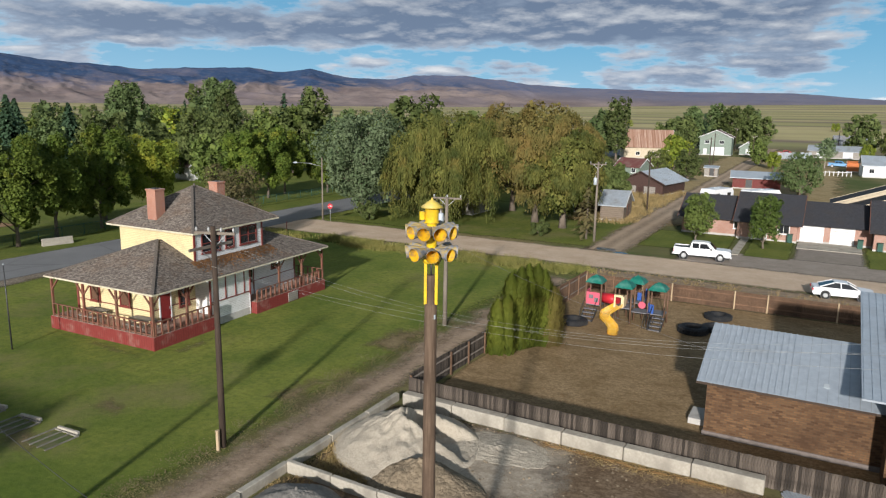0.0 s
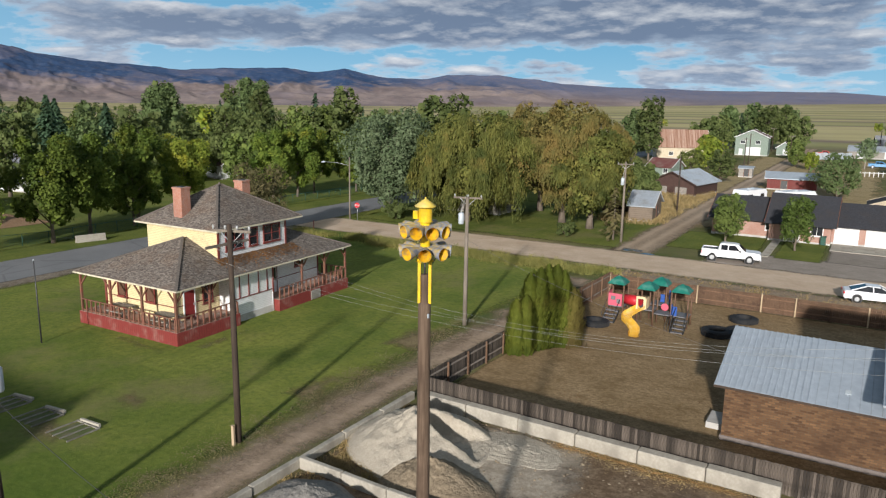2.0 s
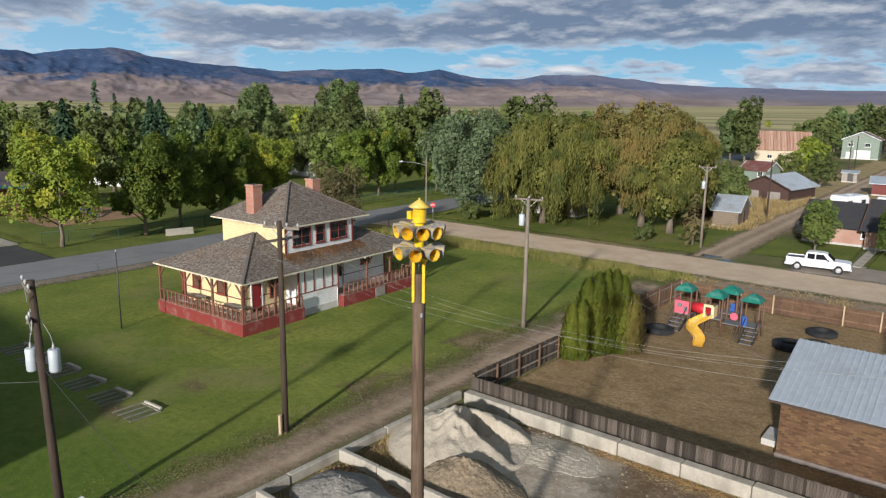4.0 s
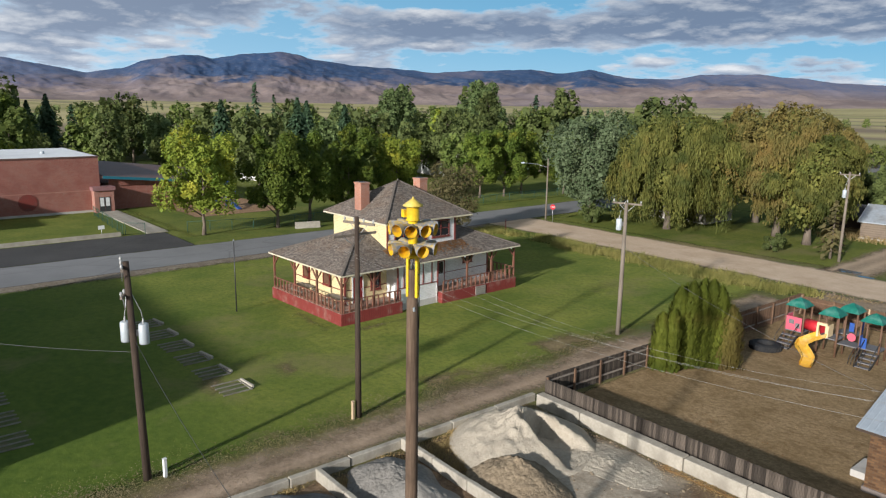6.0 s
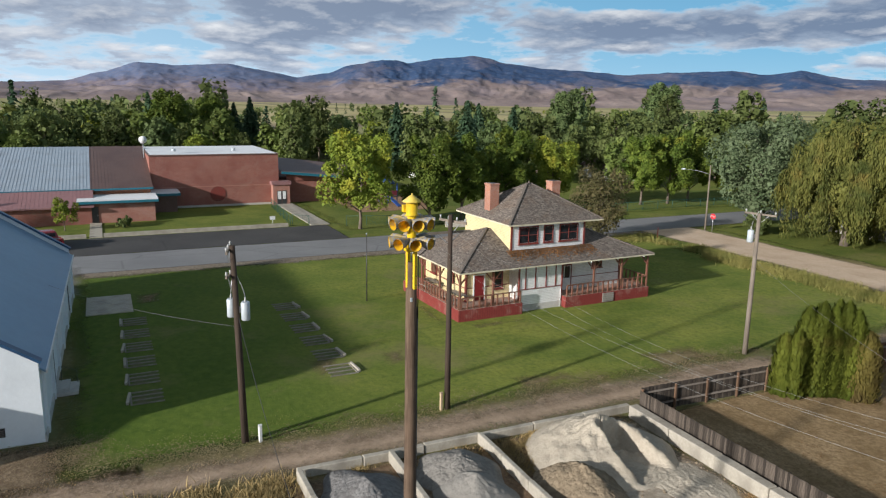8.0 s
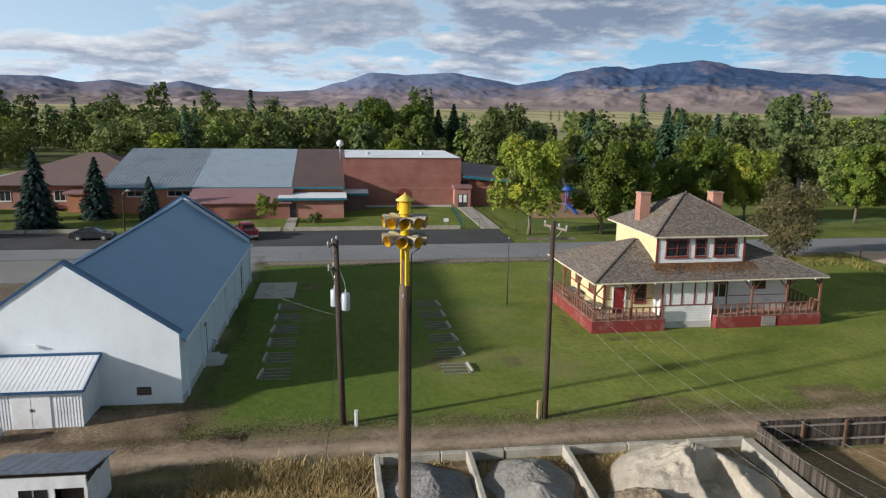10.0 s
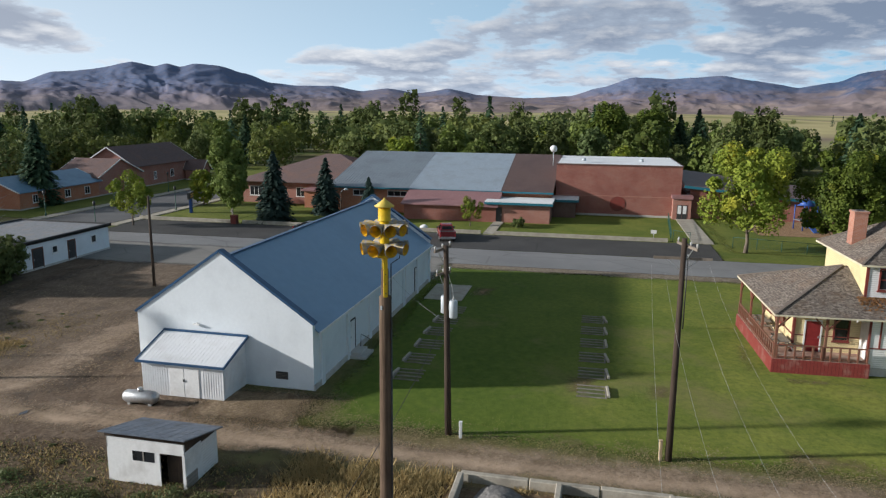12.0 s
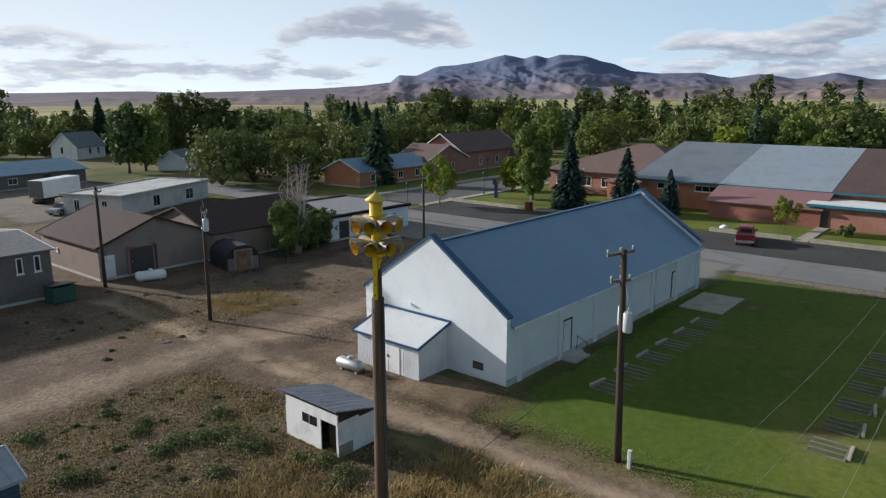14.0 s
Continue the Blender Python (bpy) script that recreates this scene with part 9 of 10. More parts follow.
def conifer(seed, h, w, leaf, label, whorls=26, per=15, base=0.5, dense=1.0):
    rng = np.random.default_rng(seed)
    t = thing("conifer_tree", label, "tree")
    part("trunk", tube(bmesh.new(), [(0, 0, -0.1), (0, 0, h * 0.5), (0, 0, h * 0.98)], [h * 0.018 + 0.05, h * 0.012 + 0.03, 0.02], 7), M["bark"], t)
    cs, us, vs = [], [], []
    for k in range(whorls):
        f = k / (whorls - 1)
        z = base + (h - base) * f ** 0.92
        R = w / 2 * (1 - f) ** 0.82 * rng.uniform(0.80, 1.10) + 0.10
        for j in range(int(per * (1 - 0.55 * f))):
            a = rng.uniform(0, 2 * math.pi)
            L = R * rng.uniform(0.62, 1.12)
            droop = -0.28 * L + 0.10
            m = max(3, int(L / 0.36 * dense))
            for s in np.linspace(0.35, 1.0, m):
                cs.append((L * s * math.cos(a), L * s * math.sin(a), z + droop * s * s + rng.normal(0, 0.06)))
                us.append((-math.sin(a), math.cos(a), rng.normal(0, 0.35)))
                vs.append((math.cos(a), math.sin(a), -0.45 + rng.normal(0, 0.3)))
    cs, us, vs = np.array(cs), np.array(us), np.array(vs)
    sz = rng.uniform(0.15, 0.32, (len(cs), 1)) * (0.75 + 0.03 * h)
    u, v = us * sz, vs * sz * 1.3
    quads("crown", np.stack([cs - u - v * 0.3, cs - v * 0.8, cs + u - v * 0.3, cs + v], axis=1), M[leaf], t)
    return t


def at(t, x, y, rz=0.0, s=1.0, sz=None):
    t.location, t.rotation_euler, t.scale = (x, y, 0), (0, 0, radians(rz)), (s, s, s if sz is None else sz)
    return t


def again(t, x, y, rz=0.0, s=1.0, label="", tall=1.0):
    c = copy_thing(t, pose(x, y, 0, 0, 0, rz))
    c.scale = (s, s, s * tall)
    if label:
        tagged(c, label)
    return c


# street trees along the park
maple = at(broadleaf(11, 13.0, 10.6, 1.8, "leaf_yellow", "street maple turning yellow-green beside the school fence", 14000, 0.25, "egg", 20), -77.3, 36.1, 160)
ash = at(broadleaf(12, 13.4, 8.8, 0.9, "leaf_street", "full green street tree beside the park", 13000, 0.25, "egg", 19), -76.9, 45.6)
ash2 = at(broadleaf(13, 12.4, 8.2, 1.8, "leaf_street", "green street tree with a low crown", 12000, 0.25, "egg", 17), -78.6, 51.2, 40)
again(ash, -79.7, 58.0, 130, 0.82)
again(maple, -84.6, 70.0, 70, 0.88, "yellow-green street tree beside the park")
again(ash2, -85.0, 62.5, 200, 1.05)
again(ash2, -83.4, 86.8, 20, 0.95)
again(ash, -82.8, 92.0, 250, 0.95)
again(ash2, -84.0, 97.6, 310, 1.0)
again(ash, -79.5, 104.0, 90, 0.92)
# big trees across the dirt road
silver = at(broadleaf(21, 15.8, 13.6, 0.9, "leaf_silver", "large silvery-leaved poplar at the road corner", 19000, 0.26, "egg", 28, 0.42), -61.6, 88.6)
at(willow(22, 15.6, 18.0, "leaf_willow", "big weeping willow with hanging yellow-green twigs", 4600, 15), -46.8, 86.6)
rust = at(willow(23, 16.4, 18.4, "leaf_orange", "large broad willow turning rusty brown", 4200, 8, 0.42), -35.5, 93.5)
rust2 = at(willow(24, 13.4, 12.6, "leaf_willow", "yellowing willow with a ragged crown", 2800, 8, 0.40), -30.6, 91.0)
again(rust, -42.5, 102.0, 100, 0.98)
dark1 = at(broadleaf(25, 8.0, 5.4, 0.3, "leaf_dark", "dark green broadleaf tree behind the yards", 6000, 0.32, "egg", 14, 0.16), -30.2, 114)
again(rust2, -54.0, 97.0, 200, 0.95)
again(dark1, -33.6, 117, 150, 1.1)
at(broadleaf(26, 9.8, 9.6, -0.3, "leaf_juniper", "broad brown-green juniper behind the depot", 14000, 0.15, "poplar", 30, 0.16), -59.6, 60.0)
at(conifer(36, 6.2, 4.2, "leaf_juniper", "sparse brown pine beside the dirt road", 15, 9, 0.9, 0.9), -25.4, 84.8)
at(broadleaf(46, 8.6, 9.4, 0.1, "leaf_cotton", "broad grey-green tree behind the red shed", 7000, 0.24, "egg", 26, 0.2), -4.6, 151)
at(broadleaf(47, 9.2, 6.6, 1.6, "leaf_silver", "slender pale birch beside the fenced yard", 3200, 0.26, "poplar", 22, 0.12, "tree", "bare_bark"), -1.2, 230)
young = at(broadleaf(27, 7.4, 6.4, 1.5, "leaf_yellow", "young yellow-green street tree", 4200, 0.20, "egg", 14, 0.12), -76.6, -42.2)
again(young, -88.0, 2.2, 45, 0.56, "small ornamental tree before the school")
bush = at(broadleaf(28, 2.2, 2.6, 0.0, "leaf_dark", "rounded dark green garden shrub", 2400, 0.16, "egg", 10, 0.06, "bush"), -31.0, 83.6)
again(bush, -55.8, 82.4, 40, 1.25)
again(bush, -58.0, 84.0, 90, 1.0)
again(bush, -88.2, 8.8, 40, 0.72, "small red-brown shrub before the school")
at(broadleaf(29, 6.6, 5.2, 0.4, "leaf_green", "small olive-green garden tree before the brick house", 8000, 0.15, "poplar", 30, 0.12), -13.4, 90.5)
at(broadleaf(45, 6.9, 4.8, 0.5, "leaf_garden", "small dark green garden tree beside the house path", 8000, 0.15, "poplar", 28, 0.12), -5.8, 90.2)
# trees on the school's lawn and at the church
birch = at(broadleaf(30, 12.4, 7.0, 0.6, "leaf_green", "tall birch beside the school corner", 6500, 0.32, "poplar", 18, 0.16, "tree", "bare_bark"), -91.5, -35.6)
again(birch, -86.2, -32.6, 120, 0.72, "leafy green tree beside the school spruces")
spruce = at(conifer(31, 9.6, 6.0, "leaf_blue_spruce", "blue spruce on the school lawn", 40, 26, 0.3, 1.3), -84.9, -25.4)
again(spruce, -90.8, -13.3, 70, 0.62)
again(spruce, -93.6, -21.0, 150, 0.86)
tall = at(conifer(32, 13.4, 7.2, "leaf_spruce", "tall dark spruce before the church hall", 44, 26, 0.5, 1.2), -90.4, -68.6)
cotton = at(broadleaf(33, 22.0, 13.4, 1.0, "leaf_cotton", "tall grey-green cottonwood tree", 9500, 0.46, "poplar", 24, 0.45), -150, 117.5)
again(cotton, -178, 176, 90, 1.18)
poplar = at(broadleaf(34, 19.4, 14.0, 0.4, "leaf_street", "tall light green poplar behind the school", 9500, 0.45, "poplar", 24, 0.45), -172, 22)
again(poplar, -180, 32, 120, 0.92)
for tx, ty, ts in ((-205, 42, 1.08), (-210, 47.5, 1.2), (-203, 38, 0.85), (-134, 92, 1.1), (-141, 84, 1.2), (-150, 70, 1.15), (-158, 96, 1.15), (-89.4, -186, 1.1), (-93.7, -183, 1.14), (-139.6, -129, 1.08), (-143, -125, 1.05), (-118, -104, 1.0), (-126, -112, 1.05), (-180, -78, 1.0)):
    again(tall, tx, ty, tx * 7, ts, "tall dark spruce standing among the town trees")


def dead_tree(x, y):
    rng = np.random.default_rng(41)
    t = thing("bare_tree", "leafless pale grey shrub tree beside the brown building", "tree", x, y, 0)
    bm = bmesh.new()
    for k in range(24):
        a, lean = rng.uniform(0, 6.28), rng.uniform(0.10, 0.50)
        L = rng.uniform(6.0, 10.8)
        tip = Vector((math.cos(a) * lean * L * 0.55, math.sin(a) * lean * L * 0.55, L * (1 - 0.25 * lean)))
        mid = tip * 0.5 + Vector((rng.normal(0, 0.2), rng.normal(0, 0.2), 0.3))
        tube(bm, [(rng.normal(0, 0.15), rng.normal(0, 0.15), 0), mid, tip], [0.07, 0.045, 0.012], 5)
        for j in range(20):
            s = rng.uniform(0.3, 0.98)
            b = Vector((0, 0, 0)).lerp(mid, s * 2) if s < 0.5 else mid.lerp(tip, s * 2 - 1)
            d = Vector((rng.normal(0, 0.6), rng.normal(0, 0.6), rng.uniform(0.4, 1.0))) * rng.uniform(0.7, 1.4)
            tube(bm, [b, b + d], [0.022, 0.006], 4)
    part("branching", bm, M["bare_bark"], t)


dead_tree(-42.6, -32.8)
at(broadleaf(43, 6.4, 4.4, 0.1, "leaf_green", "yellow-green suckers round the bare tree", 7000, 0.17, "poplar", 18, 0.08, "bush"), -41.2, -32.6)
hedge = at(broadleaf(48, 4.4, 4.6, 0.0, "leaf_dark", "overgrown dark hedge beside the brown building", 5200, 0.18, "egg", 20, 0.08, "bush"), -44.0, -34.0)
again(hedge, -46.8, -34.6, 100, 0.92)
again(hedge, -49.4, -36.6, 200, 0.85)
again(bush, -41.8, -33.6, 200, 1.2, "yellowing shrub under the bare tree")


# columnar cedars beside the playground
def cedar(seed, h, w, leaf, label):
    rng = np.random.default_rng(seed)
    t = thing("cedar_hedge", label, "hedge", group="cedar hedge")
    n = 6400
    z = rng.uniform(0.01, 1, n) ** 0.9
    a = rng.uniform(0, 2 * math.pi, n)
    lump = 1 + 0.16 * np.sin(a * 4 + z * 2 + seed) + 0.12 * np.sin(a * 9 - z * 14 + seed) + 0.06 * np.sin(z * 31 + a * 3)
    r = w / 2 * np.minimum(1, (z + 0.55) * 1.7) * np.clip(1 - z ** 7, 0, 1) ** 0.7 * (1.04 - 0.16 * z) * lump * rng.uniform(0.52, 1.14, n)
    c = np.stack([r * np.cos(a), r * np.sin(a), z * h + rng.normal(0, 0.05, n)], axis=1)
    u = np.stack([-np.sin(a), np.cos(a), rng.normal(0, 0.3, n)], axis=1) * rng.uniform(0.04, 0.09, (n, 1))
    v = np.stack([np.cos(a) * 0.35 + rng.normal(0, 0.2, n), np.sin(a) * 0.35 + rng.normal(0, 0.2, n), np.ones(n)], axis=1) * rng.uniform(0.10, 0.24, (n, 1))
    part("trunk", rod((0, 0, 0), (0, 0, h * 0.8), 0.09, 0.03, 6), M["bark"], t)
    quads("crown", np.stack([c - u, c - v * 0.6, c + u, c + v], axis=1), M[leaf], t)
    return t


for i, (cx, cy, chh, cw) in enumerate(((-17.9, 41.2, 3.5, 1.15), (-17.4, 41.6, 3.8, 1.15), (-17.5, 42.4, 5.1, 1.2), (-17.0, 42.9, 5.4, 1.15), (-16.7, 43.5, 5.2, 1.15), (-16.3, 44.0, 5.5, 1.2), (-17.6, 43.3, 5.0, 1.2), (-17.0, 44.2, 5.4, 1.2), (-15.9, 44.3, 5.1, 1.15))):
    at(cedar(60 + i, chh, cw, "leaf_hedge", "dense columnar green cedar in a clipped row"), cx, cy)
at(cedar(70, 3.9, 1.6, "leaf_rust_cedar", "browning columnar cedar at the row's end"), -15.5, 44.8)


# ---- background trees over the town ----
far_kinds = [
    broadleaf(71, 11, 9.5, 0.5, "leaf_green", "green broadleaf town tree", 2700, 0.49, "egg", 24, 0.22),
    broadleaf(72, 12.5, 10, 0.4, "leaf_dark", "dark green broadleaf town tree", 2700, 0.50, "egg", 26, 0.25),
    broadleaf(73, 10, 8.6, 0.5, "leaf_yellow", "yellowing broadleaf town tree", 2700, 0.47, "egg", 22, 0.2),
    broadleaf(74, 13, 8, 0.4, "leaf_cotton", "grey-green broadleaf town tree", 2700, 0.48, "poplar", 26, 0.22),
    conifer(75, 14, 6.0, "leaf_spruce", "dark pointed conifer among the town trees", 28, 15, 0.4, 0.9),
    broadleaf(76, 10.5, 12, 0.2, "leaf_dome", "yellow-green domed willow in the town", 2700, 0.48, "dome", 36, 0.25),
    broadleaf(77, 18, 8.6, 0.6, "leaf_dark", "tall dark poplar above the town trees", 2700, 0.52, "poplar", 30, 0.3),
    broadleaf(78, 11.5, 12.5, 0.2, "leaf_dark", "dark domed willow in the town", 2700, 0.48, "dome", 36, 0.25),
]
for k, t in enumerate(far_kinds):
    at(t, -190 - 9 * k, 60 + 13 * k, 30 * k)
NORTH_MIX = (0, 0, 0, 1, 1, 1, 1, 2, 3, 3, 4, 5, 6)
SOUTH_MIX = (0, 1, 1, 1, 4, 5, 5, 5, 6, 7, 7, 7)


def scatter(n, x0, y0, x1, y1, seed, keep, smin, smax, gap, mix=NORTH_MIX):
    rng = random.Random(seed)
    out = []
    tries = 0
    while len(out) < n and tries < n * 30:
        tries += 1
        x, y = rng.uniform(x0, x1), rng.uniform(y0, y1)
        if keep(x, y) and all((x - q[1]) ** 2 + (y - q[2]) ** 2 > gap * gap for q in out):
            out.append((rng.choice(mix), x, y, rng.uniform(0, 360), rng.choice((0.62, 0.8, 0.9, 1.0, 1.0, 1.12)) * rng.uniform(smin, smax)))
    return out


def grove(n, x0, y0, x1, y1, seed, keep=lambda x, y: True, smin=0.75, smax=1.15, gap=5.5, mix=NORTH_MIX):
    for k, x, y, rz, s in scatter(n, x0, y0, x1, y1, seed, keep, smin, smax, gap, mix):
        again(far_kinds[k], x, y, rz, s)


def woods(label, rows, part_kept=0.42):
    """Far trees that nobody could count: all crowns of one kind in one mesh."""
    for k, src in enumerate(far_kinds):
        mine = [r for r in rows if r[0] == k]
        if not mine:
            continue
        me = [c for c in src.children if c.name.startswith("crown")][0].data
        co = np.empty(len(me.vertices) * 3, dtype=np.float32)
        me.vertices.foreach_get("co", co)
        co = co.reshape(-1, 4, 3)
        mid = co.mean(axis=1, keepdims=True)
        co = mid + (co - mid) * 1.6
        rng = np.random.default_rng(k)
        out = []
        for _, x, y, rz, s in mine:
            a = radians(rz)
            m = np.array([[math.cos(a), -math.sin(a), 0], [math.sin(a), math.cos(a), 0], [0, 0, 1]]) * s
            pick = rng.permutation(len(co))[: int(len(co) * part_kept)]
            out.append(co[pick] @ m.T + np.array([x, y, 0]))
        tagged(quads("far_woods", np.concatenate(out), me.materials[0]), label, "woods", "", "stuff")


grove(34, -165, 90, -98, 200, 1, lambda x, y: True, 0.9, 1.3)
grove(9, -140, 55, -104, 110, 2, lambda x, y: True, 0.8, 1.1)
grove(46, -190, -40, -142, 62, 4, lambda x, y: True, 0.85, 1.15, 5.0)
grove(34, -190, -150, -98, -86, 5, lambda x, y: True, 0.80, 1.05, 6.0, SOUTH_MIX)
grove(26, -130, -215, -66, -150, 6, lambda x, y: not (-96 < x < -66 and y > -182), 0.68, 0.95, 5.0, SOUTH_MIX)
grove(14, -64, -230, -24, -170, 7, lambda x, y: True, 0.66, 0.9, 5.0, SOUTH_MIX)
grove(16, -92, 150, -62, 230, 8, lambda x, y: True, 0.7, 1.05)
grove(9, 20, 200, 60, 320, 9, lambda x, y: True, 0.55, 0.8)
grove(12, -62, 300, -22, 345, 10, lambda x, y: True, 1.0, 1.35)
for k, x, y, rz, s in ((6, -57.5, 218, 0, 1.18), (3, -64, 226, 40, 1.3), (1, -47, 250, 100, 1.1), (3, -50, 306, 100, 1.45), (3, -43, 318, 160, 1.55), (1, -36, 312, 10, 1.4), (3, -31, 326, 60, 1.5), (1, -76, 129, 10, 1.55), (0, -53, 130, 50, 1.45), (1, -66, 140, 10, 1.3), (0, -110, 129, 30, 1.4),
                       (2, -36.5, 198, 50, 0.95), (5, -38.5, 186, 0, 0.62), (1, -27.5, 166, 20, 0.62), (2, -13.6, 216, 10, 0.5), (0, -18, 226, 40, 0.6), (2, 10, 262, 10, 0.6), (1, 9, 292, 60, 1.3), (5, 20, 286, 0, 1.1), (0, -22, 258, 0, 0.6),
                       (7, -71.3, -89.5, 30, 1.04), (7, -78.5, -90, 100, 0.95), (3, -71, -123, 30, 1.25), (0, -75.5, -124.5, 80, 1.3), (6, -95, -149, 80, 1.04), (6, -100, -147, 140, 1.08), (1, -104, -141, 30, 1.35), (5, -81.4, -80.2, 120, 0.92), (6, -197, -140, 10, 1.08), (6, -191, -143, 100, 1.05), (6, -203, -137, 50, 1.0),
                       (5, -140, -99.5, 0, 1.15), (7, -118.8, -95, 60, 1.05), (7, -130, -98, 20, 1.15), (7, -104, -90, 20, 1.0), (5, -170.6, -66, 20, 1.1), (6, -212, -55, 80, 1.0), (6, -208, -50, 10, 1.02), (7, -205, -35, 10, 1.15), (5, -155, -38, 60, 1.0), (0, -146, -31, 10, 0.9), (3, -150, -20, 10, 0.85), (2, -98, -44, 200, 0.6), (6, -160, 10, 0, 0.85)):
    again(far_kinds[k], x, y, rz, s)
woods("far town trees in many greens beyond the park", scatter(80, -330, 60, -150, 300, 3, lambda x, y: x < -165 or y > 200, 1.0, 1.4, 5.5), 0.24)
woods("far town trees beyond the school", scatter(140, -345, -165, -190, 60, 13, lambda x, y: True, 1.0, 1.35, 5.5, NORTH_MIX + SOUTH_MIX), 0.24)
woods("far dark trees beyond the church", scatter(190, -300, -300, -20, -128, 14, lambda x, y: (y < -200 or x < -116) and not (-96 < x < -62 and y > -186), 0.78, 1.05, 5.5, SOUTH_MIX), 0.24)
woods("thin line of trees across the far fields", scatter(70, -900, 560, 420, 640, 15, lambda x, y: math.sin(x * 0.02) > -0.2, 0.5, 0.9, 9.0) + scatter(80, -900, -700, -760, 560, 16, lambda x, y: True, 0.6, 1.1, 9.0), 0.16)

# ---- grasses, weeds and litter ----
def blades(name, label, n, place, hmin, hmax, mat, seed, width=0.05):
    rng = np.random.default_rng(seed)
    xy = place(rng, n)
    n = len(xy)
    a = rng.uniform(0, 2 * math.pi, n)
    h = rng.uniform(hmin, hmax, n)
    lean = rng.normal(0, 0.5, (n, 2)) * h[:, None]
    w = width * rng.uniform(0.6, 1.5, n)
    u = np.stack([np.cos(a) * w, np.sin(a) * w, np.zeros(n)], axis=1)
    b = np.concatenate([xy, np.full((n, 1), 0.02)], axis=1)
    top = b + np.concatenate([lean, h[:, None]], axis=1)
    ob = quads(name, np.stack([b - u, b + u, top + u * 0.25, top - u * 0.25], axis=1), mat)
    return tagged(ob, label, "grass", "", "stuff")


def strip(x0, y0, x1, y1, clump=0.0, fade=0.0):
    def f(rng, n):
        p = rng.uniform((x0, y0), (x1, y1), (n, 2))
        if clump:
            c = rng.uniform((x0, y0), (x1, y1), (max(3, int((x1 - x0) * (y1 - y0) * clump)), 2))
            i = rng.integers(0, len(c), n)
            p = c[i] + rng.normal(0, 0.28 + fade, (n, 2))
        return p
    return f


blades("tall_grass", "tall yellow-green roadside grass", 17000, strip(-58, 65.4, -20, 68.4, 0.55, 0.35), 0.12, 0.6, M["reed_grass"], 1, 0.025)
blades("dry_weeds", "thin straw-coloured weeds beside the dirt road", 5000, strip(-19.5, 62.5, 24, 68.8, 0.5, 0.3), 0.05, 0.22, M["dry_grass"], 31, 0.03)
blades("tall_grass", "tall yellow-green grass beside the depot lawn", 5000, strip(-60.5, 60, -57.5, 68, 0.5, 0.4), 0.15, 0.6, M["reed_grass"], 2, 0.025)
blades("dry_weeds", "straw-coloured dry weeds in the yard", 16000, strip(-18.5, -12, 3, 5, 2.6, 0.2), 0.04, 0.15, M["dry_grass"], 3, 0.035)
blades("dry_weeds", "olive dry stubble over the dirt yard", 12000, strip(-18.5, -12, 3, 5, 3.0, 0.15), 0.03, 0.10, M["weed_green"], 23, 0.035)
blades("dry_weeds", "dense golden dry grass beside the bins", 15000, strip(-20.0, 6.0, -10, 13.2, 2.2, 0.15), 0.10, 0.42, M["dry_grass"], 4, 0.022)
blades("dry_weeds", "tufts of golden dry grass beside the shed", 6000, strip(-14.6, 0.6, -8, 6.0, 1.3, 0.2), 0.08, 0.36, M["dry_grass"], 13, 0.02)


def litter(name, label, n, x0, y0, x1, y1, size, mat, seed, clump=1.2):
    """Flat fallen leaves and chaff, gathered in drifts."""
    rng = np.random.default_rng(seed)
    p = strip(x0, y0, x1, y1, clump, 0.25)(rng, n)
    c = np.concatenate([p, rng.uniform(0.055, 0.085, (n, 1))], axis=1)
    ob = quads(name, leaf_quads(rng, c, np.tile(np.array([0, 0, 1.0]), (n, 1)), size, 0.5, 0.10), mat)
    tagged(ob, label, "leaves", "", "stuff")


litter("leaf_litter", "tan fallen leaves and chaff along the lawn's edge", 14000, -24.6, 5.0, -23.0, 46.0, 0.075, M["chaff"], 71)
litter("leaf_litter", "tan chaff strewn where the lawn meets the hall", 6000, -27.4, 0.5, -22.6, 6.0, 0.075, M["chaff"], 72)
litter("leaf_litter", "tan chaff along the middle of the dirt alley", 4000, -22.2, -6.0, -21.0, 56.0, 0.075, M["chaff"], 73)
litter("leaf_litter", "pale chaff and bark over the weedy dirt yard", 12000, -19.5, -14.0, 2.0, 4.0, 0.08, M["chaff"], 74, 2.0)
blades("dry_weeds", "golden patch of dry grass at the foot of the pole", 7000, strip(-31.0, -24.5, -26.0, -19.2, 1.1, 0.25), 0.05, 0.20, M["dry_grass"], 33, 0.03)
litter("leaf_litter", "golden straw lying round the pole", 5000, -31.5, -24.8, -26.0, -19.0, 0.10, M["chaff"], 78, 0.8)
litter("leaf_litter", "pale chaff over the rutted dirt lot", 10000, -46.0, -33.0, -15.0, -9.0, 0.12, M["chaff"], 75, 0.5)
litter("leaf_litter", "brown leaves blown over the playground dirt", 3500, -18.0, 33.0, 8.0, 60.0, 0.09, M["leaf_litter"], 76, 0.5)


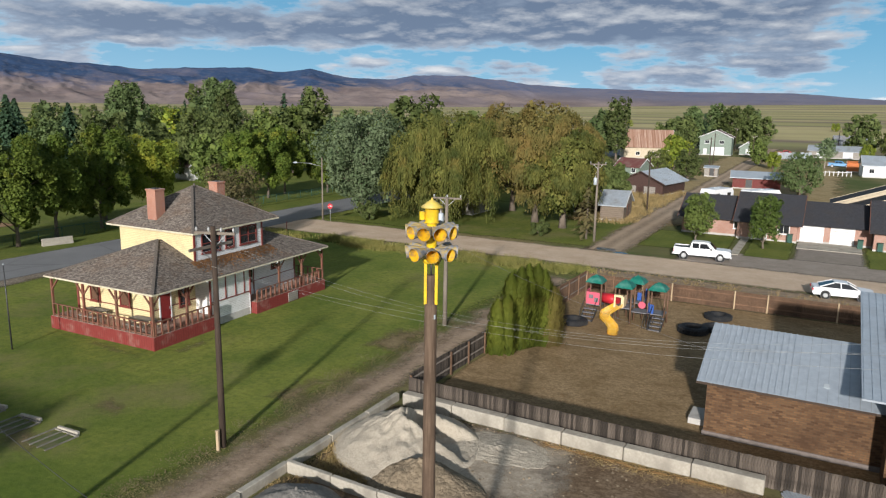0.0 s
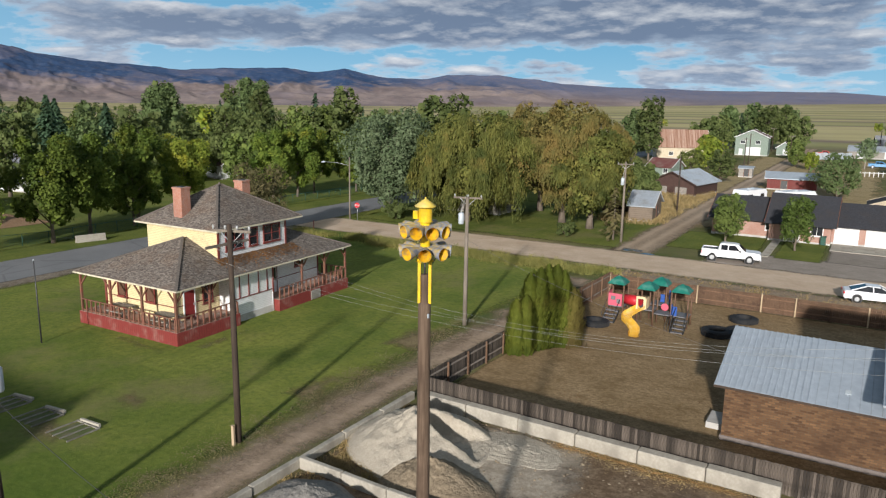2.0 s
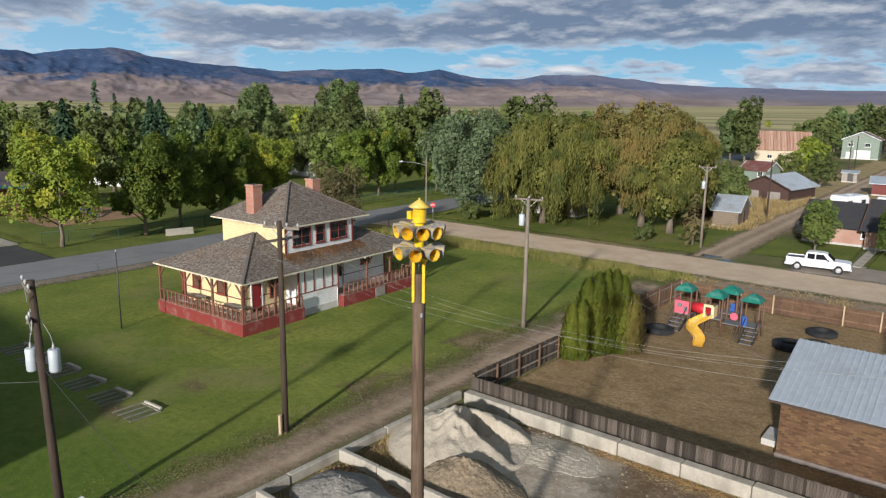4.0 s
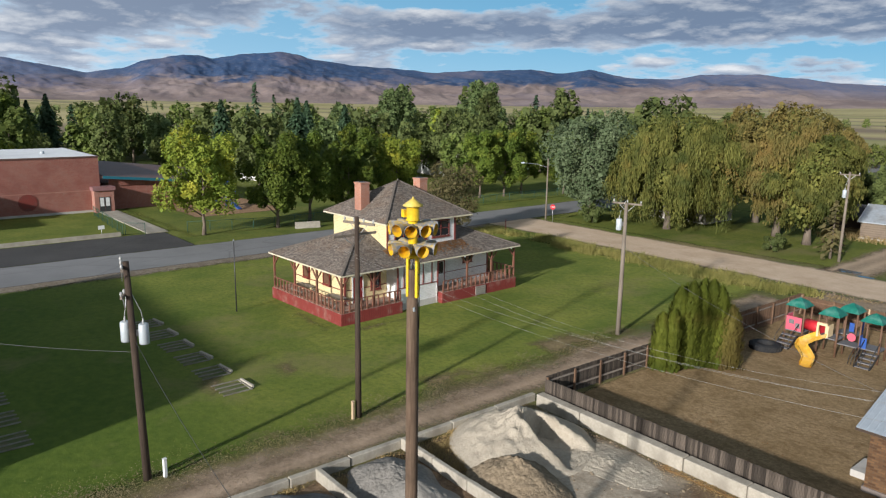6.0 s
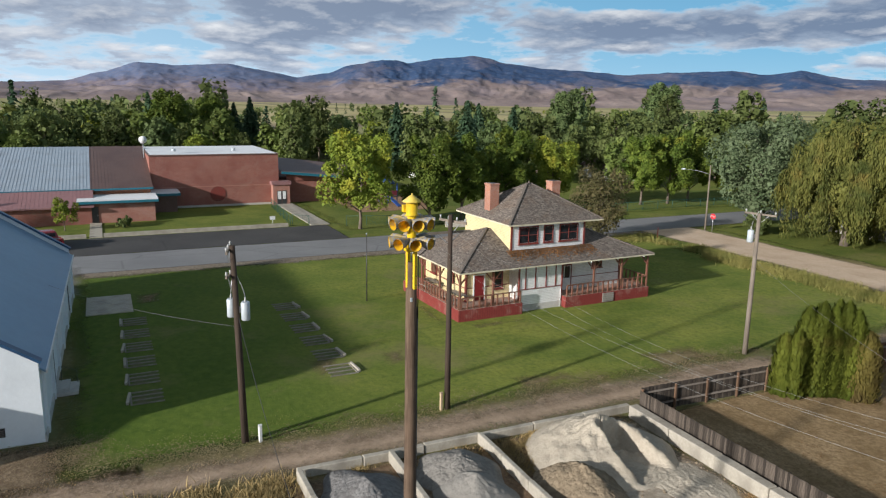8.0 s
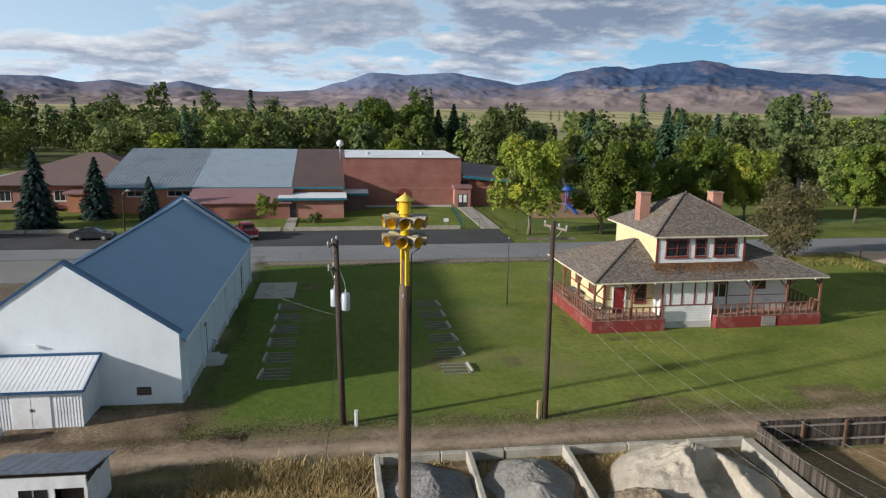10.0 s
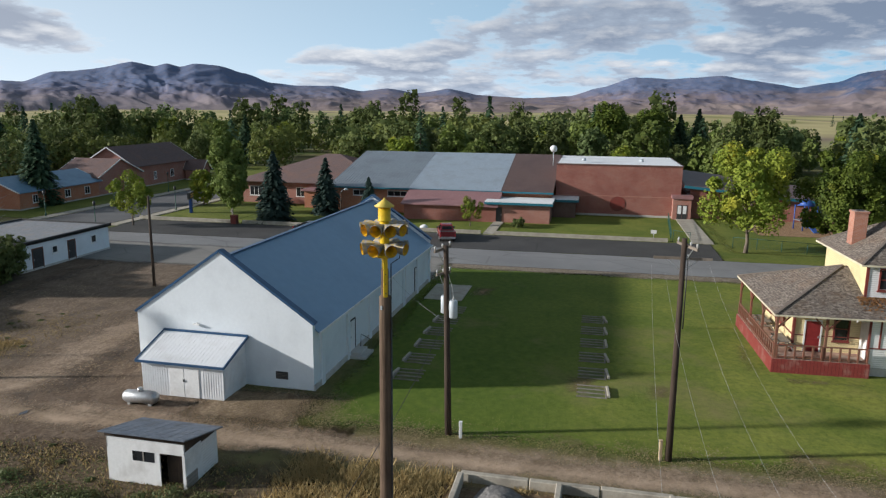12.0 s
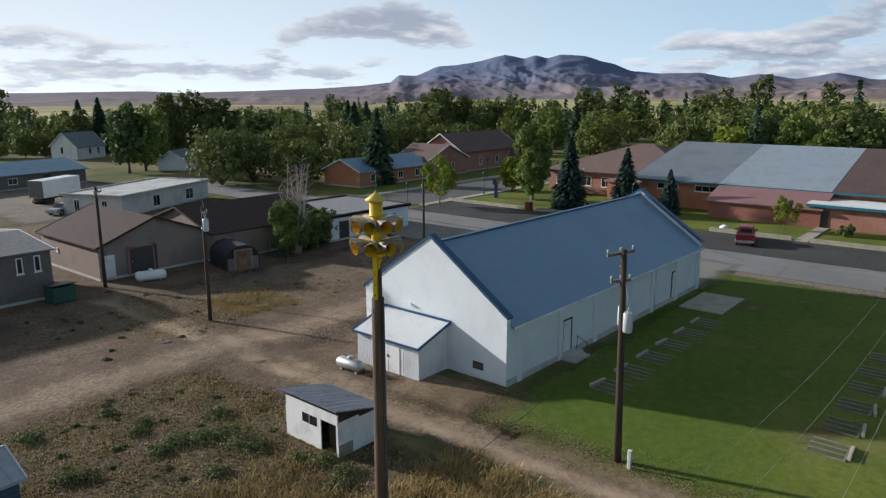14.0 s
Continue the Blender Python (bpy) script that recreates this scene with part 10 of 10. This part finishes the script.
def weed_mounds(label, rows, seed, mat="weed_green"):
    """Low leafy weeds, each a loose mound of small leaves."""
    rng = np.random.default_rng(seed)
    out = []
    for x, y, r in rows:
        n = int(620 * r)
        d = rng.normal(0, 0.42, (n, 2)) * r
        z = np.clip(1 - (d ** 2).sum(axis=1) / (r * r * 1.6), 0, 1) * rng.uniform(0.15, 1.0, n) * min(0.45, 0.42 * r) + 0.03
        c = np.concatenate([np.array([x, y]) + d, z[:, None]], axis=1)
        nrm = np.concatenate([d, np.full((n, 1), 0.7)], axis=1)
        out.append(leaf_quads(rng, c, nrm, 0.11, 0.7, 0.5))
    tagged(quads("green_weeds", np.concatenate(out), M[mat]), label, "weeds", "", "stuff")


weed_mounds("leafy green weeds in the dirt yard", [(-8.1, -10.4, 0.9), (-11.8, -10.3, 0.6), (-12.4, -7.9, 0.6), (-11.8, -7.2, 0.7), (-12.4, -4.7, 0.9), (-13.4, -4.1, 1.0), (-14.4, -3.7, 1.1), (-14.3, -2.2, 1.2), (-14.6, -1.4, 0.9), (-15.4, -5.9, 0.9),
                                                   (-7.6, -5.2, 0.9), (-8.2, -4.8, 0.8), (-12.0, -0.8, 0.7), (-11.4, -4.4, 0.7), (-15.7, 2.0, 0.9), (-15.1, 0.8, 0.6), (-15.5, 3.5, 0.8), (-14.8, 3.9, 0.7)], 5)
wr = random.Random(8)
weed_mounds("small grey-green weeds scattered in the dirt yard", [(wr.uniform(-19, 2), wr.uniform(-12, 4), wr.uniform(0.1, 0.28)) for k in range(80)], 14)
weed_mounds("small green weeds scattered in the dirt lot", [(wr.uniform(-38, -14), wr.uniform(-36, -18), wr.uniform(0.1, 0.3)) for k in range(60)], 16)
blades("dry_weeds", "dry grass along the block walls", 3500, strip(-19.3, 13.8, -18.4, 31.0, 1.4), 0.04, 0.20, M["dry_grass"], 6, 0.015)
blades("dry_weeds", "dry grass in the corner of the yard", 3000, strip(-18.8, 22.8, -16.2, 24.6, 2.2, 0.1), 0.04, 0.20, M["dry_grass"], 7, 0.015)
blades("dry_weeds", "short straw trodden before the hall", 4500, strip(-27.0, -1, -22.0, 4.6, 1.6, 0.4), 0.01, 0.05, M["dry_grass"], 8, 0.035)
blades("dry_weeds", "straw-coloured grass in the dirt lot", 9000, strip(-38, -27, -20, -17.5, 0.5, 0.6), 0.02, 0.10, M["dry_grass"], 9, 0.04)
blades("dry_weeds", "dry grass between the yards", 12000, strip(-33, 99, -24, 145, 0.8, 0.4), 0.2, 0.7, M["dry_grass"], 10, 0.05)
blades("lawn_tufts", "uneven tufts along the lawn's ragged edge", 5000, strip(-26.0, 4, -23.4, 62, 0.9, 0.2), 0.02, 0.06, M["reed_grass"], 11, 0.015)
blades("fence_weeds", "weeds along the foot of the board fence", 3000, strip(-18.4, 32.2, 6, 33.0, 1.2), 0.05, 0.18, M["weed_green"], 12, 0.03)
blades("straw_litter", "orange straw strewn beside the block wall", 5000, strip(-11.0, 29.9, -2.0, 31.0, 2.6, 0.1), 0.015, 0.05, M["dry_grass"], 15, 0.03)


def stones(name, label, n, x0, y0, x1, y1, rmin, rmax, mat, seed):
    rng = np.random.default_rng(seed)
    bm = bmesh.new()
    for k in range(n):
        x, y, r = rng.uniform(x0, x1), rng.uniform(y0, y1), rng.uniform(rmin, rmax)
        q = [bm.verts.new((x + r * math.cos(a) * rng.uniform(0.7, 1.2), y + r * math.sin(a) * rng.uniform(0.7, 1.2), 0.03)) for a in (0.3, 1.6, 2.9, 4.4, 5.5)]
        c = bm.verts.new((x, y, 0.03 + r * rng.uniform(0.5, 0.9)))
        for i in range(5):
            bm.faces.new((q[i], q[(i + 1) % 5], c))
    tagged(part(name, bm, mat), label, "stones", "", "stuff")


stones("gravel_litter", "loose stones scattered on the alley's edges", 700, -24.6, -20, -19.9, 60, 0.02, 0.055, M["gravel_tan"], 1)
stones("gravel_litter", "loose pale stones on the dirt lot", 500, -46, -32, -17, -8, 0.03, 0.08, M["gravel_tan"], 2)
stones("gravel_litter", "crumbled gravel round the heaps", 900, -18.8, 14, -6, 31, 0.03, 0.10, M["gravel_tan"], 3)
stones("gravel_litter", "loose clods along the dirt road", 500, -50, 68.6, 20, 70.2, 0.04, 0.13, M["gravel_tan"], 4)


def camper(x, y, rz, label):
    """A white travel trailer: rounded body, windows, wheels and hitch."""
    t = thing("camper_trailer", label, "trailer", x, y, 0, rz)
    prof = [(-3.2, 0.55), (3.0, 0.55), (3.3, 1.3), (3.2, 2.4), (2.7, 2.9), (-2.9, 2.9), (-3.2, 2.5)]
    bm = bmesh.new()
    a = [bm.verts.new((px, -1.2, pz)) for px, pz in prof]
    c = [bm.verts.new((px, 1.2, pz)) for px, pz in prof]
    bm.faces.new(a)
    bm.faces.new(c[::-1])
    for k in range(len(a)):
        j = (k + 1) % len(a)
        bm.faces.new((a[j], a[k], c[k], c[j]))
    body = part("body", bm, M["car_white"], t)
    for px in (-2.3, 1.2):
        part("window", boxes((px, -1.225, 1.6, px + 1.1, -1.2, 2.2)), M["glass_dark"], body)
    part("stripe", boxes((-3.1, -1.215, 1.15, 3.2, -1.2, 1.3)), M["blue_trim"], body)
    part("roof_vent", boxes((-0.4, -0.3, 2.9, 0.2, 0.3, 3.08)), M["can_metal"], body)
    for px in (-0.45, 0.35):
        for py in (-1.05, 1.05):
            part("wheel", tube(bmesh.new(), [(px, py - 0.1, 0.35), (px, py + 0.1, 0.35)], [0.35, 0.35], 14), M["rubber"], t)
    part("hitch", beam(bmesh.new(), (3.1, 0, 0.55), (4.3, 0, 0.5), 0.1, 0.1), M["dark_steel"], t)
    part("jack", rod((4.2, 0, 0), (4.2, 0, 0.9), 0.04), M["dark_steel"], t)


camper(-16.2, 128.0, 68, "white travel trailer parked behind the brick house")
camper(-9.6, 130.0, 48, "white travel trailer under the fence behind the brick house")

# small things beside the roads
t = thing("marker_post", "short dark red steel post beside the dirt road", "post", -58.9, 68.6, 0)
part("shaft", rod((0, 0, -0.1), (0, 0, 1.25), 0.06, 0.06, 10), M["red_trim"], t)
part("cap", rod((0, 0, 1.25), (0, 0, 1.3), 0.065, 0.03, 10), M["red_trim"], t)


def puddle(x, y, rx, ry, seed, label):
    rng = np.random.default_rng(seed)
    bm = bmesh.new()
    poly(bm, [(rx * math.cos(k * math.pi / 12) * rng.uniform(0.75, 1.15), ry * math.sin(k * math.pi / 12) * rng.uniform(0.75, 1.15), 0) for k in range(24)])
    ob = part("puddle", bm, M["puddle_water"])
    ob.location = (x, y, 0.068)
    tagged(ob, label, "puddle", "", "structure")


puddle(-19.5, 78.4, 0.9, 0.35, 3, "shallow puddle at the lane mouth")
puddle(-21.8, 79.2, 0.7, 0.25, 4, "shallow puddle at the lane mouth")
puddle(-21.4, -10.3, 0.32, 0.16, 5, "shallow puddle in the dirt track")
puddle(-19.6, -18.2, 0.36, 0.2, 6, "shallow puddle in the dirt lot")

# fallen leaves on the depot's lower roof
lr = np.random.default_rng(51)
ly_ = lr.uniform(5.2, 13.5, 1500)
lx_ = np.clip(-2.05 + np.abs(lr.normal(0, 0.62, 1500)), -2.05, -0.15)
lz_ = 3.86 + 0.41 * -lx_ + 0.03
lc = np.stack([lx_, ly_, lz_], axis=1)
q = leaf_quads(lr, lc, np.tile(np.array([0.38, 0.0, 0.92]), (1500, 1)), 0.13, 1.0, 0.2)
ob = quads("roof_leaves", q, M["leaf_litter"])
ob.location, ob.rotation_euler = (-36.75, 29.9, 0), (0, 0, radians(1.5))
tagged(ob, "fallen brown leaves on the lower roof", "leaves", "", "stuff")

# sheet metal left beside the fence
t = thing("roofing_sheet", "pale blue corrugated metal sheets lying by the fence", "metal sheets", 0.6, 30.4, 0.0, 24)
for k in range(3):
    bm = bmesh.new()
    for j in range(12):
        x0, x1 = -0.45 + j * 0.075, -0.45 + (j + 1) * 0.075
        z0, z1 = 0.05 + 0.03 * k + 0.02 * (j % 2), 0.05 + 0.03 * k + 0.02 * ((j + 1) % 2)
        slab(bm, [(x0 + k * 0.12, -1.2 + 0.1 * k, z0), (x1 + k * 0.12, -1.2 + 0.1 * k, z1), (x1 + k * 0.12, 1.2 + 0.1 * k, z1), (x0 + k * 0.12, 1.2 + 0.1 * k, z0)], 0.012)
    part("sheet", bm, M["galvanised"], t)
part("batten", boxes((-0.5, -0.9, 0, 0.7, -0.8, 0.05), (-0.5, 0.9, 0, 0.7, 1.0, 0.05)), M["timber"], t)

# painted stone before the school
bm = bmesh.new()
bmesh.ops.create_icosphere(bm, subdivisions=3, radius=0.55)
for v in bm.verts:
    v.co *= 1 + 0.28 * noise.noise(v.co * 1.4 + Vector((2, 5, 1)))
    v.co.z = max(-0.45, v.co.z * 0.95)
ob = part("painted_boulder", bm, M["white_paint"])
ob.location = (-82.9, -3.2, 0.3)
tagged(ob, "white painted boulder beside the school kerb", "boulder")
